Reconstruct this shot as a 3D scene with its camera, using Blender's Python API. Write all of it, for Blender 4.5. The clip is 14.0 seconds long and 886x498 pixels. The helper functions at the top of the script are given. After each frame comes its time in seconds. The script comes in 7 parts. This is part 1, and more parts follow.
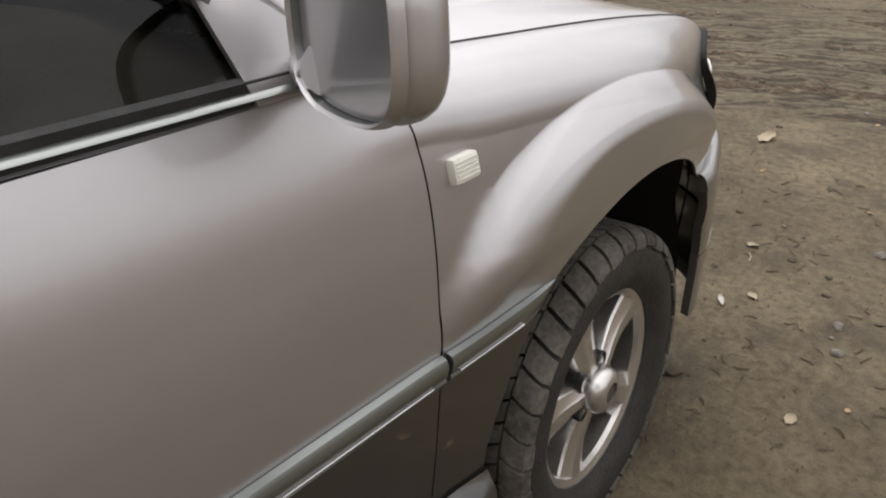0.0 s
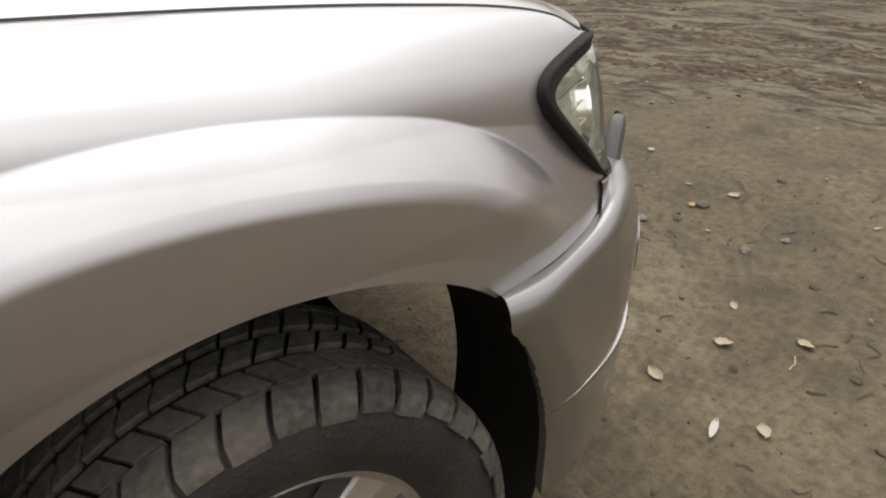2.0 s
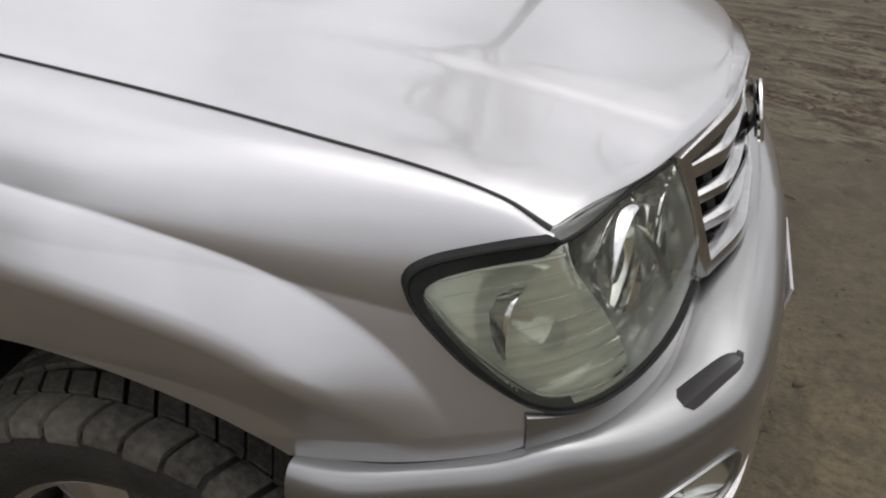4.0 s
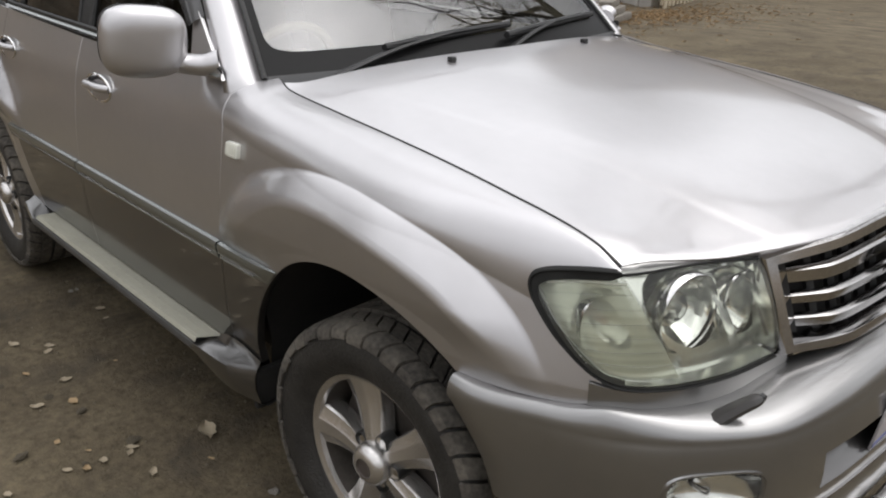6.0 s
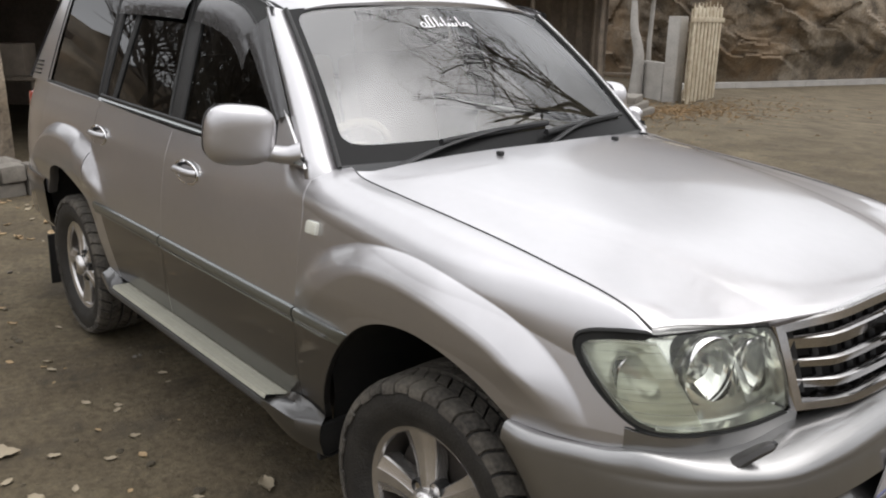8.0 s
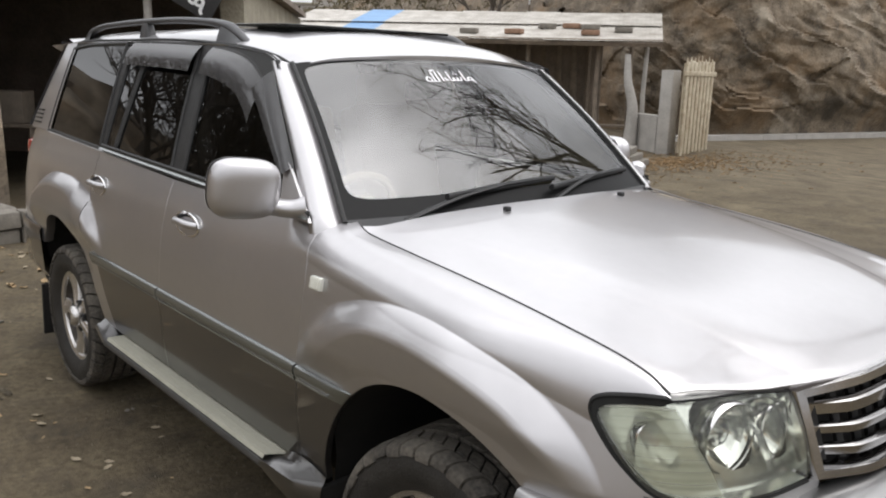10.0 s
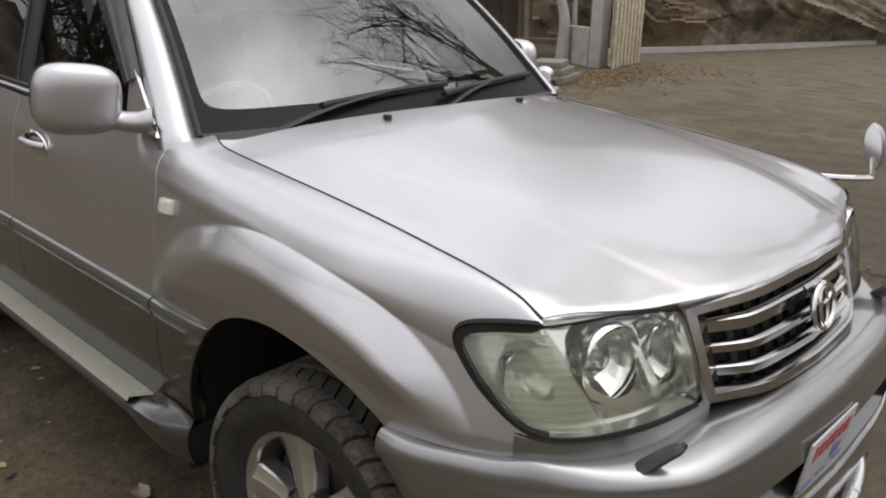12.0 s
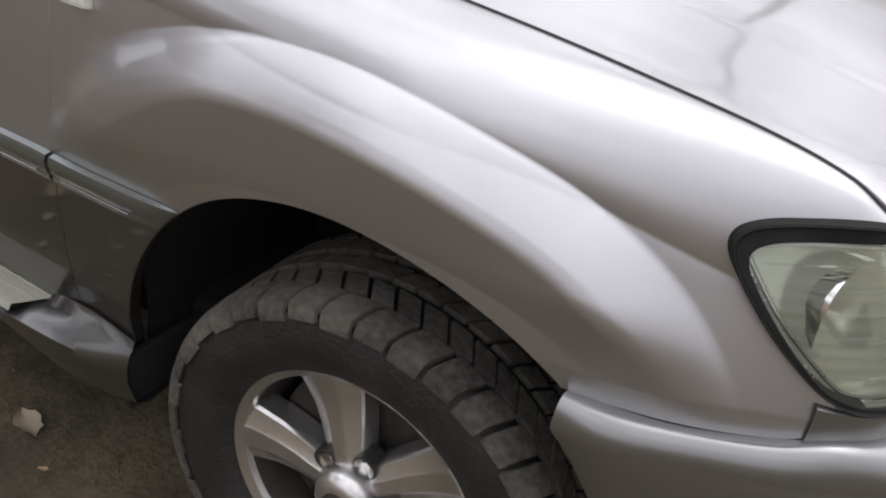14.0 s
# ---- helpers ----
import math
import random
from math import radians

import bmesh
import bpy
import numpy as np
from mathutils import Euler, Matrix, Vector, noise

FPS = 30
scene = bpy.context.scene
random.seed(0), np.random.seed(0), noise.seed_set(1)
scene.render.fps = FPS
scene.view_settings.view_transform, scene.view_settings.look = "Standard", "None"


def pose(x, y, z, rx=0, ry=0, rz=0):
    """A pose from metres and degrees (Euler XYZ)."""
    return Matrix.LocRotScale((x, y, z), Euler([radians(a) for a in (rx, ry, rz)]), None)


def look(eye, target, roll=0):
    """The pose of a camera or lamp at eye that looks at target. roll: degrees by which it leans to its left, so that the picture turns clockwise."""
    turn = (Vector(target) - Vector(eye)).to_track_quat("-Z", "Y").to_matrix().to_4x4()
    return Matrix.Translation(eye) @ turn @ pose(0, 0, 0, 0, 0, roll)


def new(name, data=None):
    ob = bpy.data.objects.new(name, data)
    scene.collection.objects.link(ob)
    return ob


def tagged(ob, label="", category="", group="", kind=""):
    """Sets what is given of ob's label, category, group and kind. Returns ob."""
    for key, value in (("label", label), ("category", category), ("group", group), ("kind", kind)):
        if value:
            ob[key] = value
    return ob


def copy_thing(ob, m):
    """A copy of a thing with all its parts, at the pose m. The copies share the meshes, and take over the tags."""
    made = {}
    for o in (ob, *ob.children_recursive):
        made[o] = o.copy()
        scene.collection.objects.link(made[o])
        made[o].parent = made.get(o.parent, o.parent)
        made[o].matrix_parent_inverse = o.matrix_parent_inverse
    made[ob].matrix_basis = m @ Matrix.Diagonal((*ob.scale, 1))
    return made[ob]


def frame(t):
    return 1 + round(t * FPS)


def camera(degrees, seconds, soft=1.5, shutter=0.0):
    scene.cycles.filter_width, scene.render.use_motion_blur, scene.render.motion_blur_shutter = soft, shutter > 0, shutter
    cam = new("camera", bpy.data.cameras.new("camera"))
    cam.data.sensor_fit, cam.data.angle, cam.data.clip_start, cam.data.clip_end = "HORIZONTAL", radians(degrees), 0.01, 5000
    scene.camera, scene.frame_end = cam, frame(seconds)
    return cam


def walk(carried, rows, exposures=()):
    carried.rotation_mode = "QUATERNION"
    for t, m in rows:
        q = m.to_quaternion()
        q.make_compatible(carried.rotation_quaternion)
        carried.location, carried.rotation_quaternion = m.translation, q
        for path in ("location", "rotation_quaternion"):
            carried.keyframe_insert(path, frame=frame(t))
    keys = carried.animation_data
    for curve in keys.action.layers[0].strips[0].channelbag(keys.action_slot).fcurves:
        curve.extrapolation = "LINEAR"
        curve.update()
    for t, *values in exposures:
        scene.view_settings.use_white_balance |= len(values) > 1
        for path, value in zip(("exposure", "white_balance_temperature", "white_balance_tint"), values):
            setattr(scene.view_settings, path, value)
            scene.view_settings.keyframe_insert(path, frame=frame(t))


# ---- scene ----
cam = camera(57.7, 14.0, soft=2.0)
PATH = [
    (0, (-1.275, -1.601, 1.502), (0.028, -0.407, 0.567), -2.0),
    (0.5, (-1.012, -1.613, 1.461), (0.513, -0.668, 0.578), -0.2),
    (1, (-0.775, -1.654, 1.407), (0.66, -0.648, 0.443), -4.4),
    (1.5, (-0.475, -1.681, 1.378), (0.604, -0.369, 0.323), -3.2),
    (2, (-0.163, -1.585, 1.351), (0.75, -0.116, 0.346), -1.7),
    (2.5, (0.031, -1.515, 1.347), (0.762, 0.063, 0.36), 0.5),
    (3, (0.296, -1.515, 1.376), (0.665, 0.162, 0.352), 3.5),
    (3.5, (0.516, -1.453, 1.426), (0.397, 0.244, 0.374), 2.2),
    (6, (1.345, -1.869, 1.618), (-0.015, -0.613, 0.863), 0.5),
    (6.5, (1.422, -1.896, 1.647), (-0.03, -0.717, 0.939), 0.6),
    (7, (1.445, -1.975, 1.668), (-0.011, -0.748, 1.057), 0.6),
    (7.5, (1.474, -2.077, 1.668), (-0.003, -0.863, 1.082), 0.2),
    (8, (1.506, -2.126, 1.679), (0.055, -0.866, 1.124), 1.1),
    (8.5, (1.509, -2.149, 1.686), (0.057, -0.86, 1.207), 1.6),
    (9, (1.486, -2.142, 1.693), (0.034, -0.847, 1.232), 1.9),
    (11.5, (1.419, -1.976, 1.666), (-0.05, -0.678, 1.268), 0.4),
    (12, (1.402, -1.836, 1.622), (0.077, -0.474, 0.998), 1.1),
    (12.5, (1.322, -1.797, 1.572), (0.112, -0.403, 0.803), 3.5),
    (13, (1.17, -1.748, 1.517), (0.105, -0.271, 0.69), 5.8),
    (13.5, (0.908, -1.727, 1.496), (0.109, -0.104, 0.642), 6.2),
    (14, (0.561, -1.632, 1.391), (-0.279, -0.122, 0.384), 7.1),
]
EXPOSURES = [(0, 0.34, 6700, 14), (0.5, 0.20, 6850, 14), (1, -0.16, 6850, 12), (1.5, 0.22, 6750, 11), (2, 0.47, 6800, 12), (2.5, -0.05, 6500, 12), (3.5, -0.12, 6450, 12), (6, 0.14, 6500, 12), (9, 0.30, 6500, 12), (11.5, 0.22, 6450, 12), (12, 0.0, 6500, 13), (12.5, -0.04, 6500, 14), (13, 0.02, 6500, 14), (14, 0.16, 6350, 15)]
walk(cam, [(t, look(eye, target, roll)) for t, eye, target, roll in PATH], EXPOSURES)

# ---- light ----
world = bpy.data.worlds.new("overcast")
scene.world = world
world.use_nodes = True
wn, wl = world.node_tree.nodes, world.node_tree.links
wn.clear()
w_out = wn.new("ShaderNodeOutputWorld")
w_bg = wn.new("ShaderNodeBackground")
w_sky = wn.new("ShaderNodeTexSky")
w_sky.sky_type, w_sky.sun_disc = "NISHITA", False
w_sky.sun_elevation, w_sky.sun_rotation = radians(63), radians(37)
w_sky.air_density, w_sky.dust_density = 1.0, 3.0
w_hue = wn.new("ShaderNodeHueSaturation")
w_hue.inputs["Saturation"].default_value = 0.10
w_co = wn.new("ShaderNodeTexCoord")
w_noise = wn.new("ShaderNodeTexNoise")
w_noise.inputs["Scale"].default_value, w_noise.inputs["Detail"].default_value = 4.2, 6.0
w_ramp = wn.new("ShaderNodeMapRange")
w_ramp.inputs["From Min"].default_value, w_ramp.inputs["From Max"].default_value = 0.33, 0.67
w_ramp.inputs["To Min"].default_value, w_ramp.inputs["To Max"].default_value = 0.70, 1.30
w_cloud = wn.new("ShaderNodeMixRGB")
w_cloud.inputs[0].default_value = 0.65
w_cloud.inputs[2].default_value = (8.2, 8.4, 8.6, 1)
w_mix = wn.new("ShaderNodeMixRGB")
w_mix.blend_type, w_mix.inputs[0].default_value = "MULTIPLY", 1.0
wl.new(w_co.outputs["Generated"], w_noise.inputs["Vector"])
wl.new(w_noise.outputs["Fac"], w_ramp.inputs["Value"])
wl.new(w_sky.outputs["Color"], w_hue.inputs["Color"])
wl.new(w_hue.outputs["Color"], w_cloud.inputs[1])
wl.new(w_cloud.outputs["Color"], w_mix.inputs[1])
wl.new(w_ramp.outputs["Result"], w_mix.inputs[2])
w_sep = wn.new("ShaderNodeSeparateXYZ")
w_grad = wn.new("ShaderNodeMapRange")
w_grad.inputs["To Min"].default_value, w_grad.inputs["To Max"].default_value = 0.58, 1.60
w_all = wn.new("ShaderNodeMixRGB")
w_all.blend_type, w_all.inputs[0].default_value = "MULTIPLY", 1.0
wl.new(w_co.outputs["Generated"], w_sep.inputs[0])
wl.new(w_sep.outputs[2], w_grad.inputs["Value"])
wl.new(w_mix.outputs["Color"], w_all.inputs[1])
# the cloud is thinner and brighter over the car's tail than over its nose
w_side = wn.new("ShaderNodeMath")
w_side.operation, w_side.inputs[1].default_value, w_side.inputs[2].default_value = "MULTIPLY_ADD", -0.18, 1.0
w_both = wn.new("ShaderNodeMath")
w_both.operation = "MULTIPLY"
wl.new(w_sep.outputs[0], w_side.inputs[0])
wl.new(w_side.outputs[0], w_both.inputs[0])
wl.new(w_grad.outputs["Result"], w_both.inputs[1])
wl.new(w_both.outputs[0], w_all.inputs[2])
wl.new(w_all.outputs["Color"], w_bg.inputs["Color"])
w_bg.inputs["Strength"].default_value = 0.15
wl.new(w_bg.outputs["Background"], w_out.inputs["Surface"])

sun = new("sun", bpy.data.lights.new("sun", "SUN"))
sun.data.energy, sun.data.angle, sun.data.color = 0.6, radians(60), (1.0, 0.97, 0.93)
sun.matrix_world = look((0, 0, 20), (-6, -8, 0))


# ---- materials ----
def mat(name, color, rough=0.6, metal=0.0, var=0.15, scale=8.0, bump=0.0, bump_scale=60.0, coat=0.0, dark=None, spec=0.5):
    """A surface with two scales of colour variation and fine relief."""
    m = bpy.data.materials.new(name)
    m.use_nodes = True
    n, l = m.node_tree.nodes, m.node_tree.links
    b = n["Principled BSDF"]
    b.inputs["Roughness"].default_value, b.inputs["Metallic"].default_value = rough, metal
    b.inputs["Specular IOR Level"].default_value = spec
    b.inputs["Coat Weight"].default_value, b.inputs["Coat Roughness"].default_value = coat, 0.04
    co = n.new("ShaderNodeTexCoord")
    big, fine = n.new("ShaderNodeTexNoise"), n.new("ShaderNodeTexNoise")
    big.inputs["Scale"].default_value, big.inputs["Detail"].default_value = scale, 4.0
    fine.inputs["Scale"].default_value, fine.inputs["Detail"].default_value = scale * 9, 6.0
    mixf = n.new("ShaderNodeMath")
    mixf.operation = "MULTIPLY_ADD"
    mixf.inputs[1].default_value = 0.4
    half = n.new("ShaderNodeMath")
    half.operation, half.inputs[1].default_value = "MULTIPLY", 0.6
    l.new(co.outputs["Object"], big.inputs["Vector"])
    l.new(co.outputs["Object"], fine.inputs["Vector"])
    l.new(big.outputs["Fac"], half.inputs[0])
    l.new(fine.outputs["Fac"], mixf.inputs[0])
    l.new(half.outputs["Value"], mixf.inputs[2])
    ramp = n.new("ShaderNodeValToRGB")
    ramp.color_ramp.elements[0].position, ramp.color_ramp.elements[1].position = 0.32, 0.68
    lo = dark if dark else tuple(c * (1 - var) for c in color)
    hi = tuple(min(1.0, c * (1 + var)) for c in color)
    ramp.color_ramp.elements[0].color, ramp.color_ramp.elements[1].color = (*lo, 1), (*hi, 1)
    l.new(mixf.outputs["Value"], ramp.inputs["Fac"])
    l.new(ramp.outputs["Color"], b.inputs["Base Color"])
    if bump:
        bt, bn = n.new("ShaderNodeBump"), n.new("ShaderNodeTexNoise")
        bn.inputs["Scale"].default_value, bn.inputs["Detail"].default_value = bump_scale, 6.0
        bt.inputs["Strength"].default_value, bt.inputs["Distance"].default_value = bump, 0.02
        l.new(co.outputs["Object"], bn.inputs["Vector"])
        l.new(bn.outputs["Fac"], bt.inputs["Height"])
        l.new(bt.outputs["Normal"], b.inputs["Normal"])
    return m


def paint(name, color, rough, dirt):
    """Metallic lacquer with a clear coat and a thin film of dust."""
    m = mat(name, color, rough, 0.88, 0.03, 3.0, coat=1.0)
    n, l = m.node_tree.nodes, m.node_tree.links
    b = n["Principled BSDF"]
    co = n.new("ShaderNodeTexCoord")
    dust = n.new("ShaderNodeTexNoise")
    dust.inputs["Scale"].default_value, dust.inputs["Detail"].default_value = 5.0, 8.0
    rr = n.new("ShaderNodeMapRange")
    b.inputs["Coat IOR"].default_value = 1.55
    rr.inputs["To Min"].default_value, rr.inputs["To Max"].default_value = 0.03, 0.03 + dirt
    rr.inputs["From Min"].default_value, rr.inputs["From Max"].default_value = 0.35, 0.7
    l.new(co.outputs["Object"], dust.inputs["Vector"])
    l.new(dust.outputs["Fac"], rr.inputs["Value"])
    l.new(rr.outputs["Result"], b.inputs["Coat Roughness"])
    flake = n.new("ShaderNodeTexNoise")
    flake.inputs["Scale"].default_value, flake.inputs["Detail"].default_value = 900.0, 1.0
    bt = n.new("ShaderNodeBump")
    bt.inputs["Strength"].default_value, bt.inputs["Distance"].default_value = 0.05, 0.001
    l.new(co.outputs["Object"], flake.inputs["Vector"])
    l.new(flake.outputs["Fac"], bt.inputs["Height"])
    l.new(bt.outputs["Normal"], b.inputs["Normal"])
    return m


def glass(name, tint, ior=1.5, haze=0.0, haze_color=(0.5, 0.5, 0.4)):
    """A pane: tinted see-through with gloss by angle, and a haze for worn plastic."""
    m = bpy.data.materials.new(name)
    m.use_nodes = True
    n, l = m.node_tree.nodes, m.node_tree.links
    n.clear()
    out, mix = n.new("ShaderNodeOutputMaterial"), n.new("ShaderNodeMixShader")
    tr, gl, fr = n.new("ShaderNodeBsdfTransparent"), n.new("ShaderNodeBsdfGlossy"), n.new("ShaderNodeFresnel")
    tr.inputs["Color"].default_value = (*tint, 1)
    gl.inputs["Roughness"].default_value = 0.012
    fr.inputs["IOR"].default_value = ior
    l.new(fr.outputs["Fac"], mix.inputs[0])
    base = tr
    if haze:
        df, hz = n.new("ShaderNodeBsdfDiffuse"), n.new("ShaderNodeMixShader")
        df.inputs["Color"].default_value = (*haze_color, 1)
        hz.inputs[0].default_value = haze
        l.new(tr.outputs[0], hz.inputs[1])
        l.new(df.outputs[0], hz.inputs[2])
        base = hz
    l.new(base.outputs[0], mix.inputs[1])
    l.new(gl.outputs[0], mix.inputs[2])
    l.new(mix.outputs[0], out.inputs["Surface"])
    return m


PAINT = paint("silver_paint", (0.50, 0.488, 0.493), 0.36, 0.14)
GREY = paint("grey_lower_paint", (0.105, 0.102, 0.100), 0.34, 0.10)
BUMPER = paint("bumper_paint", (0.265, 0.262, 0.257), 0.31, 0.08)
MOULD = paint("moulding_paint", (0.22, 0.24, 0.23), 0.40, 0.12)
BOARD = paint("board_paint", (0.10, 0.098, 0.095), 0.28, 0.10)
CHROME = mat("chrome", (0.75, 0.74, 0.73), 0.12, 1.0, 0.05, 20)
BRIGHT = mat("dull_chrome", (0.47, 0.46, 0.455), 0.13, 1.0, 0.12, 18)
ALLOY = mat("alloy", (0.66, 0.64, 0.62), 0.27, 0.9, 0.12, 14, coat=0.3)
RAIL = mat("rail_plastic", (0.055, 0.055, 0.057), 0.4, 0, 0.25, 20, 0.1, 300)
BLACK = mat("black_plastic", (0.018, 0.018, 0.018), 0.5, 0, 0.3, 20, 0.1, 300)
UNDER = mat("underbody", (0.012, 0.011, 0.010), 0.9, 0, 0.4, 10)
RUBBER = mat("tyre_rubber", (0.026, 0.024, 0.021), 0.62, 0, 0.3, 18, 0.25, 120, dark=(0.012, 0.011, 0.010))
TREAD = mat("dusty_tread", (0.122, 0.109, 0.090), 0.9, 0, 0.3, 9, 0.25, 60, dark=(0.030, 0.027, 0.024))
GASKET = mat("matt_gasket", (0.013, 0.013, 0.012), 0.75, 0, 0.4, 30, 0.1, 200, spec=0.25)
SEAL = mat("rubber_seal", (0.02, 0.02, 0.019), 0.55, 0, 0.4, 30, 0.1, 200)
STEP = mat("step_rubber", (0.36, 0.35, 0.285), 0.7, 0, 0.1, 6, 0.2, 200)
SMOKE = glass("smoked_acrylic", (0.14, 0.14, 0.14), 1.55, 0.36, (0.15, 0.147, 0.147))
TINT = glass("tinted_glass", (0.17, 0.174, 0.167), 1.45)
SCREEN = glass("windscreen_glass", (0.62, 0.65, 0.60), 2.1)
LENS = glass("aged_lens", (0.97, 0.985, 0.94), 1.45, 0.045, (0.74, 0.76, 0.66))
FLUTED = glass("fluted_lens", (0.95, 0.96, 0.90), 1.3, 0.46, (0.49, 0.50, 0.41))
CLEAR = glass("clear_lens", (0.92, 0.93, 0.92), 1.45, 0.05, (0.6, 0.6, 0.6))
REFLECTOR = mat("lamp_reflector", (0.92, 0.92, 0.88), 0.15, 1.0, 0.05, 15)
LAMPSILVER = mat("lamp_silver", (0.90, 0.91, 0.87), 0.17, 0.97, 0.05, 15)
CLADDING = mat("dark_cladding", (0.055, 0.054, 0.052), 0.45, 0.0, 0.2, 10)
AMBER = mat("amber_bulb", (0.30, 0.12, 0.07), 0.4, 0, 0.2, 20)
BEIGE = mat("beige_trim", (0.42, 0.37, 0.29), 0.75, 0, 0.12, 6, 0.15, 150)
SEAT = mat("seat_fabric", (0.24, 0.21, 0.17), 0.9, 0, 0.15, 10, 0.3, 200)
DASH = mat("dash_plastic", (0.17, 0.155, 0.13), 0.7, 0, 0.15, 8, 0.2, 200)
WHITE = mat("white_lens", (0.74, 0.74, 0.66), 0.25, 0, 0.06, 20, coat=0.6)
DECAL = mat("white_decal", (0.8, 0.8, 0.8), 0.5, 0, 0.03, 20)
MIRROR = mat("mirror_glass", (0.8, 0.8, 0.8), 0.015, 1.0, 0.01, 5)
FRIT = mat("black_frit", (0.010, 0.010, 0.010), 0.35, 0, 0.1, 5, spec=0.10)
FLANGE = mat("dusty_flange", (0.10, 0.09, 0.08), 0.75, 0, 0.2, 12)
BARREL = mat("rim_barrel", (0.09, 0.08, 0.07), 0.5, 0.6, 0.25, 14)


# ---- building helpers ----
class Geo:
    """Vertices and faces of one mesh."""

    def __init__(self):
        self.v, self.f, self.flat = [], [], set()

    def grid(self, pts, keep=None, wrap=False):
        """A sheet from an array of points, rows by columns. keep says which faces stay."""
        a = np.asarray(pts, float)
        r, c = a.shape[:2]
        o = len(self.v)
        self.v += [tuple(p) for p in a.reshape(-1, 3)]
        for i in range(r - 1):
            for j in range(c if wrap else c - 1):
                k = (j + 1) % c
                if keep is None or keep[i, j]:
                    self.f.append((o + i * c + j, o + i * c + k, o + (i + 1) * c + k, o + (i + 1) * c + j))
        return self

    def tube(self, path, radius, sides=8, squash=1.0, cap=True):
        """A pipe along a path; radius is a number or one for each point."""
        p = np.asarray(path, float)
        rad = np.broadcast_to(np.asarray(radius, float), (len(p),))
        d = np.gradient(p, axis=0)
        d /= np.linalg.norm(d, axis=1)[:, None] + 1e-12
        up = np.array((0, 0, 1.0)) if abs(d[0][2]) < 0.9 else np.array((1.0, 0, 0))
        rings = []
        for q, t, r in zip(p, d, rad):
            a = np.cross(t, up)
            a /= np.linalg.norm(a) + 1e-12
            b = np.cross(a, t)
            w = np.linspace(0, 2 * np.pi, sides, endpoint=False)
            rings.append(q + r * (np.cos(w)[:, None] * a + squash * np.sin(w)[:, None] * b))
        o = len(self.v)
        self.grid(np.array(rings), wrap=True)
        if cap:
            self.f.append(tuple(o + j for j in range(sides))[::-1])
            self.f.append(tuple(o + (len(p) - 1) * sides + j for j in range(sides)))
        return self

    def spin(self, profile, sides=64, axis="y", centre=(0, 0, 0)):
        """A turned form from (radius, along) pairs."""
        w = np.linspace(0, 2 * np.pi, sides, endpoint=False)
        rows = []
        for r, h in profile:
            a, b, c = r * np.cos(w), np.full(sides, h), r * np.sin(w)
            row = {"y": (a, b, c), "z": (a, -c, b), "x": (b, a, c)}[axis]
            rows.append(np.stack(row, 1) + np.asarray(centre))
        return self.grid(np.array(rows), wrap=True)

    def box(self, centre, size, turn=None, taper=0.0, bevel=0.0):
        """A block, its top narrowed by taper, its edges cut off by bevel."""
        bm = bmesh.new()
        bmesh.ops.create_cube(bm, size=1)
        if bevel:
            for q in bm.verts:
                q.co = Vector(q.co[k] * size[k] for k in range(3))
            bmesh.ops.bevel(bm, geom=bm.edges[:], offset=bevel, segments=2, affect="EDGES", profile=0.6)
        m = turn.to_4x4() if turn else Matrix()
        o = len(self.v)
        bm.verts.index_update()
        for q in bm.verts:
            p = q.co.copy() if bevel else Vector(q.co[k] * size[k] for k in range(3))
            if p.z > 0:
                p.x, p.y = p.x * (1 - taper), p.y * (1 - taper)
            self.v.append(tuple(m @ p + Vector(centre)))
        self.f += [tuple(o + q.index for q in fc.verts) for fc in bm.faces]
        bm.free()
        return self

    def slab(self, outline, thick):
        """A plate: a ring of points, and the same ring moved by thick."""
        o, n = len(self.v), len(outline)
        t = np.asarray(thick, float)
        self.v += [tuple(p) for p in outline] + [tuple(np.asarray(p) + t) for p in outline]
        self.f.append(tuple(range(o, o + n))[::-1])
        self.f.append(tuple(range(o + n, o + 2 * n)))
        self.f += [(o + k, o + (k + 1) % n, o + n + (k + 1) % n, o + n + k) for k in range(n)]
        return self

    def moved(self, m):
        self.v = [tuple(m @ Vector(p)) for p in self.v]
        return self

    def flipped(self):
        """The mirror image over the car's middle plane."""
        g = Geo()
        g.v = [(x, -y, z) for x, y, z in self.v]
        g.f = [tuple(reversed(f)) for f in self.f]
        return g

    def mesh(self, name, material, smooth=True, angle=40):
        me = bpy.data.meshes.new(name)
        me.from_pydata(self.v, [], self.f)
        me.validate()
        if smooth:
            me.shade_smooth()
            if angle < 180:
                me.set_sharp_from_angle(angle=radians(angle))
        me.materials.append(material)
        return me


def fixed(g):
    """Turns all faces outwards."""
    bm = bmesh.new()
    vs = [bm.verts.new(p) for p in g.v]
    for f in g.f:
        try:
            bm.faces.new([vs[k] for k in f])
        except ValueError:
            pass
    bmesh.ops.remove_doubles(bm, verts=bm.verts, dist=1e-5)
    bmesh.ops.recalc_face_normals(bm, faces=bm.faces)
    bm.verts.index_update()
    g.v = [tuple(q.co) for q in bm.verts]
    g.f = [tuple(q.index for q in fc.verts) for fc in bm.faces]
    bm.free()
    return g


def part(name, g, material, parent=None, label="", smooth=True, angle=40):
    """Links one mesh object under a thing or under a part."""
    ob = new(name, g.mesh(name, material, smooth, angle))
    ob.parent = parent
    return tagged(ob, label)


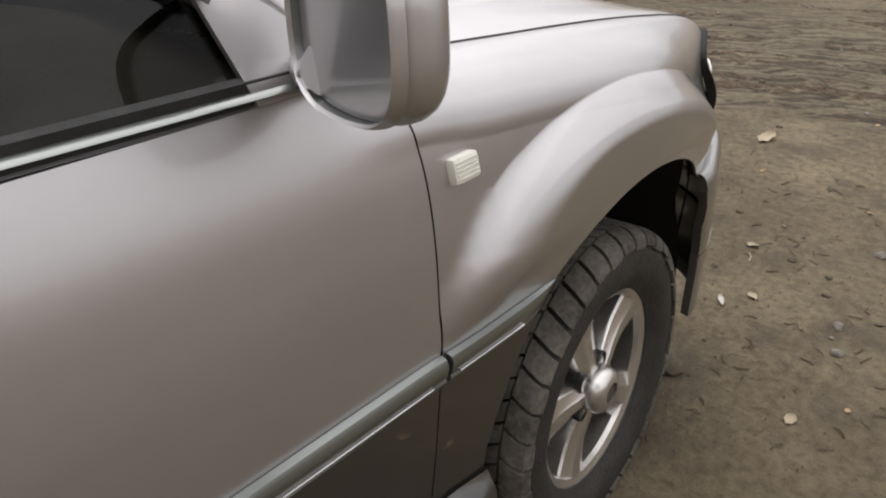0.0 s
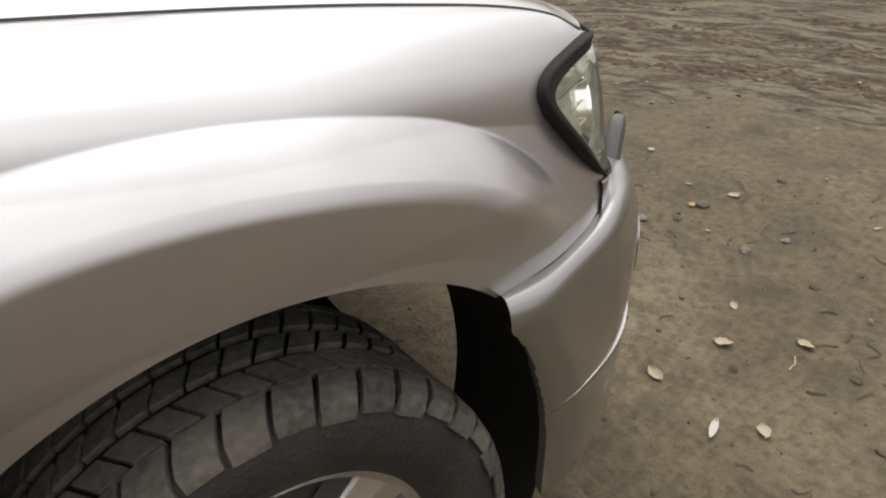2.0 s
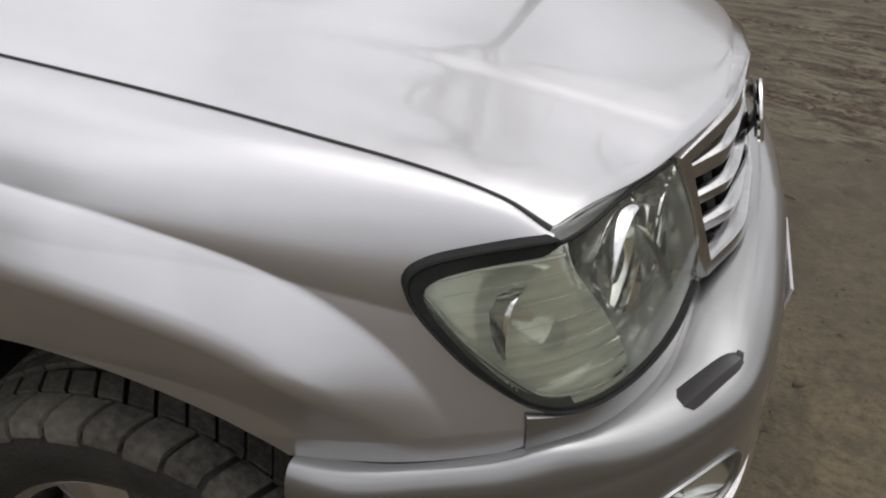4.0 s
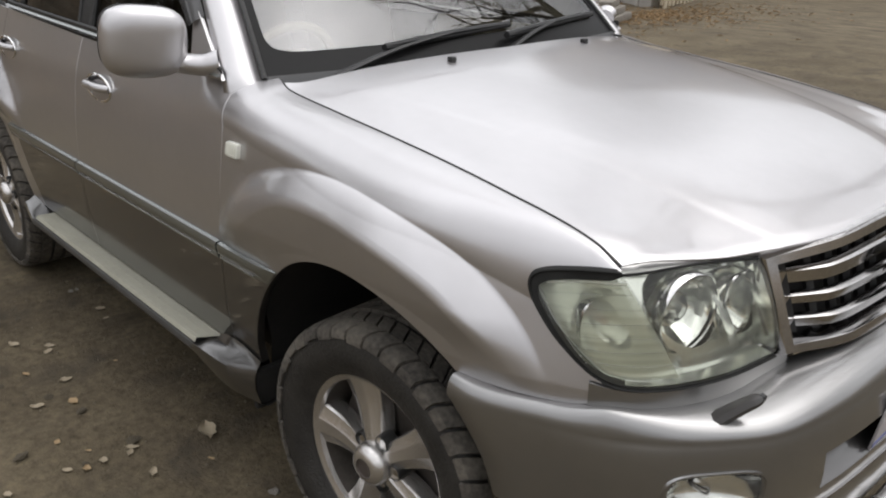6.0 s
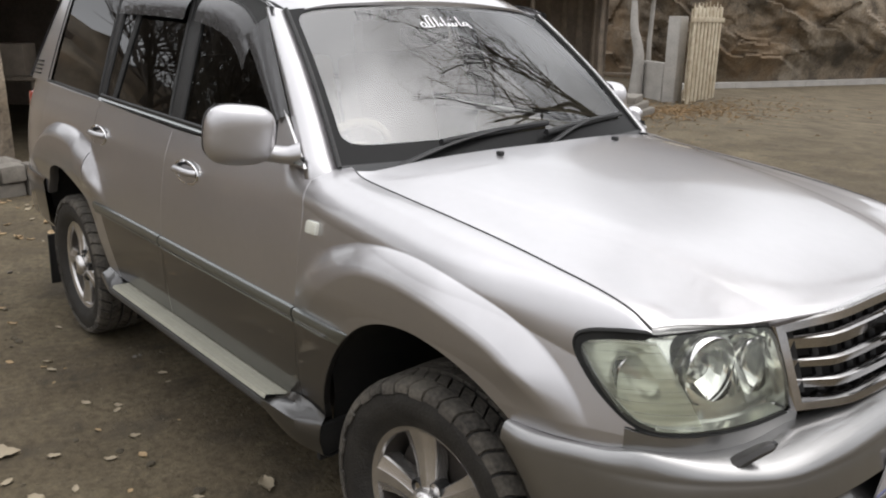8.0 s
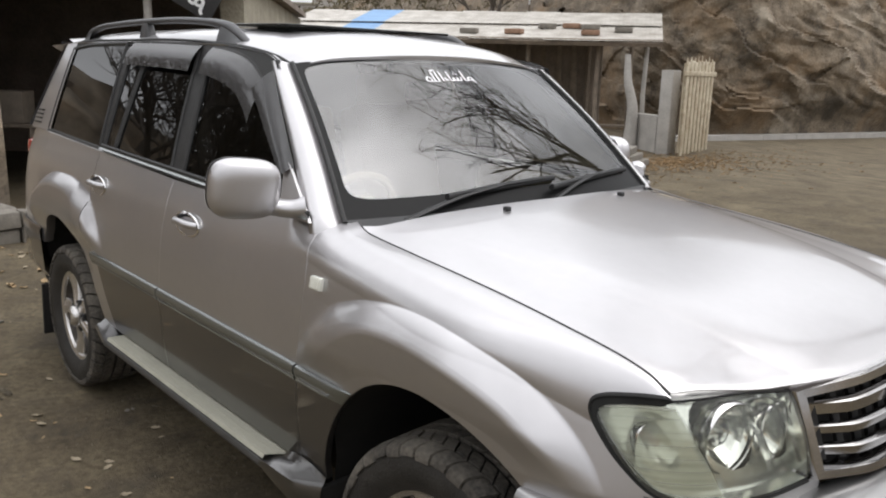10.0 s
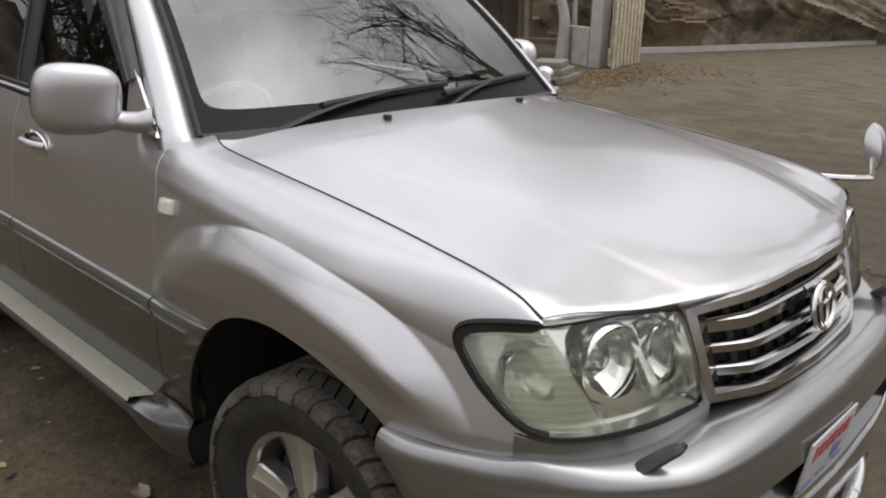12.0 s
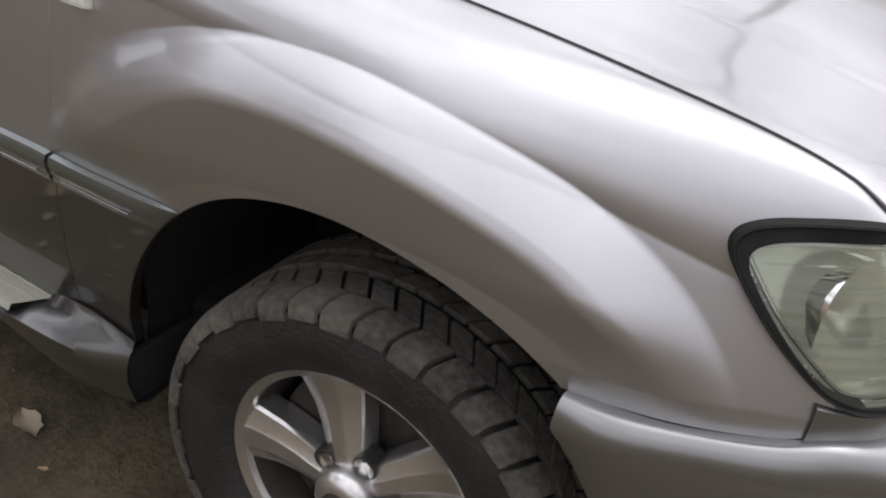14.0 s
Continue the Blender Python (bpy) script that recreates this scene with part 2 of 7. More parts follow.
def thing(name, label, category, at=(0, 0, 0), group=""):
    """The Empty at the base of a thing."""
    return tagged(place(new(name), at), label, category, group)


def place(ob, at):
    ob.location = at
    return ob


def structure(name, g, material, label, category, smooth=True, angle=40):
    return tagged(part(name, g, material, None, label, smooth, angle), category=category, kind="structure")


def smooth_line(pts, n):
    """n points on a smooth curve through a few points, evenly spread."""
    p = np.asarray(pts, float)
    q = np.vstack([2 * p[0] - p[1], p, 2 * p[-1] - p[-2]])
    out = []
    for k in range(1, len(q) - 2):
        t = np.linspace(0, 1, 24, endpoint=False)[:, None]
        a, b, c, d = q[k - 1], q[k], q[k + 1], q[k + 2]
        out.append(0.5 * (2 * b + (c - a) * t + (2 * a - 5 * b + 4 * c - d) * t ** 2 + (3 * b - a - 3 * c + d) * t ** 3))
    out = np.vstack(out + [p[-1:]])
    s = np.r_[0, np.cumsum(np.linalg.norm(np.diff(out, axis=0), axis=1))]
    w = np.linspace(0, s[-1], n)
    return np.stack([np.interp(w, s, out[:, k]) for k in range(p.shape[1])], 1)


def ease(xs, ys):
    """A smooth function through a few pairs, with no overshoot."""
    xs, ys = np.asarray(xs, float), np.asarray(ys, float)
    h, d = np.diff(xs), np.diff(ys) / np.diff(xs)
    m = np.zeros_like(ys)
    m[0], m[-1] = d[0], d[-1]
    for k in range(1, len(ys) - 1):
        if d[k - 1] * d[k] > 0:
            w1, w2 = 2 * h[k] + h[k - 1], h[k] + 2 * h[k - 1]
            m[k] = (w1 + w2) / (w1 / d[k - 1] + w2 / d[k])

    def f(x):
        x = np.clip(np.asarray(x, float), xs[0], xs[-1])
        k = np.clip(np.searchsorted(xs, x) - 1, 0, len(xs) - 2)
        t = (x - xs[k]) / h[k]
        return ((1 + 2 * t) * (1 - t) ** 2 * ys[k] + t * (1 - t) ** 2 * h[k] * m[k]
                + t * t * (3 - 2 * t) * ys[k + 1] + t * t * (t - 1) * h[k] * m[k + 1])
    return f


def step(a, b, x):
    t = np.clip((np.asarray(x, float) - a) / (b - a), 0, 1)
    return t * t * (3 - 2 * t)


def lattice(ix, iy, seed=0):
    h = (ix * 374761393 + iy * 668265263 + seed * 982451653) & 0x7FFFFFFF
    h = ((h ^ (h >> 13)) * 1274126177) & 0x7FFFFFFF
    return ((h ^ (h >> 16)) & 0xFFFF) / 65535.0


def wobble(x, y, seed=0, octaves=4):
    """Fractal value noise, about -1 to 1."""
    x, y = np.asarray(x, float), np.asarray(y, float)
    tot, amp, norm = 0, 1.0, 0
    for o in range(octaves):
        ix, iy = np.floor(x).astype(np.int64), np.floor(y).astype(np.int64)
        fx, fy = x - ix, y - iy
        fx, fy = fx * fx * (3 - 2 * fx), fy * fy * (3 - 2 * fy)
        v = (lattice(ix, iy, seed + o) * (1 - fx) * (1 - fy) + lattice(ix + 1, iy, seed + o) * fx * (1 - fy)
             + lattice(ix, iy + 1, seed + o) * (1 - fx) * fy + lattice(ix + 1, iy + 1, seed + o) * fx * fy)
        tot, norm, amp, x, y = tot + amp * (2 * v - 1), norm + amp, amp * 0.5, x * 2.03 + 17.1, y * 2.03 + 5.7
    return tot / norm


def coons(bottom, top, left, right):
    """A sheet of plane points between four edges (rows run from bottom to top)."""
    b, t, l, r = (np.asarray(e, float) for e in (bottom, top, left, right))
    u, v = np.linspace(0, 1, len(b))[None, :, None], np.linspace(0, 1, len(l))[:, None, None]
    ruled = (1 - v) * b[None] + v * t[None] + (1 - u) * l[:, None] + u * r[:, None]
    return ruled - ((1 - u) * (1 - v) * b[0] + u * (1 - v) * b[-1] + (1 - u) * v * t[0] + u * v * t[-1])


def pressed(pts, depth=0.02, keep=None, wrap=False):
    """A sheet-metal panel: the sheet and a rolled lip all round its edge."""
    a = np.asarray(pts, float)
    g = Geo().grid(a, keep)
    du, dv = np.gradient(a, axis=1), np.gradient(a, axis=0)
    n = np.cross(du, dv)
    n /= np.linalg.norm(n, axis=2)[:, :, None] + 1e-12
    r, c = a.shape[:2]
    ring = [(0, j) for j in range(c)] + [(i, c - 1) for i in range(1, r)] + [(r - 1, j) for j in range(c - 2, -1, -1)] + [(i, 0) for i in range(r - 2, 0, -1)]
    mid = a.reshape(-1, 3).mean(0)
    inward = n if np.mean(((mid * np.array((1, 0, 1)) + np.array((0, 0, -0.2))) - a).reshape(-1, 3) @ n.reshape(-1, 3).mean(0)) > 0 else -n
    e0 = np.array([a[k] for k in ring])
    nn = np.array([inward[k] for k in ring])
    out = []
    for k in range(len(ring)):
        i, j = ring[k]
        t = np.zeros(3)
        if i == 0: t -= dv[i, j] / (np.linalg.norm(dv[i, j]) + 1e-9)
        if i == r - 1: t += dv[i, j] / (np.linalg.norm(dv[i, j]) + 1e-9)
        if j == 0: t -= du[i, j] / (np.linalg.norm(du[i, j]) + 1e-9)
        if j == c - 1: t += du[i, j] / (np.linalg.norm(du[i, j]) + 1e-9)
        out.append(t / (np.linalg.norm(t) + 1e-9))
    out = np.array(out)
    rings = np.array([e0, e0 + nn * 0.0012 + out * 0.0012, e0 + nn * 0.004 + out * 0.0016, e0 + nn * depth + out * 0.0010])
    if keep is None:
        g.grid(rings, wrap=True)
    return fixed(g)


# ---- the car: x points forwards from the front axle, the axle's middle is the origin ----
car = thing("suv_car", "dusty silver off-road estate car parked on bare earth", "car")
WB = 2.85          # wheelbase
ARCH_X, ARCH_Z, ARCH_RX, ARCH_RZ = 0.024, 0.40, 0.475, 0.515

main_y = ease([0.36, 0.50, 0.65, 0.80, 0.95, 1.05, 1.12, 1.20, 1.26, 1.34], [0.885, 0.912, 0.928, 0.934, 0.926, 0.913, 0.900, 0.875, 0.852, 0.83])
nose_in = ease([0.0, 0.10, 0.20, 0.33, 0.45, 0.55, 0.62, 0.70, 0.80], [0, 0.003, 0.010, 0.031, 0.063, 0.104, 0.140, 0.205, 0.30])
tail_in = ease([-3.95, -3.87, -3.78, -3.64, -3.45, -3.25], [0.26, 0.15, 0.08, 0.035, 0.010, 0])
seam_z = ease([-0.60, -0.50, -0.45, -0.24, -0.03, 0.155, 0.317, 0.461, 0.542, 0.598, 0.66], [1.233, 1.221, 1.210, 1.187, 1.167, 1.147, 1.125, 1.100, 1.077, 1.045, 1.02])
SEAM_Y = 0.755


crest = ease([-0.60, -0.50, -0.40, -0.30, -0.13, 0.0, 0.10, 0.20, 0.30, 0.40, 0.55], [1.430, 1.422, 1.407, 1.382, 1.360, 1.346, 1.323, 1.294, 1.272, 1.253, 1.231])


def oval(x, z, cx, p, rx, rz):
    return (np.abs((x - cx) / rx) ** p + np.abs(np.maximum(z - ARCH_Z, 0) / rz) ** p) ** (1 / p)


def side_y(x, z):
    """Half the body's width at a place on its side."""
    x, z = np.asarray(x, float), np.asarray(z, float)
    y = main_y(z) - nose_in(x) - tail_in(x) - 0.20 * step(0.05, 0.50, x) * np.maximum(z - 0.82, 0)
    # rounded shoulder of the front wing, up to the bonnet's gap
    zs = seam_z(x)
    z0 = zs - 0.105 - 0.03 * step(0.18, 0.52, x)
    k = np.clip((z - z0) / (zs - z0), 0, 1)
    y0 = main_y(z0) - nose_in(x) - 0.20 * step(0.05, 0.50, x) * np.maximum(z0 - 0.82, 0)
    ys = SEAM_Y - 0.010 * step(0.3, 0.6, x) - 0.024 * np.clip((-0.435 - x) / 0.09, 0, 1) ** 2
    wing = np.where(z > z0, ys + (y0 - ys) * np.sqrt(np.maximum(1 - k ** (2.1 - 0.2 * step(0.1, 0.5, x)), 0)), y)
    y = y + (wing - y) * step(-0.70, -0.57, x)
    # flares over the wheels: a narrow shelf, then a face that falls to the arch
    g = oval(x, z, ARCH_X, 2.6, 0.475, 0.515)
    gc = crest(x)
    t = np.clip((gc - g) / (0.145 + 0.08 * step(-0.15, -0.50, x)), 0, 1)
    soft = 0.008 + 0.065 * step(-0.08, -0.45, x)
    f = (1 - (1 - t) ** 1.4) * step(gc + soft, gc - soft * 1.2, g) * (1 - 0.85 * step(0.36, 0.62, x)) * step(0.775, 0.93, z)
    y = y + 0.054 * f - 0.028 * np.clip((gc - 0.10 - g) / (gc - 1.10), 0, 1) * f
    g = oval(x, z, -WB + 0.03, 2.6, 0.46, 0.515)
    t = np.clip((1.40 - g) / 0.125, 0, 1)
    f = (1 - (1 - t) ** 1.7) * step(1.407, 1.39, g) * step(0.775, 0.93, z)
    return y + 0.050 * f - 0.010 * step(1.22, 1.0, g) * f


def glass_y(z):
    z = np.asarray(z, float)
    return 0.850 - (z - 1.24) * 0.32 - (z - 1.24) * np.maximum(z - 1.24, 0) * 0.09


def on_side(sheet, out=0.0):
    """Lifts a sheet of (x, z) to the car's right side."""
    s = np.asarray(sheet, float)
    return np.stack([s[..., 0], -side_y(s[..., 0], s[..., 1]) - out, s[..., 1]], -1)


def on_glass(sheet, out=0.0):
    s = np.asarray(sheet, float)
    return np.stack([s[..., 0], -glass_y(s[..., 1]) - out, s[..., 1]], -1)


def pair(name, g, material, parent=car, label="", angle=40, smooth=True):
    """The part on the right side and its mirror image on the left."""
    r = part(name, g, material, parent if not isinstance(parent, tuple) else parent[0], label, smooth, angle)
    l = part(name, g.flipped(), material, parent if not isinstance(parent, tuple) else parent[1], label, smooth, angle)
    return r, l


GAP = 0.0017
front_seam = smooth_line([(-0.578, 0.47), (-0.574, 0.605), (-0.561, 0.80), (-0.550, 0.98), (-0.548, 1.07), (-0.555, 1.14), (-0.568, 1.19), (-0.584, 1.226)], 44)
mid_seam = smooth_line([(-1.612, 0.47), (-1.606, 0.80), (-1.592, 1.10), (-1.585, 1.238)], 44)
rear_seam = smooth_line([(-2.20, 0.47), (-2.27, 0.62), (-2.36, 0.82), (-2.425, 0.98), (-2.44, 1.12), (-2.44, 1.268)], 44)
belt = ease([-3.30, -2.44, -1.585, -0.60, -0.46], [1.296, 1.268, 1.246, 1.224, 1.222])

# front wing
th = np.linspace(math.acos(-0.975), math.acos(0.660), 240)
arch = np.stack([ARCH_X + ARCH_RX * np.cos(th), ARCH_Z + ARCH_RZ * np.sin(th)], 1)
lower = np.vstack([np.stack([np.linspace(-0.578, arch[0, 0], 7), np.full(7, 0.47)], 1)[:-1],
                   np.stack([np.full(6, arch[0, 0]), np.linspace(0.47, arch[0, 1], 6)], 1)[:-1], arch,
                   smooth_line([arch[-1], (0.45, 0.782), (0.56, 0.786), (0.614, 0.800)], 56)[1:]])
lower[6:11, 0] += np.linspace(0, 0.002, 5)
n_low = len(lower)
tx = np.interp(lower[:, 0], [-0.578, -0.40, 0.60, 0.614], [-0.580, -0.41, 0.585, 0.598])
upper = np.stack([tx, seam_z(tx)], 1)
v_fast = np.sin(np.linspace(0, np.pi / 2, 190)) ** 0.9
left_edge = np.stack([np.interp(v_fast, np.linspace(0, 1, 44), front_seam[:, k]) for k in (0, 1)], 1) + (GAP, 0)
left_edge[0], left_edge[-1] = lower[0], upper[0]
wing = (1 - v_fast)[:, None, None] * lower[None] + v_fast[:, None, None] * upper[None]
fade = (1 - np.linspace(0, 1, n_low))[None, :, None] ** 3
wing = wing + fade * (left_edge - (lower[0] + v_fast[:, None] * (upper[0] - lower[0])))[:, None]


# headlamp surface: s runs from the wing round to the grille, v from its bottom to its top
LAMP_S = [-0.14, 0, 0.25, 0.5, 0.75, 1, 1.06]
top_x, top_z = (0.385, 0.433, 0.519, 0.600, 0.657, 0.701, 0.709), (1.008, 1.018, 1.034, 1.043, 1.036, 1.021, 1.017)
low_x, low_z = (0.529, 0.588, 0.653, 0.703, 0.738, 0.759, 0.764), (0.858, 0.846, 0.832, 0.826, 0.824, 0.826, 0.827)
top_y = [float(side_y(x, z)) + 0.003 for x, z in zip(top_x[:4], top_z[:4])] + [0.588, 0.441, 0.405]
low_y = [float(side_y(x, z)) for x, z in zip(low_x[:2], low_z[:2])] + [0.752, 0.664, 0.553, 0.417, 0.383]
lamp_top = [ease(LAMP_S, q) for q in (top_x, top_y, top_z)]
lamp_low = [ease(LAMP_S, q) for q in (low_x, low_y, low_z)]


def lamp(s, v, out=0.0):
    s, v = np.asarray(s, float), np.asarray(v, float)
    t = np.stack([f(s) for f in lamp_top], -1)
    b = np.stack([f(s) for f in lamp_low], -1)
    p = b + (t - b) * v[..., None]
    e = 1e-3
    q = np.stack([f(np.clip(s + e, -0.14, 1.06)) for f in lamp_low], -1) - np.stack([f(np.clip(s - e, -0.14, 1.06)) for f in lamp_low], -1)
    n = np.stack([-q[..., 1], q[..., 0], 0 * s], -1)
    n = -n / (np.linalg.norm(n, axis=-1)[..., None] + 1e-12)
    n[..., 0], n[..., 1] = np.abs(n[..., 0]), np.abs(n[..., 1])
    p = p + n * (out + 0.015 * np.sin(np.pi * np.clip(v, 0, 1)))[..., None]
    p[..., 1] *= -1
    return p


def in_lamp(s, v, grow=0.0):
    """Whether a place on the lamp's sheet is inside its rounded outline."""
    a, b = np.abs((s - 0.5) / (0.5 + grow)), np.abs((v - 0.5) / (0.5 + grow))
    r = np.where((s < 0.5), 5.0, 14.0)
    return a ** r + b ** r < 1


mid = (wing[1:, 1:] + wing[:-1, :-1]) / 2
# the part of the wing that the lamp takes up
lamp_back = np.interp(mid[..., 1], [0.846, 0.93, 1.018], [0.602, 0.524, 0.446])
lamp_lid = np.interp(mid[..., 0], [0.43, 0.52, 0.60], [1.018, 1.034, 1.0415])
keep = ~((mid[..., 0] > lamp_back) & (mid[..., 1] > 0.846) & (mid[..., 1] < lamp_lid) & (mid[..., 0] - lamp_back + lamp_lid - mid[..., 1] > 0.020))
wing3 = on_side(wing)
front_wings = pair("front_wing", fixed(Geo().grid(wing3, keep)), PAINT)
lip = np.array([on_side(lower, 0.0), on_side(lower) + (0, 0.003, -0.002), on_side(lower) + (0, 0.012, -0.001), on_side(lower) + (0, 0.022, 0.004)])
pair("wing_lip", Geo().grid(lip), GREY)


# doors
def door(edge_a, edge_b, n=60):
    """Panel between two gaps, up to the belt line. edge_a lies to the rear."""
    a, b = edge_a + (GAP, 0), edge_b - (GAP, 0)
    lo = np.stack([np.linspace(a[0, 0], b[0, 0], n), np.full(n, a[0, 1])], 1)
    xs = np.linspace(a[-1, 0], b[-1, 0], n)
    return coons(lo, np.stack([xs, belt(xs)], 1), a, b)


fd = door(mid_seam, front_seam)
rd = door(rear_seam, mid_seam)
z_split = 0.792


def two_tone(name, sheet, label):
    """A door skin with its darker lower half as a part of its own."""
    g = on_side(sheet)
    c = (sheet[1:, 1:, 1] + sheet[:-1, :-1, 1]) / 2
    base = pair(name, pressed(g), PAINT, car, label)
    lowg = Geo().grid(g * (1, 1, 1) - (0, 0.0015, 0), c < z_split)
    pair("lower_panel", fixed(lowg), GREY, base, "darker grey lower half")
    return base


front_doors = two_tone("front_door", fd, "closed front door, silver over grey")
rear_doors = two_tone("rear_door", rd, "closed rear door, silver over grey")
low_wing = (wing[1:, 1:, 1] + wing[:-1, :-1, 1]) / 2 < np.interp((wing[1:, 1:, 0] + wing[:-1, :-1, 0]) / 2, [-0.6, -0.25], [0.795, 0.80])
low_wing &= (wing[1:, 1:, 0] + wing[:-1, :-1, 0]) / 2 < -0.2
pair("lower_panel", fixed(Geo().grid(wing3 - (0, 0.0015, 0), low_wing)), GREY, front_wings, "darker grey lower half")

# rear quarter
n = 90
thr = np.linspace(math.acos(0.93), math.acos(-0.80), 90)
rarch = np.stack([-WB + 0.03 + 0.46 * np.cos(thr), ARCH_Z + ARCH_RZ * np.sin(thr)], 1)
qlow = np.vstack([[(-2.20, 0.47), (-2.28, 0.47), (-2.34, 0.47)], rarch, np.stack([np.linspace(rarch[-1, 0] - 0.02, -3.93, 26), np.full(26, rarch[-1, 1])], 1)])
qx = np.interp(qlow[:, 0], [-3.93, -2.20], [-3.92, -2.44])
qtop = np.stack([qx, np.where(qx > -3.3, belt(qx), 1.296)], 1)
vq = np.linspace(0, 1, 100)
quarter = (1 - vq)[:, None, None] * qlow[None] + vq[:, None, None] * qtop[None]
qa = np.stack([np.interp(vq, np.linspace(0, 1, 44), rear_seam[:, k]) for k in (0, 1)], 1) - (GAP, 0)
fade = (1 - np.linspace(0, 1, len(qlow)))[None, :, None] ** 4
quarter = quarter + fade * (qa - (qlow[0] + vq[:, None] * (qtop[0] - qlow[0])))[:, None]
pair("rear_quarter", fixed(Geo().grid(on_side(quarter))), PAINT)
qlip = np.array([on_side(qlow), on_side(qlow) + (0, 0.02, -0.002), on_side(qlow) + (0, 0.045, 0.003)])
pair("wing_lip", Geo().grid(qlip), PAINT)

# belt shoulder: closes the body from the belt in to the glass
xs = np.linspace(-3.91, -0.585, 120)
zb = np.where(xs > -3.3, belt(xs), 1.296)
edge = on_side(np.stack([xs, zb], 1))
ins = edge.copy()
ins[:, 1] = -np.minimum(glass_y(zb + 0.01), side_y(xs, zb) - 0.004)
ins[:, 2] += 0.008
pair("belt_strip", Geo().grid(np.array([edge, (edge + ins) / 2 + (0, 0, 0.003), ins])), PAINT)
bx = np.linspace(-2.44, -0.60, 80)
bz = belt(bx)
trim_sec = [(0.019, 0.0125), (0.0145, 0.0170), (0.006, 0.019)]
pair("chrome_belt_trim", Geo().grid(np.array([np.stack([bx, -glass_y(bz) - o, bz + h], 1) for o, h in trim_sec])), MOULD, car, "pale grey trim along the window sill")
pair("belt_seal", Geo().grid(np.array([np.stack([bx, -glass_y(bz) - o, bz + h], 1) for o, h in ((0.006, 0.018), (0.007, 0.030), (0.001, 0.036))])), SEAL)

# side moulding: a strip on each panel, with a fine raised line
for (xa, xb), owner in (((-2.385, -1.612), rear_doors), ((-1.602, -0.562), front_doors), ((-0.552, None), front_wings)):
    prof = [(0.757, 0.000), (0.759, 0.009), (0.766, 0.012), (0.772, 0.010), (0.776, 0.014), (0.796, 0.016), (0.806, 0.011), (0.809, 0.000)]
    rows = []
    for z, o in prof:
        end_x = xb if xb else ARCH_X - ARCH_RX * math.sqrt(1 - ((z - ARCH_Z) / ARCH_RZ) ** 2) - 0.003
        mx = np.linspace(xa, end_x, 60)
        rows.append(on_side(np.stack([mx, np.full(60, z)], 1), o * (1 - (0.85 * np.clip((mx - end_x + 0.10) / 0.10, 0, 1) ** 2 if not xb else 0)) + 0.001))
    rows = np.array(rows)
    g = Geo().grid(rows)
    for e in (0, -1):
        g.f.append(tuple(len(g.v) + k for k in range(len(prof))))
        g.v += [tuple(p) for p in rows[:, e]]
    pair("moulding", fixed(g), MOULD, owner, "grey-green side moulding")
    fine = [(0.7685, 0.012), (0.770, 0.0150), (0.7715, 0.012)]
    mx2 = np.linspace(xa + 0.02, xb - 0.03 if xb else -0.37, 40)
    pair("moulding_line", Geo().grid(np.array([on_side(np.stack([mx2, np.full(40, z)], 1), o) for z, o in fine])), BRIGHT, owner)

# dark shell behind the gaps and over the wheels
sx, sz = np.meshgrid(np.linspace(-3.95, 0.60, 180), np.linspace(0.40, 1.22, 60))
shell = np.stack([sx, -np.minimum(side_y(sx, np.minimum(sz, seam_z(sx) - 0.04)) - 0.035, 0.90), np.minimum(sz, seam_z(sx) - 0.03)], -1)
cx, cz = (sx[1:, 1:] + sx[:-1, :-1]) / 2, (sz[1:, 1:] + sz[:-1, :-1]) / 2
hole = (oval(cx, cz, ARCH_X, 2, 0.50, 0.54) > 1) & (oval(cx, cz, -WB + 0.03, 2, 0.49, 0.54) > 1)
hole &= ~((cx > 0.40) & (cz > 0.80))
pair("inner_shell", Geo().grid(shell, hole), UNDER)
for cxw in (ARCH_X, -WB + 0.03):
    w = np.linspace(-0.42, np.pi + 0.15, 40)
    ring = np.stack([cxw + 0.495 * np.cos(w), 0 * w, ARCH_Z + 0.53 * np.sin(w)], 1)
    y_out = np.interp(w, [0.5, 1.1, 2.6, 2.9], [0.80, 0.905, 0.905, 0.86])
    liner = np.array([ring - np.stack([0 * w, y_out * f, 0 * w], 1) for f in (1.0, 0.88, 0.66, 0.46)])
    solid = np.ones((3, 39), bool)
    solid[1:, (w[:-1] > 0.72) & (w[:-1] < 0.86) & (cxw > -1)] = False
    solid[2, (w[:-1] < 0.78) & (cxw > -1)] = False
    g = Geo().grid(liner, solid)
    g.v += [(cxw, -0.41, ARCH_Z)]
    o = 3 * 40
    g.f += [(o + k, o + k + 1, len(g.v) - 1) for k in range(39) if solid[2, k]]
    pair("wheel_liner", g, UNDER)
floor_g = Geo().box((-1.75, 0, 0.42), (4.2, 1.5, 0.12), bevel=0.03)
part("chassis", floor_g, UNDER, car)

# bonnet
hood_front = ease([0, 0.15, 0.30, 0.441, 0.60, 0.743, 0.76], [0.782, 0.777, 0.755, 0.714, 0.661, 0.601, 0.590])
hood_back = ease([0, 0.3, 0.60, 0.70, 0.755], [-0.385, -0.400, -0.440, -0.462, -0.495])
crease_y = ease([-0.5, -0.03, 0.275, 0.55, 0.75], [0.640, 0.575, 0.510, 0.455, 0.385])


mid_z = ease([-0.6, -0.33, 0.0, 0.3, 0.5, 0.65, 0.80], [1.275, 1.256, 1.216, 1.170, 1.129, 1.092, 1.046])


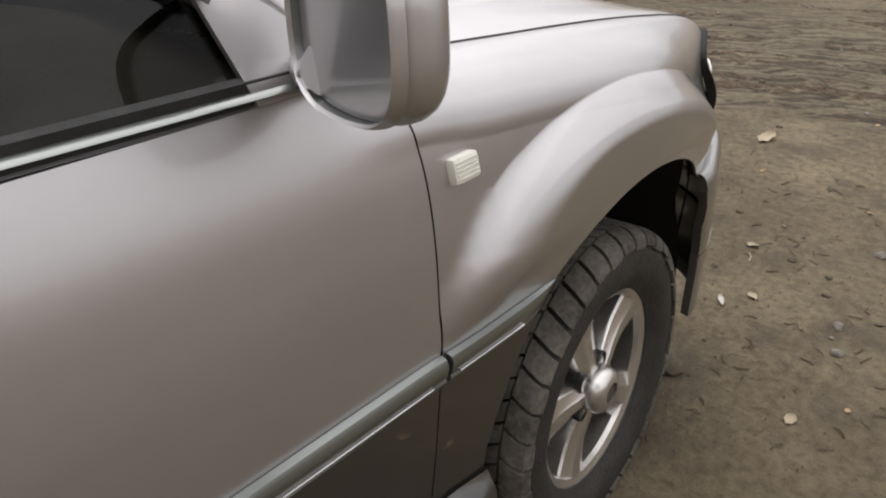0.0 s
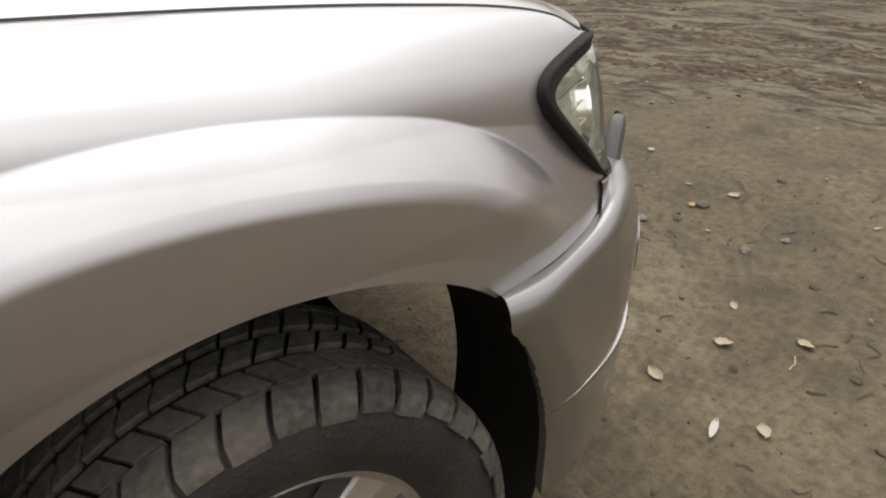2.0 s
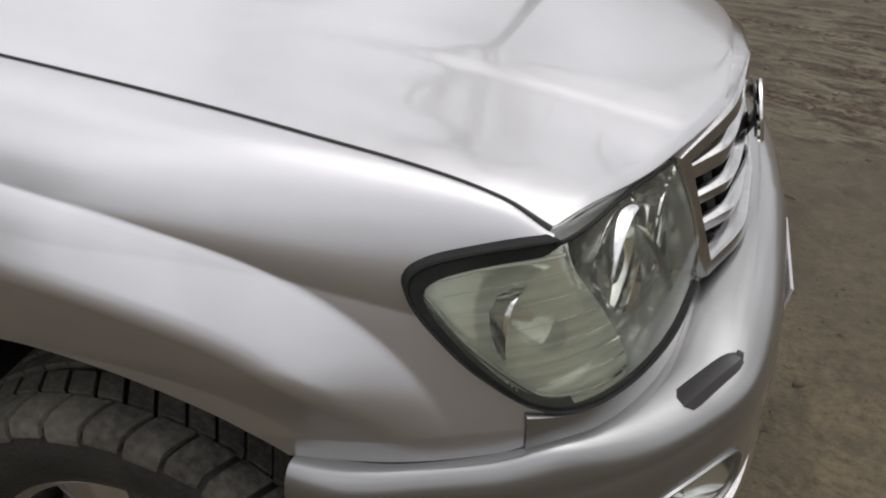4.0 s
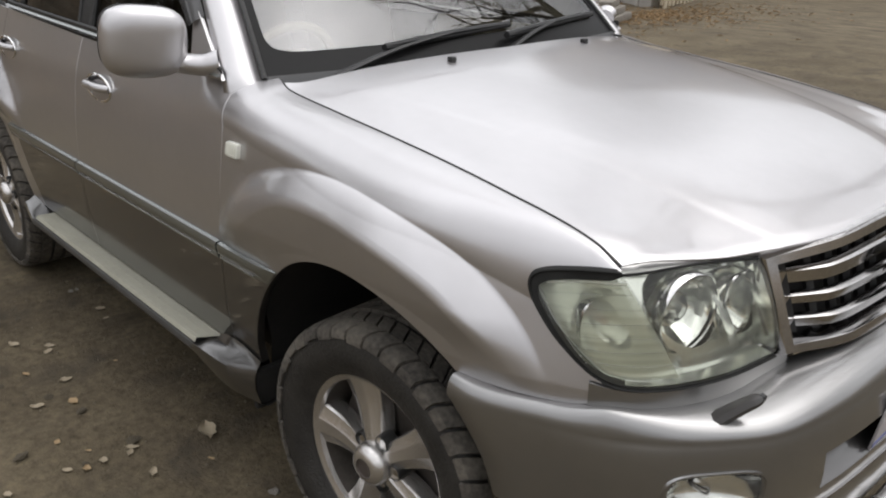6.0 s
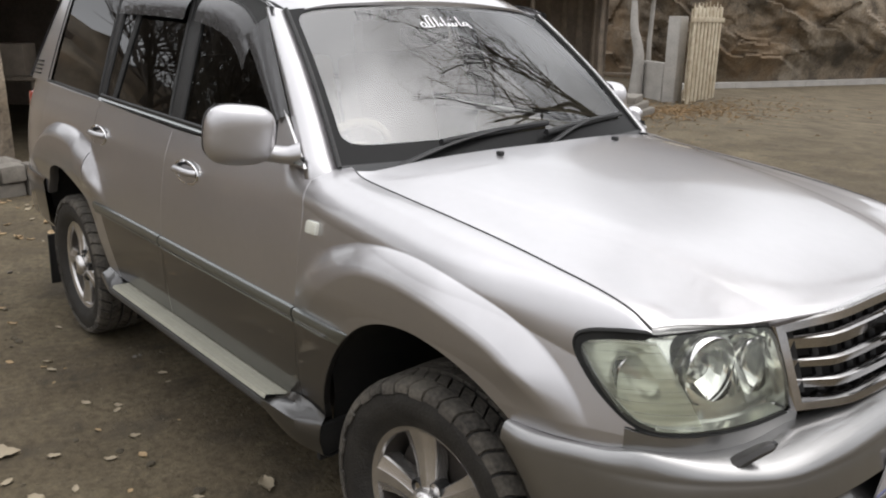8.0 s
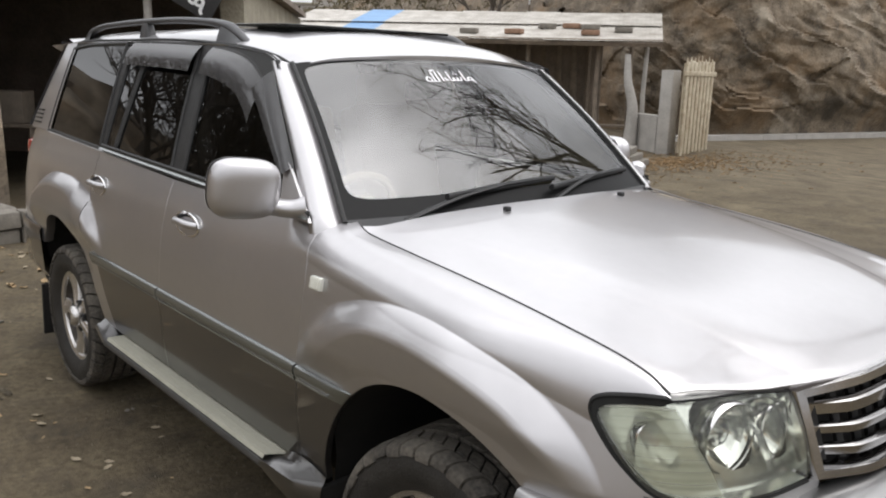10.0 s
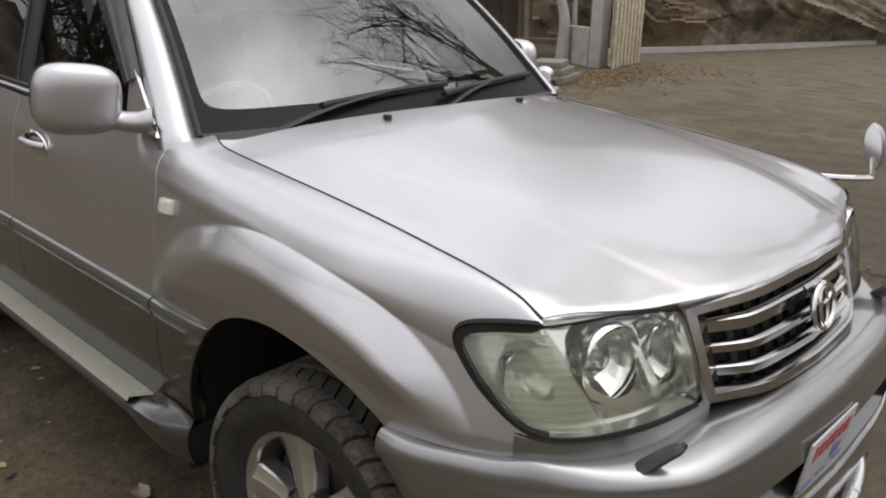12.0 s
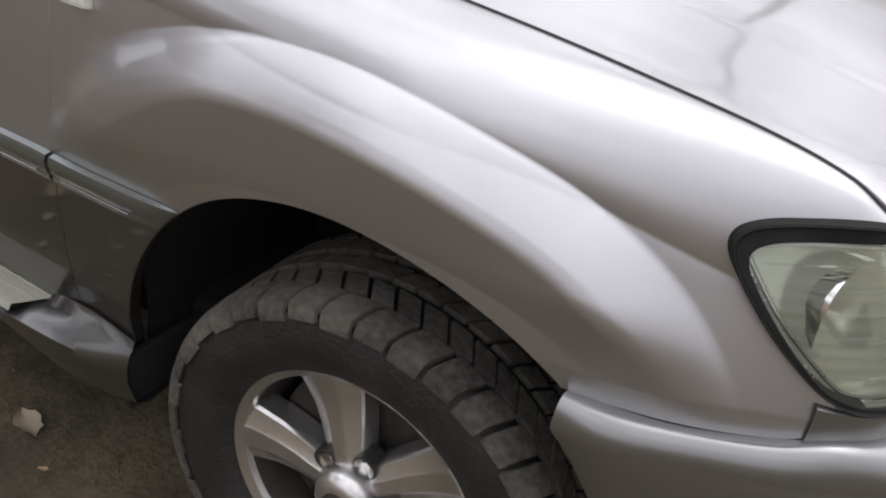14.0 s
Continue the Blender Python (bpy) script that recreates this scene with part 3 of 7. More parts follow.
edge_z = ease([-0.60, -0.50, -0.45, -0.24, -0.03, 0.155, 0.317, 0.461, 0.542, 0.598, 0.66], [1.233, 1.221, 1.210, 1.187, 1.167, 1.147, 1.125, 1.102, 1.087, 1.074, 1.058])


def hood_z(x, y):
    ay = np.abs(y)
    t = np.clip(ay / SEAM_Y, 0, 1)
    zm, ze = mid_z(x), edge_z(np.minimum(x, 0.66))
    z = zm + (ze - zm) * t ** 3.0 + (seam_z(np.minimum(x, 0.600)) - 0.10 * np.maximum(x - 0.600, 0) - ze) * t ** 12
    z = z + (0.0022 * (step(0.010, -0.010, ay - crease_y(x)) - 1.0) + 0.0022 * (step(0.0, -0.08, ay - crease_y(x)) - 1.0)) * step(-0.35, 0.2, x) * step(0.0, 0.10, 0.73 - ay)
    back = hood_front(ay) - x
    return z - (0.008 + 0.020 * step(-0.05, 0.62, ay)) * step(0.757, 0.50, ay) * np.clip(1 - back / 0.45, 0, 1) ** 2.4 - 0.007 * step(0.75, 0.70, ay) * np.clip(1 - back / 0.022, 0, 1) ** 2


hv = np.sin(np.linspace(-1, 1, 121) * np.pi / 2) * 0.55 + np.linspace(-1, 1, 121) * 0.45
hy = hv * (SEAM_Y - 0.0030)
hu = np.linspace(0, 1, 110) ** 0.85
HX = hood_back(np.abs(hy))[None] + hu[:, None] * (hood_front(np.abs(hy)) - hood_back(np.abs(hy)))[None]
HY = hy[None] * (1 - 0.031 * np.clip((-0.435 - HX) / 0.09, 0, 1) ** 2 - 0.0133 * step(0.3, 0.6, HX))
bonnet = part("bonnet", pressed(np.stack([HX, HY, hood_z(HX, HY)], -1)), PAINT, car, "silver bonnet with a raised middle and dusty film")
for s in (-1, 1):
    nz = Geo().box((0, 0, 0.006), (0.022, 0.018, 0.016), bevel=0.004)
    ob = part("washer_jet", nz, BLACK, bonnet)
    ob.location = (-0.327, s * 0.297, float(hood_z(np.array(-0.327), np.array(0.297))))

gx = np.linspace(-0.520, 0.592, 90)
gy = SEAM_Y - 0.0012 - 0.010 * step(0.3, 0.6, gx) - 0.024 * np.clip((-0.435 - gx) / 0.09, 0, 1) ** 2
pair("bonnet_gap", Geo().tube(np.stack([gx, -gy, seam_z(gx) + 0.0004], 1), 0.0024, 6), SEAL)
# windscreen, its black border and the scuttle
def screen(a, v, out=0.0):
    """a: -1 to 1 across, v: 0 at the bottom to 1 at the top."""
    a, v = np.asarray(a, float), np.asarray(v, float)
    low = np.stack([-0.555 + 0.085 * (1 - a ** 2), 0.775 * a, 1.222 + 0 * a], -1)
    top = np.stack([-1.075 + 0.060 * (1 - a ** 2), 0.640 * a, 1.690 + 0.040 * (1 - a ** 2)], -1)
    p = low + (top - low) * v[..., None]
    bow = 0.018 * np.sin(np.pi * v)
    return p + np.stack([0.68 * (bow + out), 0 * a, 0.73 * (bow + out)], -1)


A, V = np.meshgrid(np.linspace(-1, 1, 41), np.linspace(0, 1, 25))
windscreen = part("windscreen", Geo().grid(screen(A * 0.985, V)), SCREEN, car, "windscreen that mirrors bare branches")
windscreen.visible_shadow = False
border = Geo()
bw = np.linspace(0, 2 * np.pi, 241)[:-1]
rr_ = np.maximum(np.abs(np.cos(bw)), np.abs(np.sin(bw)))
oa, ov = 0.985 * np.cos(bw) / rr_, 0.48 + 0.52 * np.sin(bw) / rr_
ri = (np.abs(np.cos(bw)) ** 16 + np.abs(np.sin(bw)) ** 16) ** (-1 / 16)
ia, iv = 0.948 * np.cos(bw) * ri, 0.545 + 0.436 * np.sin(bw) * ri
border.grid(np.array([screen(oa + (ia - oa) * k, ov + (iv - ov) * k, 0.0025) for k in np.linspace(0, 1, 5)]), wrap=True)
part("screen_border", border, FRIT, windscreen)
sc_y = np.linspace(-0.76, 0.76, 50)
rows = []
for k, dz in ((0.0, -0.004), (0.5, -0.014), (1.0, 0.010)):
    xf, xr = hood_back(np.abs(sc_y)) - 0.004, -0.555 + 0.085 * (1 - (sc_y / 0.775) ** 2)
    zf = hood_z(xf, sc_y)
    rows.append(np.stack([xf + (xr - xf) * k, sc_y, zf + (1.222 - zf) * k + dz - (0.008 if k == 0 else 0)], 1))
part("scuttle", Geo().grid(np.array(rows)), BLACK, car, "black scuttle below the windscreen")


def wiper(a0, v0, a1, v1, a2, v2):
    """Arm from the pivot to the blade's middle, and the blade."""
    piv, mid_, end = (screen(np.array(a), np.array(v), 0.017) for a, v in ((a0, v0), (a1, v1), (a2, v2)))
    arm = smooth_line([piv + (0, 0, -0.01), piv * 0.5 + mid_ * 0.5 + (0.01, 0, 0.012), mid_ + (0.006, 0, 0.006)], 16)
    w = part("wiper", Geo().tube(arm, np.linspace(0.013, 0.007, 16), 6, 0.7), BLACK, car, "black windscreen wiper")
    d = end - mid_
    blade = smooth_line([mid_ - d * 0.9, mid_, mid_ + d * 0.9], 16)
    bow = np.sin(np.linspace(0, np.pi, 16))
    part("blade", Geo().tube(blade - np.array((0.004, 0, 0.005)), 0.012, 8, 0.8).tube(blade + bow[:, None] * np.array((0.004, 0, 0.005)), 0.008, 6), BLACK, w)
    part("pivot", Geo().spin([(0.0, 0.02), (0.018, 0.016), (0.02, 0.0)], 16, "z", tuple(piv + (0, 0, -0.025))), BLACK, w)


wiper(-0.74, -0.01, -0.16, 0.112, 0.24, 0.136)
wiper(0.05, -0.01, 0.50, 0.108, 0.93, 0.134)

# pillars and roof
def pillar(b_side, n=30):
    """A rounded post between the screen's edge and the side glass."""
    v = np.linspace(-0.06, 1, n)
    inner = screen(np.full(n, -1.0), v, 0.004)
    outer = np.stack([np.interp(v, [0, 0.5, 1], b_side[0]), -glass_y(np.interp(v, [0, 1], b_side[1])) - 0.006, np.interp(v, [-0.06, 0, 1], [b_side[1][0] - 0.03, *b_side[1]])], 1)
    m1 = inner * 0.7 + outer * 0.3 + np.array((0.004, -0.012, 0.004))
    m2 = inner * 0.3 + outer * 0.7 + np.array((0.004, -0.018, 0.004))
    return Geo().grid(np.array([inner - (0.01, 0, 0.01), inner, m1, m2, outer, outer + (0, 0.02, 0)]).transpose(1, 0, 2))


pair("a_pillar", fixed(pillar(((-0.600, -0.845, -1.115), (1.218, 1.698)))), PAINT, car, "silver windscreen pillar", 180)
av = np.linspace(0.0, 1, 30)
pair("screen_seal", Geo().tube(screen(np.full(30, -0.990), av, 0.005), 0.008, 8), SEAL)

roof_top = ease([-3.70, -3.45, -3.0, -2.2, -1.5, -1.2, -1.02], [1.808, 1.842, 1.856, 1.856, 1.832, 1.796, 1.738])
roof_half = ease([-3.70, -3.4, -2.5, -1.5, -1.02], [0.61, 0.640, 0.655, 0.650, 0.632])
rx_, ra_ = np.meshgrid(np.linspace(-3.70, -1.0, 80), np.linspace(-1, 1, 61), indexing="ij")
rx_ = np.where(rx_ > -1.9, rx_ - (rx_ + 1.9) / 0.9 * 0.068 * ra_ ** 2, rx_)
rz_ = roof_top(rx_) - 0.045 * np.abs(ra_) ** 2 - 0.040 * np.abs(ra_) ** 8
roof = part("roof", pressed(np.stack([rx_, ra_ * roof_half(rx_), rz_], -1), 0.03), PAINT, car, "silver roof")
gx = np.linspace(-3.70, -1.08, 60)
edge = np.stack([gx, -roof_half(gx) - 0.004, roof_top(gx) - 0.088], 1)
cant_z = np.interp(gx, [-3.70, -3.3, -2.5, -1.5, -1.15, -1.06], [1.755, 1.770, 1.772, 1.756, 1.724, 1.696])
low = np.stack([gx, -glass_y(cant_z) - 0.010, cant_z], 1)
pair("cant_rail", Geo().grid(np.array([edge + (0, 0.02, 0.006), edge, edge * 0.5 + low * 0.5 - (0, 0.006, 0), low, low + (0, 0.02, 0)])), PAINT)
pair("roof_gutter", Geo().tube(np.stack([gx, -roof_half(gx) + 0.010, roof_top(gx) - 0.076], 1), 0.006, 6), SEAL)

# roof rails
rail_rise = ease([-3.32, -3.22, -3.0, -2.4, -1.85, -1.64, -1.46], [-0.01, 0.036, 0.060, 0.070, 0.064, 0.052, -0.01])
roof_side = lambda x: roof_top(x) - 0.060


def rail():
    """A flat-sided bar that rises out of its front foot and dips again at the rear."""
    rx = np.linspace(-3.32, -1.46, 60)
    r = np.interp(rx, [-3.32, -3.1, -1.85, -1.60, -1.46], [0.020, 0.016, 0.016, 0.024, 0.016])
    return Geo().tube(np.stack([rx, 0 * rx - 0.590, roof_side(rx) + rail_rise(rx)], 1), r, 12, 0.85)


rails = pair("roof_rail", rail(), RAIL, car, "dark grey roof rail")
for x0, x1, w_ in ((-1.66, -1.44, 0.034), (-2.52, -2.40, 0.022), (-3.34, -3.20, 0.026)):
    fx_ = np.linspace(x0, x1, 16)
    top_ = roof_side(fx_) + (rail_rise(fx_) - 0.004 if x0 != -2.52 else np.interp(fx_, [x0, x0 + 0.03, x1 - 0.03, x1], [0.0, 0.066, 0.066, 0.0]))
    low_ = roof_side(fx_) - 0.020
    rows = [np.stack([fx_, np.full(16, -0.590 + dy), z_], 1) for dy, z_ in ((-w_ * 1.3, low_), (-w_, low_ * 0.5 + top_ * 0.5), (-w_ * 0.6, top_), (w_ * 0.6, top_), (w_, low_ * 0.5 + top_ * 0.5), (w_ * 1.3, low_))]
    pair("rail_foot", fixed(Geo().grid(np.array(rows))), RAIL, rails)
sr = Geo().box((-1.72, 0.0, float(roof_top(-1.75)) + 0.001), (0.52, 0.86, 0.012), Euler((0, 0.02, 0)).to_matrix(), bevel=0.005)
part("sunroof", sr, TINT, roof, "dark glass sunroof")

# side windows: panes, black frames, smoked wind deflectors
top_line = ease([-3.30, -3.0, -2.5, -1.75, -1.45, -1.28, -1.15, -1.06], [1.735, 1.757, 1.762, 1.748, 1.728, 1.697, 1.642, 1.577])


def pane(x_rear, x_front, n=30):
    """Outline between two slanted lines ((x low, x high)) and the window's top line."""
    xl, xh = np.linspace(x_rear[0], x_front[0], n), np.linspace(x_rear[1], x_front[1], n)
    b = np.stack([xl, np.where(xl > -3.3, belt(xl), 1.296) + 0.006], 1)
    t = np.stack([xh, top_line(xh)], 1)
    v = np.linspace(0, 1, 20)[:, None, None]
    return b[None] * (1 - v) + t[None] * v


def window(name, x_rear, x_front, owner, label):
    s = pane(x_rear, x_front)
    g = on_glass(s, 0.0)
    w = pair(name, Geo().grid(g), TINT, owner, label)
    for ob in w:
        ob.visible_shadow = False
    ring = np.vstack([g[0], g[1:, -1], g[-1, -2::-1], g[-2:0:-1, 0]])
    pair("window_seal", Geo().tube(np.vstack([ring, ring[:2]]), 0.011, 6, cap=False), SEAL, w)
    return w


window("quarter_window", (-3.305, -3.29), (-2.475, -2.53), car, "dark tinted rear quarter window")
window("quarter_light", (-2.425, -2.44), (-2.295, -2.245), rear_doors, "small dark tinted light")
window("rear_door_window", (-2.275, -2.225), (-1.645, -1.72), rear_doors, "dark tinted rear door window")
window("front_door_window", (-1.535, -1.60), (-0.66, -1.07), front_doors, "dark tinted front door window")
post = coons(np.array([(-1.655, 1.25), (-1.525, 1.25)]), np.array([(-1.73, 1.745), (-1.59, 1.735)]), np.stack([np.linspace(-1.655, -1.73, 12), np.linspace(1.25, 1.745, 12)], 1), np.stack([np.linspace(-1.525, -1.59, 12), np.linspace(1.25, 1.735, 12)], 1))
pair("b_pillar", pressed(on_glass(post, 0.003)), BLACK, car, "black centre pillar")
post = coons(np.array([(-2.49, 1.27), (-2.41, 1.27)]), np.array([(-2.545, 1.75), (-2.43, 1.75)]), np.stack([np.linspace(-2.49, -2.545, 12), np.linspace(1.27, 1.75, 12)], 1), np.stack([np.linspace(-2.41, -2.43, 12), np.linspace(1.27, 1.75, 12)], 1))
pair("c_pillar", pressed(on_glass(post, 0.003)), BLACK, car, "black rear pillar")
# sheet that closes the side above the panes and to the rear
hx = np.linspace(-3.29, -1.06, 60)
head = np.stack([np.stack([hx, top_line(hx) - 0.004], 1), np.stack([hx, np.interp(hx, [-3.70, -3.3, -2.5, -1.5, -1.15, -1.06], [1.755, 1.770, 1.772, 1.756, 1.724, 1.696]) + 0.004], 1)])
pair("window_head", Geo().grid(on_glass(head, 0.004)), SEAL)
dx0, dx1 = np.linspace(-3.925, -3.265, 24), np.linspace(-3.73, -3.262, 24)
dl = np.stack([dx0, np.full(24, 1.30)], 1)
dh = np.stack([dx1, np.interp(dx1, [-3.73, -3.26], [1.757, 1.772])], 1)
vv = np.linspace(0, 1, 24)[:, None, None]
dp = dl[None] * (1 - vv) + dh[None] * vv
d3 = on_glass(dp, 0.007)
d3[..., 1] += 0.9 * np.clip(-3.60 + 0.40 * (dp[..., 1] - 1.30) - dp[..., 0], 0, 1) ** 1.5
d_pillar = pair("d_pillar", fixed(Geo().grid(d3)), PAINT, car, "silver rear pillar with a louvre")
for k in range(4):
    zz = 1.335 + 0.022 * k
    pair("louvre", Geo().box((-3.52 + 0.1 * (zz - 1.3), -float(glass_y(zz)) - 0.012, zz), (0.11, 0.012, 0.008), bevel=0.003), SEAL, d_pillar)


def deflector(xs, drop):
    """A smoked strip that bows out over the head of a window."""
    zt = top_line(xs) + 0.010
    rows = []
    for k in np.linspace(0, 1, 7):
        z = zt - drop * k
        rows.append(np.stack([xs, -glass_y(z) - 0.006 - 0.028 * math.sin(min(1, k * 1.6) * math.pi / 2), z], 1))
    return Geo().grid(np.array(rows)[:, ::-1])


pair("wind_deflector", deflector(np.linspace(-2.43, -1.70, 30), np.full(30, 0.105)), SMOKE, rear_doors, "smoked acrylic wind deflector")
fx = np.linspace(-1.60, -1.10, 30)
g = deflector(fx, np.interp(fx, [-1.6, -1.25, -1.10], [0.105, 0.115, 0.13]))
dn = np.linspace(0, 1, 24)
front_run = np.stack([np.interp(dn, [0, 1], [-1.080, -0.765]), np.interp(dn, [0, 1], [1.668, 1.372])], 1)
wid = np.interp(dn, [0, 0.2, 1], [0.11, 0.085, 0.045])
rows = []
for k in np.linspace(0, 1, 6):
    q = front_run + np.stack([-wid * k * 0.75, -wid * k * 0.65], 1)
    rows.append(np.stack([q[:, 0], -glass_y(q[:, 1]) - 0.006 - 0.024 * math.sin(min(1, k * 1.6) * math.pi / 2), q[:, 1]], 1))
g.grid(np.array(rows)[:, ::-1])
pair("wind_deflector", g, SMOKE, front_doors, "smoked acrylic wind deflector")

# roof spoiler above the tailgate
sy_ = np.linspace(-0.60, 0.60, 40)
sec_ = [(-3.58, -0.010), (-3.66, 0.012), (-3.78, 0.006), (-3.82, -0.008), (-3.78, -0.022), (-3.62, -0.030)]
sp_rows = [np.stack([np.full(40, x_) + 0.05 * (sy_ / 0.6) ** 2, sy_, 1.812 + z_ - 0.030 * (sy_ / 0.6) ** 2], 1) for x_, z_ in sec_ + sec_[:1]]
part("roof_spoiler", fixed(Geo().grid(np.array(sp_rows))), PAINT, car, "silver roof spoiler above the tailgate")

# tail: back panel, rear screen, bumper
ty, tz = np.meshgrid(np.linspace(-1, 1, 31), np.linspace(0, 1, 40))
zt = 0.62 + tz * 1.15
half = np.where(zt < 1.296, side_y(np.full_like(zt, -3.83), np.minimum(zt, 1.296)), glass_y(np.minimum(zt, 1.75)) - 0.03)
xt = np.where(zt < 1.30, -3.92, -3.92 + (zt - 1.30) * 0.45) - 0.05 * (1 - ty ** 2) + 0.12 * np.abs(ty) ** 6
part("tailgate", fixed(Geo().grid(np.stack([xt, ty * half, zt], -1))), PAINT, car)
rp = smooth_line([(-3.20, 0.950), (-3.45, 0.945), (-3.70, 0.905), (-3.86, 0.80), (-3.93, 0.60), (-3.96, 0.30), (-3.97, 0.0)], 50)
rows = []
for o, z in ((0.05, 0.795), (0.01, 0.788), (0.0, 0.77), (0.004, 0.70), (0.012, 0.55), (0.05, 0.49)):
    h = np.stack([rp[:, 0] + o * np.linspace(0, 1, 50), -rp[:, 1] + o, np.full(50, z)], 1)
    rows.append(np.vstack([h, (h * (1, -1, 1))[-2::-1]]))
part("rear_bumper", fixed(Geo().grid(np.array(rows))), GREY, car, "grey rear bumper")
for s in (-1, 1):
    part("tail_lamp", Geo().box((-3.845, s * 0.745, 1.07), (0.10, 0.12, 0.28), bevel=0.03), mat("red_lens", (0.35, 0.03, 0.02), 0.2, 0, 0.1, 20, coat=0.6), car, "red tail lamp")


# headlamps
S, V = np.meshgrid(np.linspace(0, 1, 230), np.linspace(0, 1, 120))
cs, cv = (S[1:, 1:] + S[:-1, :-1]) / 2, (V[1:, 1:] + V[:-1, :-1]) / 2


def clear_of(s0, v0, w, h, p):
    return np.abs((cs - s0) * 0.50 / w) ** p + np.abs((cv - v0) * 0.19 / h) ** p > 1


base_keep = in_lamp(cs, cv, 0.02) & clear_of(0.665, 0.56, 0.060, 0.064, 2) & clear_of(0.885, 0.53, 0.040, 0.057, 4) & clear_of(0.30, 0.52, 0.047, 0.047, 2.6)
headlamps = pair("headlamp", Geo().grid(lamp(S, V, -0.030 - 0.02 * np.clip(V, 0, 1)), base_keep), LAMPSILVER, car, "yellowed headlamp with chrome bowls")
SB, VB = np.meshgrid(np.linspace(0.02, 1, 40), np.linspace(0, 1, 16))
pair("lamp_housing", Geo().grid(lamp(SB, VB, -0.085)), LAMPSILVER, headlamps)
lens = pair("lens", Geo().grid(lamp(S, V, 0.004), in_lamp(cs, cv, 0.0)), LENS, headlamps, "yellowed hazy lens")
for ob in lens:
    ob.visible_shadow = False


def lamp_line(pts, n, out):
    q = smooth_line(pts, n)
    return lamp(q[:, 0], q[:, 1], np.full(n, out) if np.isscalar(out) else out)


def band(pts, n, width, out, lift):
    """A flat rubber strip along a line on the lamp's sheet."""
    q = smooth_line(pts, n)
    d = np.gradient(q, axis=0) * np.array((0.45, 0.2))
    d /= np.linalg.norm(d, axis=1)[:, None]
    nrm = np.stack([-d[:, 1] / 0.45, d[:, 0] / 0.2], 1)
    rows = []
    for k, o in ((0.0, out - 0.012), (0.06, out), (0.5, out + lift), (0.94, out), (1.0, out - 0.02)):
        s = q + nrm * (np.asarray(width) * k)[:, None]
        rows.append(lamp(s[:, 0], s[:, 1], np.full(n, o)))
    return Geo().grid(np.array(rows))


outline = [(0.50, 1.005), (0.30, 1.012), (0.14, 1.00), (0.055, 0.945), (0.010, 0.82), (-0.003, 0.6), (0.0, 0.35), (0.03, 0.12), (0.09, 0.02), (0.20, -0.01), (0.40, -0.012), (0.60, -0.012), (0.80, -0.012), (0.98, -0.010)]
wd = np.interp(np.linspace(0, 1, 120), [0, 0.03, 0.2, 0.50, 0.62, 0.72, 1.0], [0.003, 0.004, 0.005, 0.004, 0.004, 0.0015, 0.0015])
pair("lamp_gasket", fixed(band(outline, 120, -wd, 0.008, 0.002)), GASKET, headlamps, "black rubber gasket")
pair("lamp_gasket", fixed(band(outline, 120, np.interp(np.linspace(0, 1, 120), [0, 0.03, 0.18, 0.3, 0.55, 0.70, 1.0], [0.005, 0.014, 0.015, 0.0125, 0.0100, 0.004, 0.002]), 0.006, 0.000)), GASKET, headlamps)
sw_ = np.linspace(0.07, 0.975, 40)
for v_w, name_ in ((0.015, "lower_wall"), (0.985, "upper_wall")):
    pair(name_, Geo().grid(np.array([lamp(sw_, np.full(40, v_w), np.full(40, o)) for o in (0.001, -0.015, -0.032, -0.05)])), LAMPSILVER, headlamps)
vw_ = np.linspace(0.03, 0.97, 16)
pair("inner_wall", Geo().grid(np.array([lamp(np.full(16, 0.985), vw_, np.full(16, o)) for o in (0.001, -0.02, -0.05)])), LAMPSILVER, headlamps)
ln = lamp_line([(0.11, 0.90), (0.30, 0.915), (0.50, 0.90)], 30, -0.004)
pair("lens_rib", Geo().tube(ln, 0.0025, 6), WHITE, headlamps)
ln = lamp_line([(0.48, 0.992), (0.62, 0.994), (0.80, 0.994), (0.985, 0.992)], 40, 0.006)
pair("lamp_gasket", Geo().tube(ln, 0.0028, 8), GASKET, headlamps)
ln = lamp_line([(0.055, 0.85), (0.045, 0.5), (0.10, 0.14), (0.20, 0.075), (0.46, 0.06)], 40, -0.003)
pair("lens_rib", Geo().tube(ln, 0.003, 6), CLEAR, headlamps)

S2, V2 = np.meshgrid(np.linspace(0.035, 0.50, 90), np.linspace(0.04, 0.90, 60))
k2, j2 = (S2[1:, 1:] + S2[:-1, :-1]) / 2, (V2[1:, 1:] + V2[:-1, :-1]) / 2
flute = pair("indicator_lens", Geo().grid(lamp(S2, V2, -0.008 - 0.0012 * np.abs(np.sin(V2 * 40))), in_lamp(k2, j2, -0.03)), FLUTED, headlamps, "hazy fluted indicator lens")
for ob in flute:
    ob.visible_shadow = False

# inside the lamp: indicator chamber, main bowl, inner bowl
def lamp_frame(s, v, depth):
    """Place and axes of a bowl whose mouth looks out through the lens."""
    p = lamp(np.array(s), np.array(v), np.array(-depth))
    q = lamp(np.array(s), np.array(v), np.array(0.0))
    f = Vector(tuple(q - p)).normalized()
    f = (f + Vector((0.9, 0, 0))).normalized()
    return Matrix.Translation(Vector(tuple(p))) @ f.to_track_quat("Y", "Z").to_matrix().to_4x4()


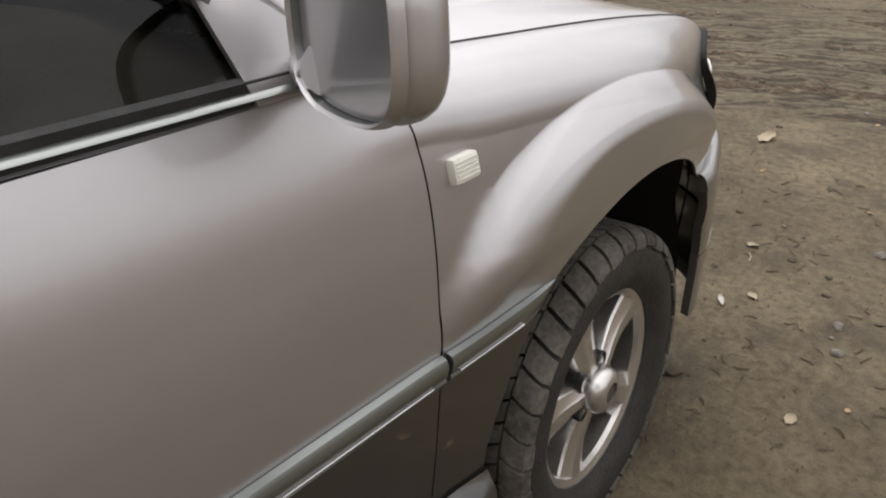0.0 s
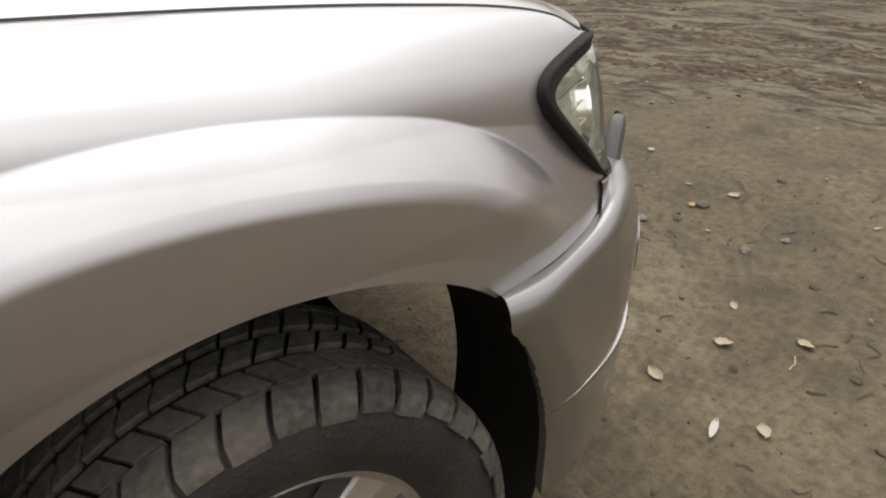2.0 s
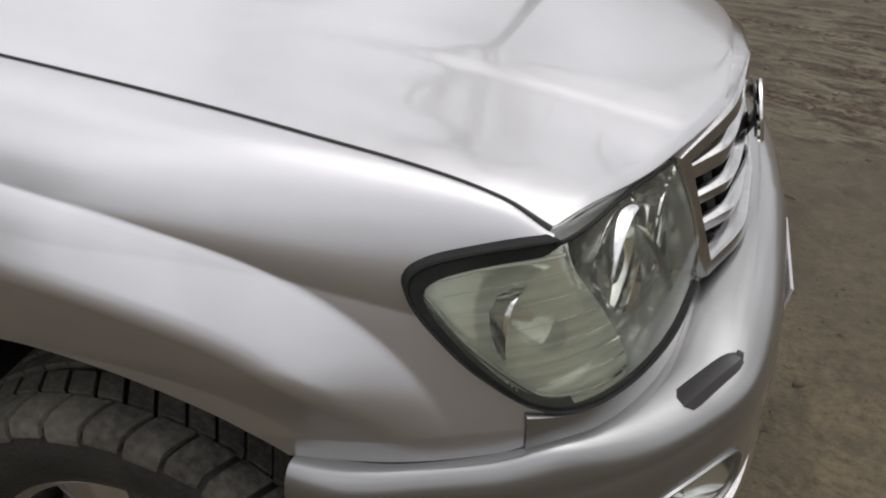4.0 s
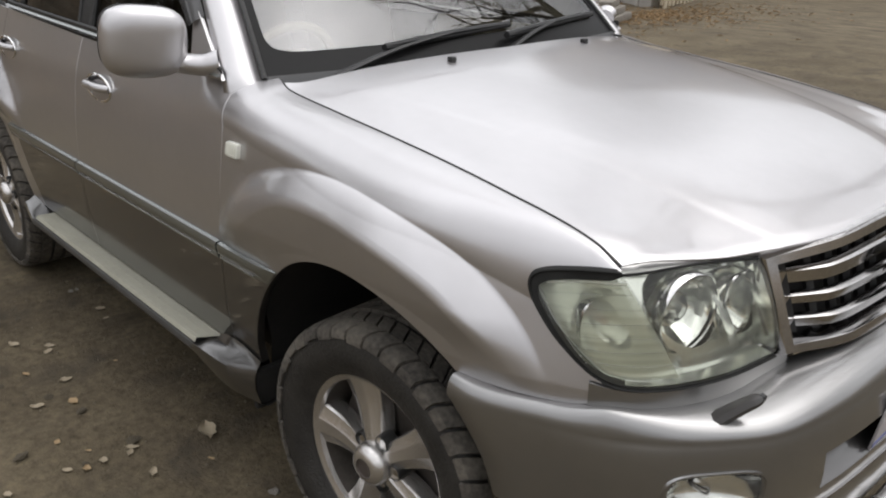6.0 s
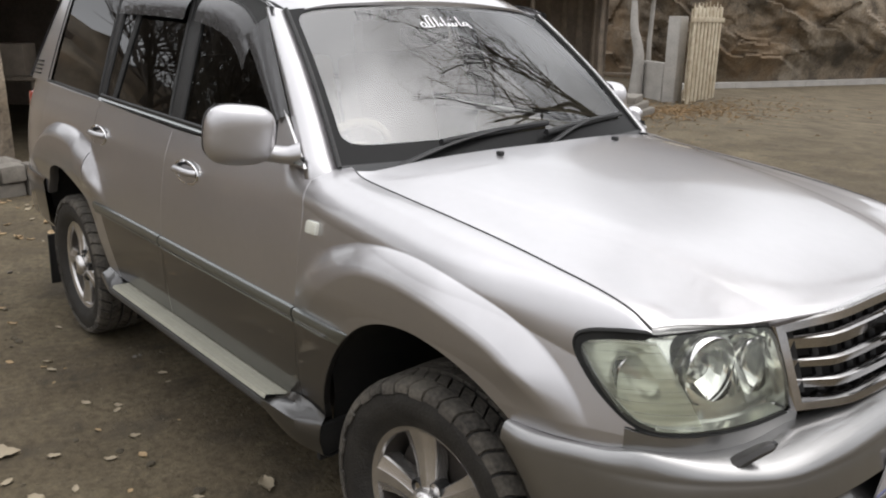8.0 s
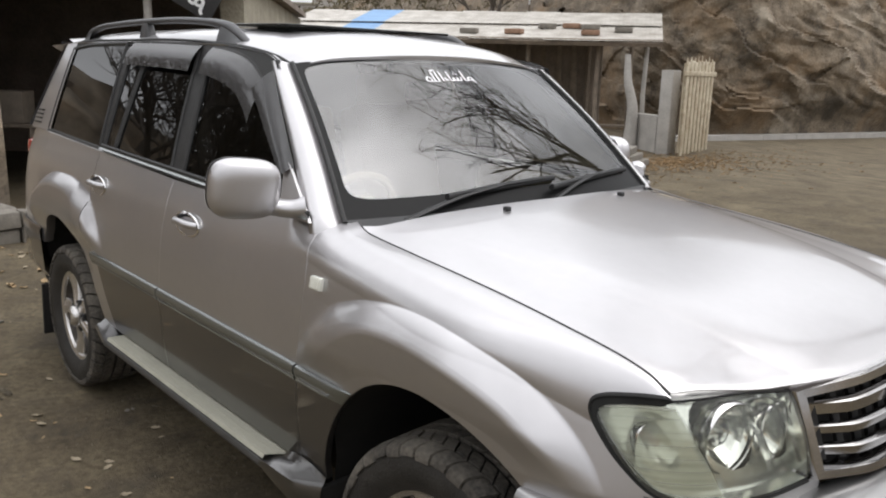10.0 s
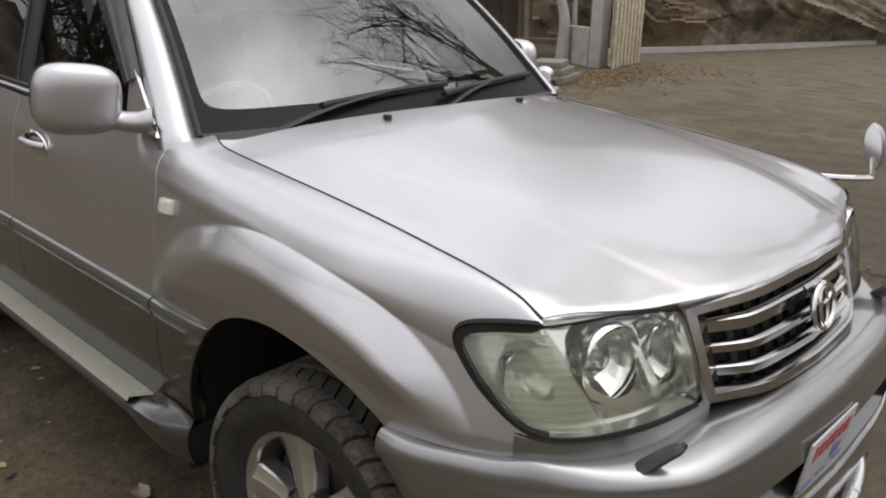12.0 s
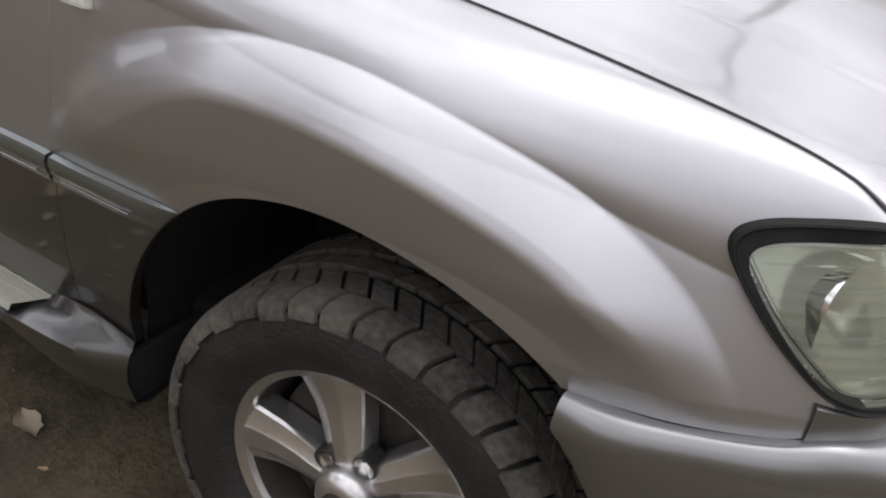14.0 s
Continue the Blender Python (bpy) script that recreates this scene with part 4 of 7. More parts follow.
def bowl_geo(w, h, depth, sides, power):
    """A faceted dish with a rounded-square mouth."""
    g = Geo()
    ang = np.linspace(0, 2 * np.pi, sides, endpoint=False)
    rows = []
    for k in np.linspace(0.12, 1, 10):
        sq = (np.abs(np.cos(ang)) ** power + np.abs(np.sin(ang)) ** power) ** (-1 / power)
        r = 1 + (sq - 1) * k
        rows.append(np.stack([w * k * r * np.cos(ang), np.full(sides, -depth * (1 - k ** 2)), h * k * r * np.sin(ang)], 1))
    rows.append(rows[-1] * (1.06, 1, 1.06) + (0, 0.004, 0))
    rows.append(rows[-1] * (1.02, 1, 1.02) + (0, -0.03, 0))
    return g.grid(np.array(rows), wrap=True)


for nm, s, v, w, h, dep, sides, power in (("main_bowl", 0.665, 0.56, 0.072, 0.076, 0.06, 14, 2.0), ("inner_bowl", 0.880, 0.53, 0.047, 0.066, 0.05, 40, 4.0)):
    m = lamp_frame(s, v, 0.036)
    b = pair(nm, bowl_geo(w, h, dep, sides, power).moved(m), REFLECTOR, headlamps, "", 20)
    pair("bulb", Geo().spin([(0.0, 0.002), (0.010, 0.0), (0.013, -0.012), (0.013, -0.05)], 16).moved(m @ Matrix.Translation((0, -0.012, 0))), CHROME, b)
m = lamp_frame(0.665, 0.56, 0.026)
pair("bowl_ring", Geo().spin([(0.075, 0.004), (0.078, 0.006), (0.081, 0.002), (0.081, -0.02)], 48).moved(m), CHROME, headlamps)
pair("projector", Geo().spin([(0.0, 0.016), (0.02, 0.012), (0.032, 0.0), (0.034, -0.03)], 32).moved(m @ Matrix.Translation((0.022, -0.012, 0.012))), CLEAR, headlamps, "clear round lamp glass")
m2 = lamp_frame(0.885, 0.53, 0.030)
sq_a = np.linspace(0, 2 * np.pi, 61)
sq_r = (np.abs(np.cos(sq_a)) ** 4 + np.abs(np.sin(sq_a)) ** 4) ** -0.25
pair("bowl_ring", Geo().tube(np.stack([0.047 * sq_r * np.cos(sq_a), 0 * sq_a, 0.065 * sq_r * np.sin(sq_a)], 1), 0.004, 8, cap=False).moved(m2), CHROME, headlamps)
# sloping chrome facets between the bowls
for s0, s1, v0, v1, d0, d1 in ((0.775, 0.815, 0.22, 0.85, 0.006, 0.028), (0.945, 0.99, 0.2, 0.86, 0.006, 0.026)):
    a, b = np.meshgrid(np.linspace(s0, s1, 6), np.linspace(v0, v1, 6))
    dd = d0 + (d1 - d0) * ((b - v0) / (v1 - v0))
    pair("reflector_facet", Geo().grid(lamp(a, b, -dd)), REFLECTOR, headlamps)
# chamber wall and amber bulb of the indicator
b = np.linspace(0.03, 0.97, 12)
wall = np.array([lamp(0.505 + 0.02 * (1 - b), b, np.full(12, -o)) for o in (0.004, 0.015, 0.03, 0.04)])
pair("chamber_wall", Geo().grid(wall), CLEAR, headlamps)
for k in range(6):
    vv_ = 0.20 + 0.62 * k / 5
    s_ = np.linspace(0.09 + 0.25 * max(0, 0.35 - vv_), 0.49, 16)
    pair("lens_flute", Geo().tube(lamp(s_, np.full(16, vv_), np.full(16, -0.001)), 0.0010, 5), CLEAR, headlamps)
m = lamp_frame(0.30, 0.52, 0.036)
pair("indicator_bowl", bowl_geo(0.055, 0.055, 0.035, 24, 2.6).moved(m), REFLECTOR, headlamps)
pair("indicator_bulb", Geo().spin([(0.0, 0.004), (0.007, 0.0), (0.009, -0.012), (0.009, -0.04)], 16).moved(m), AMBER, headlamps, "amber bulb")

# trim strip below the lamps
s_ = np.linspace(0.01, 1.045, 50)
rows = [lamp(s_, 0 * s_, np.full(50, o)) + (0, 0, dz) for o, dz in ((0.004, -0.003), (0.009, -0.006), (0.010, -0.046), (0.008, -0.060))]
pair("lamp_trim", Geo().grid(np.array(rows)), BUMPER, car, "grey strip below the headlamp")

# grille
g_top_x, g_low_x = ease([0, 0.22, 0.445], [0.786, 0.770, 0.698]), ease([0, 0.22, 0.42], [0.836, 0.825, 0.766])


def nose(a, v, out=0.0):
    """a: -1 to 1 across the grille, v: 0 bottom to 1 top."""
    a, v = np.asarray(a, float), np.asarray(v, float)
    w = 0.417 + (0.440 - 0.417) * v
    y = a * w
    x = g_low_x(np.abs(y)) * (1 - v) + g_top_x(np.abs(y)) * v
    z = (0.805 + 0.018 * a ** 2) * (1 - v) + (1.046 - 0.027 * a ** 2) * v
    return np.stack([x + out, y, z], -1)


aa, vv = np.meshgrid(np.linspace(-0.97, 0.97, 30), np.linspace(0.04, 0.96, 8))
grille = part("grille", Geo().grid(nose(aa, vv, -0.045)), UNDER, car, "chrome grille with three bars and an oval badge")
frame_pts = np.vstack([np.stack([np.linspace(-1, 1, 50), np.full(50, 1.0)], 1), np.stack([np.full(12, 1.0), np.linspace(0.97, 0.03, 12)], 1),
                       np.stack([np.linspace(1, -1, 50), np.full(50, 0.0)], 1), np.stack([np.full(12, -1.0), np.linspace(0.03, 0.97, 12)], 1)])
rows = []
for ins_, out in ((0.0, -0.02), (0.0, 0.004), (0.15, 0.012), (0.9, 0.012), (1.0, 0.006), (1.1, -0.03)):
    q = np.stack([frame_pts[:, 0] * (1 - 0.070 * ins_), 0.5 + (frame_pts[:, 1] - 0.5) * (1 - 0.22 * ins_)], 1)
    rows.append(nose(q[:, 0], q[:, 1], out))
part("grille_frame", fixed(Geo().grid(np.array(rows), wrap=True)), BRIGHT, grille, "chrome surround")
for vc, hh in ((0.70, 0.080), (0.475, 0.058), (0.255, 0.062)):
    a_ = np.linspace(-0.92, 0.92, 60)
    rows = [nose(a_, vc + k * hh, o - 0.11 * np.clip(np.abs(a_) - 0.66, 0, 1)) for k, o in ((-1.0, -0.020), (-0.92, -0.002), (0.62, 0.007), (0.88, 0.001), (1.0, -0.010))]
    part("grille_bar", Geo().grid(np.array(rows)), BRIGHT, grille, "chrome bar", angle=25)
for k in range(13):
    a0 = -0.84 + 0.14 * k
    if abs(a0) > 0.13:
        v_ = np.linspace(0.14, 0.90, 8)
        part("grille_slat", Geo().tube(nose(np.full(8, a0), v_, -0.026), 0.006, 4, 2.0), BLACK, grille)
badge = Matrix.Translation((0.828, 0, 0.940)) @ Euler((0, radians(-12), 0)).to_matrix().to_4x4()
w = np.linspace(0, 2 * np.pi, 48, endpoint=False)
disc = [(-0.004, 0.054 * math.cos(t), 0.047 * math.sin(t)) for t in w]
emblem = part("badge", Geo().slab(disc, (0.006, 0, 0)).moved(badge), BLACK, grille, "oval badge with a chrome ring")
for ry, rz, oz in ((0.061, 0.052, 0.0), (0.021, 0.048, 0.0), (0.042, 0.018, 0.025)):
    ring = np.array([(0.006, ry * math.cos(t), oz + rz * math.sin(t)) for t in np.linspace(0, 2 * np.pi, 49)])
    part("badge_ring", Geo().tube(ring, 0.0065 if ry > 0.05 else 0.0050, 8, cap=False).moved(badge), CHROME, emblem)
a_ = np.linspace(-0.32, 0.32, 16)
part("badge_mount", Geo().grid(np.array([nose(a_, np.full(16, 0.42), 0.004), nose(a_, np.full(16, 0.5), 0.018), nose(a_, np.full(16, 0.72), 0.018), nose(a_, np.full(16, 0.78), 0.004)]) [:, 5:11]), BRIGHT, grille)

# front bumper: its top meets the wing, the lamp trim and the grille
plan = smooth_line([(0.30, 0.940), (0.40, 0.926), (0.50, 0.889), (0.63, 0.835), (0.727, 0.765), (0.809, 0.667), (0.871, 0.554), (0.905, 0.375), (0.920, 0.16), (0.925, 0.0)], 300)
plan_n = np.stack([-np.gradient(plan[:, 1]), np.gradient(plan[:, 0])], 1)
plan_n /= np.linalg.norm(plan_n, axis=1)[:, None]
q_ = np.linspace(0, 1, 160)
edge_in = [tuple(on_side(np.array((x, z)))) for x, z in ((0.345, 0.787), (0.45, 0.7805), (0.55, 0.7845), (0.62, 0.796))]
edge_in = [(x, y + 0.0015, z) for x, y, z in edge_in] + [(0.662, -0.746, 0.791), (0.699, -0.662, 0.784), (0.735, -0.551, 0.783), (0.752, -0.417, 0.796), (0.806, -0.22, 0.802), (0.822, 0.0, 0.803)]
inner = smooth_line(edge_in, 160)
knots = [(0.0055, 0.748), (0.0005, 0.730), (-0.003, 0.700), (-0.005, 0.66), (-0.005, 0.625), (-0.004, 0.60), (0.0, 0.565), (0.002, 0.545), (0.003, 0.535)]
off_at = ease([k[1] for k in knots[::-1]], [k[0] for k in knots[::-1]])
levels = [(float(off_at(z)), float(z)) for z in np.linspace(0.748, 0.535, 28)]
lowers = [(0.002, 0.530), (-0.001, 0.522), (0.0, 0.49), (0.003, 0.44), (0.012, 0.38), (0.030, 0.352), (0.09, 0.345)]


def bumper_row(off, z):
    x0 = ARCH_X + 0.43 * math.sqrt(1 - ((max(z, 0.40) - 0.40) / 0.515) ** 2)
    k0 = np.searchsorted(plan[:, 0], x0)
    idx = k0 + (len(plan) - 1 - k0) * q_
    p = np.stack([np.interp(idx, np.arange(300), plan[:, k]) for k in (0, 1)], 1)
    nn = np.stack([np.interp(idx, np.arange(300), plan_n[:, k]) for k in (0, 1)], 1)
    inset = np.interp(z, [0.35, 0.53, 0.66, 0.8], [0.010, 0.004, 0.002, 0.0])
    curl = np.clip(1 - (p[:, 0] - x0) / 0.09, 0, 1)[:, None] ** 2 * np.interp(z, [0.62, 0.78], [0.022, 0.0])
    p = p - np.array((0, 1.0)) * curl
    flush = np.clip((p[:, 0] - x0) / 0.36, 0, 1)[:, None]
    p = p - nn * (off * flush ** 1.5 + inset)
    return np.stack([p[:, 0], -p[:, 1], np.full(160, z)], 1)


def shelf_row(k):
    """Between the inner edge (0) and the first outer row (1), gently domed."""
    a, b = inner, bumper_row(*levels[0])
    r = a + (b - a) * k
    drop = a[:, 2] - b[:, 2]
    r[:, 2] = a[:, 2] - drop * (1 - math.sqrt(max(0.0, 1 - k ** 2.8)))
    r[:, 2] += 0.003 * math.sin(math.pi * k)
    return r


def whole(rows):
    """Adds the mirrored half to rows that end at the middle plane."""
    return np.array([np.vstack([r, (r * (1, -1, 1))[-2::-1]]) for r in rows])


up_rows = whole([shelf_row(k) for k in np.sin(np.linspace(0, 0.98, 12) * math.pi / 2)] + [bumper_row(*l) for l in levels])
keep = np.ones((up_rows.shape[0] - 1, up_rows.shape[1] - 1), bool)
yc, zc = np.abs(up_rows[:-1, :-1, 1] + up_rows[1:, 1:, 1]) / 2, (up_rows[:-1, :-1, 2] + up_rows[1:, 1:, 2]) / 2
mouth = np.abs(whole([bumper_row(0.0, 0.65)])[0][:-1, 1]) < 0.44
keep &= ~(mouth[None] & (zc < 0.672) & (zc > 0.575))
FOG_Y, FOG_Z, FOG_W, FOG_H = 0.676, 0.640, 0.080, 0.049
keep &= (np.abs((yc - FOG_Y) / (FOG_W - 0.006)) ** 3.5 + np.abs((zc - FOG_Z) / (FOG_H - 0.004)) ** 3.5 > 1) | (zc > 0.70)
bumper = part("front_bumper", fixed(Geo().grid(up_rows, keep)), BUMPER, car, "silver-grey front bumper with fog lamps")
part("bumper_apron", fixed(Geo().grid(whole([bumper_row(*l) for l in lowers]))), BUMPER, bumper, "grey apron")
strip = whole([bumper_row(0.008, 0.5370), bumper_row(-0.003, 0.5365), bumper_row(-0.0035, 0.5335), bumper_row(0.008, 0.5315)])
part("bumper_strip", Geo().grid(strip), BRIGHT, bumper, "thin bright strip")
ends = np.array([bumper_row(*l)[0] for l in levels + lowers])
pair("bumper_end", Geo().grid(np.array([ends, ends + (0.002, 0.008, 0), ends + (0.006, 0.024, 0.0)])), FLANGE, bumper)
# shallow intake: recess greyed to imitate its shade, with a slot behind the plate
cols = np.where(mouth)[0]
cols = np.append(cols, cols[-1] + 1)
recess = np.array([whole([bumper_row(o, z)])[0][cols] for o, z in ((float(off_at(0.675)), 0.675), (0.010, 0.671), (0.040, 0.664), (0.043, 0.625), (0.038, 0.604), (0.026, 0.592), (float(off_at(0.572)), 0.572))])
part("air_intake", fixed(Geo().grid(recess)), GREY, bumper, "shallow air intake with shade put in as grey")
for e in (0, -1):
    part("intake_end", Geo().slab([tuple(q) for q in recess[:, e]], (0.0, 0.002, 0.0)), UNDER, bumper)
slot = np.array([whole([bumper_row(o, z)])[0][cols[6:-6]] for o, z in ((0.0375, 0.657), (0.0400, 0.628))])
part("intake_slot", Geo().grid(slot), UNDER, bumper, "dark slot")


def on_bumper(y, z, deep):
    """A place on the right half of the bumper's face."""
    r = bumper_row(float(off_at(z)) + deep, z)
    o = np.argsort(-r[:, 1])
    return [float(np.interp(y, -r[o, 1], r[o, 0])), -y, z]


fa = np.linspace(0, 2 * np.pi, 49)[:-1]
fr = (np.abs(np.cos(fa)) ** 3.5 + np.abs(np.sin(fa)) ** 3.5) ** (-1 / 3.5)


def fog_ring(k, deep):
    return [on_bumper(FOG_Y + FOG_W * k * r * math.cos(t), FOG_Z + FOG_H * k * r * math.sin(t), deep) for t, r in zip(fa, fr)]


fogs = pair("fog_lamp", fixed(Geo().grid(np.array([fog_ring(1.03, 0.002), fog_ring(1.02, -0.004), fog_ring(0.97, -0.004), fog_ring(0.95, 0.004)]), wrap=True)), BUMPER, bumper, "rounded fog lamp with a clear lens")
pair("fog_dish", fixed(Geo().grid(np.array([fog_ring(0.96, 0.003), fog_ring(0.85, 0.020), fog_ring(0.55, 0.034), fog_ring(0.2, 0.040), fog_ring(0.02, 0.041)]), wrap=True)), REFLECTOR, fogs)
lens_f = pair("fog_lens", fixed(Geo().grid(np.array([fog_ring(0.965, 0.001), fog_ring(0.8, -0.003), fog_ring(0.4, -0.005), fog_ring(0.02, -0.006)]), wrap=True)), CLEAR, fogs)
for ob in lens_f:
    ob.visible_shadow = False
pair("fog_bulb", Geo().spin([(0.0, 0.022), (0.010, 0.020), (0.012, 0.010), (0.012, -0.01)], 16, "x", tuple(np.array(on_bumper(FOG_Y, FOG_Z, 0.03)))), CHROME, fogs)
# washer housings on the bumper
WASHER = mat("washer_plastic", (0.055, 0.052, 0.050), 0.4, 0, 0.15, 30)
wj = smooth_line([(0.764, -0.648, 0.768), (0.786, -0.632, 0.792), (0.808, -0.616, 0.814), (0.826, -0.603, 0.828)], 12)
pair("lamp_washer", fixed(Geo().tube(wj, np.interp(np.linspace(0, 1, 12), [0, 0.2, 0.8, 0.95, 1], [0.020, 0.019, 0.016, 0.013, 0.009]), 8, 0.8)), WASHER, bumper, "grey washer housing")
pair("washer_nozzle", Geo().spin([(0.0, 0.0), (0.006, 0.002), (0.008, -0.006)], 12, "x", (0.828, -0.602, 0.829)), BLACK, bumper)
# plate: plain bars stand in for its writing
plate_m = Matrix.Translation((0.920, -0.085, 0.642)) @ Euler((0, radians(8), radians(0))).to_matrix().to_4x4()
PLATE, PRED, PBLUE = mat("plate_white", (0.46, 0.44, 0.44), 0.45, 0, 0.08, 30), mat("plate_red", (0.42, 0.12, 0.11), 0.5, 0, 0.1, 30), mat("plate_blue", (0.17, 0.18, 0.33), 0.5, 0, 0.2, 30)
plate = part("number_plate", Geo().box((0, 0, 0), (0.006, 0.270, 0.140), bevel=0.002).moved(plate_m), PLATE, bumper, "white number plate with red and blue bars")
for k in range(6):
    part("plate_bar", Geo().box((0.0045, -0.092 + 0.037 * k, 0.034), (0.002, 0.025, 0.040)).moved(plate_m), PRED, plate)
part("plate_bar", Geo().box((0.0045, 0.055, -0.018), (0.002, 0.045, 0.036)).moved(plate_m), PBLUE, plate)
for dy, wd_ in ((-0.09, 0.08), (0.0, 0.05), (0.10, 0.05)):
    part("plate_bar", Geo().box((0.0045, dy - 0.01, -0.052), (0.002, wd_, 0.010)).moved(plate_m), PBLUE, plate)
# bright guard tube below the bumper
gp = smooth_line([(0.60, -0.73, 0.36), (0.74, -0.61, 0.362), (0.872, -0.40, 0.365), (0.925, -0.15, 0.366), (0.93, 0, 0.366)], 40)
gp = np.vstack([gp, (gp * (1, -1, 1))[-2::-1]])
guard = part("guard_tube", Geo().tube(gp, 0.026, 16), CHROME, bumper, "bright steel guard tube")
for k in (30, 34, 45, 49):
    d = gp[k + 1] - gp[k]
    part("tube_clamp", Geo().tube(np.array([gp[k], gp[k] + d * 0.35]), 0.030, 16), CHROME, guard)
for y_ in (-0.45, 0.45):
    part("tube_bracket", Geo().box((0.82, y_, 0.366), (0.12, 0.03, 0.03), bevel=0.005), BLACK, guard)

# side marker lamps, handles
mk = Geo().box((0, 0, 0), (0.056, 0.022, 0.040), bevel=0.008)
mm = Matrix.Translation((-0.478, -float(side_y(-0.478, 1.074)) - 0.004, 1.074)) @ Euler((radians(-12), 0, radians(1))).to_matrix().to_4x4()
markers = pair("side_marker", mk.moved(mm), WHITE, front_wings, "small white side marker lamp")
ribs = Geo()
for k in range(5):
    ribs.box((0, -0.0115, -0.012 + 0.006 * k), (0.046, 0.0012, 0.002))
pair("marker_ribs", ribs.moved(mm), WHITE, markers)
for x0, z0, owner in ((-1.375, 1.100, front_doors), (-2.35, 1.122, rear_doors)):
    y0 = float(side_y(x0, z0))
    # grey paint in the dish stands for the shade of its recess
    dish = Geo().spin([(0.0, 0.010), (0.5, 0.008), (0.86, 0.0), (1.0, -0.003), (1.06, 0.004)], 40)
    dish.v = [(x0 + a * 0.098, -y0 + b, z0 + c * 0.043) for a, b, c in dish.v]
    hd = pair("handle_dish", dish, GREY, owner, "handle recess with shade put in as dark grey, and a chrome rim")
    rim_w = np.linspace(0, 2 * np.pi, 49)
    pair("handle_rim", Geo().tube(np.stack([x0 + 0.098 * np.cos(rim_w), -y0 - 0.003 + 0 * rim_w, z0 + 0.043 * np.sin(rim_w)], 1), 0.0055, 8, cap=False), CHROME, hd)
    hp = smooth_line([(x0 - 0.090, -y0 - 0.002, z0 + 0.006), (x0 - 0.05, -y0 - 0.026, z0 + 0.010), (x0, -y0 - 0.031, z0 + 0.012), (x0 + 0.05, -y0 - 0.026, z0 + 0.010), (x0 + 0.090, -y0 - 0.002, z0 + 0.006)], 24)
    pair("handle", Geo().tube(hp, 0.015, 10, 0.9), PAINT, hd, "silver pull handle")
    pair("key_lock", Geo().spin([(0, -0.004), (0.009, -0.003), (0.011, 0.006)], 16, "y", (x0 + 0.062, -y0 + 0.002, z0 - 0.018)), CHROME, hd)

# door mirrors
def mirror_body():
    g = Geo()
    u, w = np.linspace(-np.pi / 2, np.pi / 2, 25), np.linspace(0, 2 * np.pi, 48, endpoint=False)
    rows = []
    for a in u:
        p = abs(math.cos(a)) ** 0.58
        sx_ = math.copysign(abs(math.sin(a)) ** 0.9, math.sin(a)) * (0.85 if a > 0 else 1.0)
        c, s = np.cos(w), np.sin(w)
        r = (np.abs(c) ** 3.4 + np.abs(s) ** 3.2) ** (-1 / 3.3)
        rows.append(np.stack([np.full(48, 0.052 * sx_), 0.108 * p * r * c, 0.092 * p * r * s * (1 - 0.07 * np.maximum(c, 0) * (s < 0))], 1))
    a = np.array(rows)
    a[..., 0] = np.where(a[..., 0] < -0.030, -0.030 + (a[..., 0] + 0.030) * 0.05, a[..., 0])
    return g.grid(a, wrap=True)


def mirror_at(m, flip, label):
    """One mirror: shell, rim and glass, at a pose on the right side."""
    def done(g):
        return g.flipped() if flip else g
    body = part("door_mirror", done(fixed(mirror_body().moved(m))), PAINT, car, label)
    w = np.linspace(0, 2 * np.pi, 48, endpoint=False)
    rr = (np.abs(np.cos(w)) ** 3.4 + np.abs(np.sin(w)) ** 3.2) ** (-1 / 3.3)
    cut = 1 - 0.07 * np.maximum(np.cos(w), 0) * (np.sin(w) < 0)
    rim = [(np.stack([np.full(48, x), 0.108 * k * rr * np.cos(w), 0.092 * k * rr * np.sin(w) * cut], 1)) for x, k in ((-0.027, 0.998), (-0.038, 0.985), (-0.043, 0.960), (-0.038, 0.93))]
    bezel = [(np.stack([np.full(48, x), 0.108 * k * rr * np.cos(w), 0.092 * k * rr * np.sin(w) * cut], 1)) for x, k in ((-0.038, 0.93), (-0.018, 0.915), (-0.012, 0.89), (-0.020, 0.87), (-0.010, 0.80))]
    part("mirror_bezel", done(Geo().grid(np.array(bezel), wrap=True).moved(m)), MOULD, body, "grey bezel round the glass")
    part("mirror_rim", done(Geo().grid(np.array(rim), wrap=True).moved(m)), PAINT, body, "", True)
    gl = np.array([(-0.0165, 0.094 * r_ * math.cos(t), 0.083 * r_ * math.sin(t) * c_) for t, r_, c_ in zip(w, rr, cut)])
    part("mirror_glass", done(Geo().slab(gl, (0.004, 0, 0)).moved(m)), MIRROR, body, "mirror glass")
    arm = smooth_line([(-0.660, -0.835, 1.262), (-0.680, -0.868, 1.258), (-0.705, -0.905, 1.262), (-0.720, -0.945, 1.275)], 16)
    part("mirror_arm", done(Geo().tube(arm, np.interp(np.linspace(0, 1, 16), [0, 0.3, 0.7, 1], [0.046, 0.036, 0.034, 0.040]), 14, 0.8)), PAINT, body)
    sail = [(x, -float(glass_y(z)) - 0.006, z) for x, z in ((-0.590, 1.228), (-0.770, 1.230), (-0.812, 1.375), (-0.790, 1.385))]
    part("mirror_sail", done(Geo().slab(sail, (0, -0.010, 0))), PAINT, body)


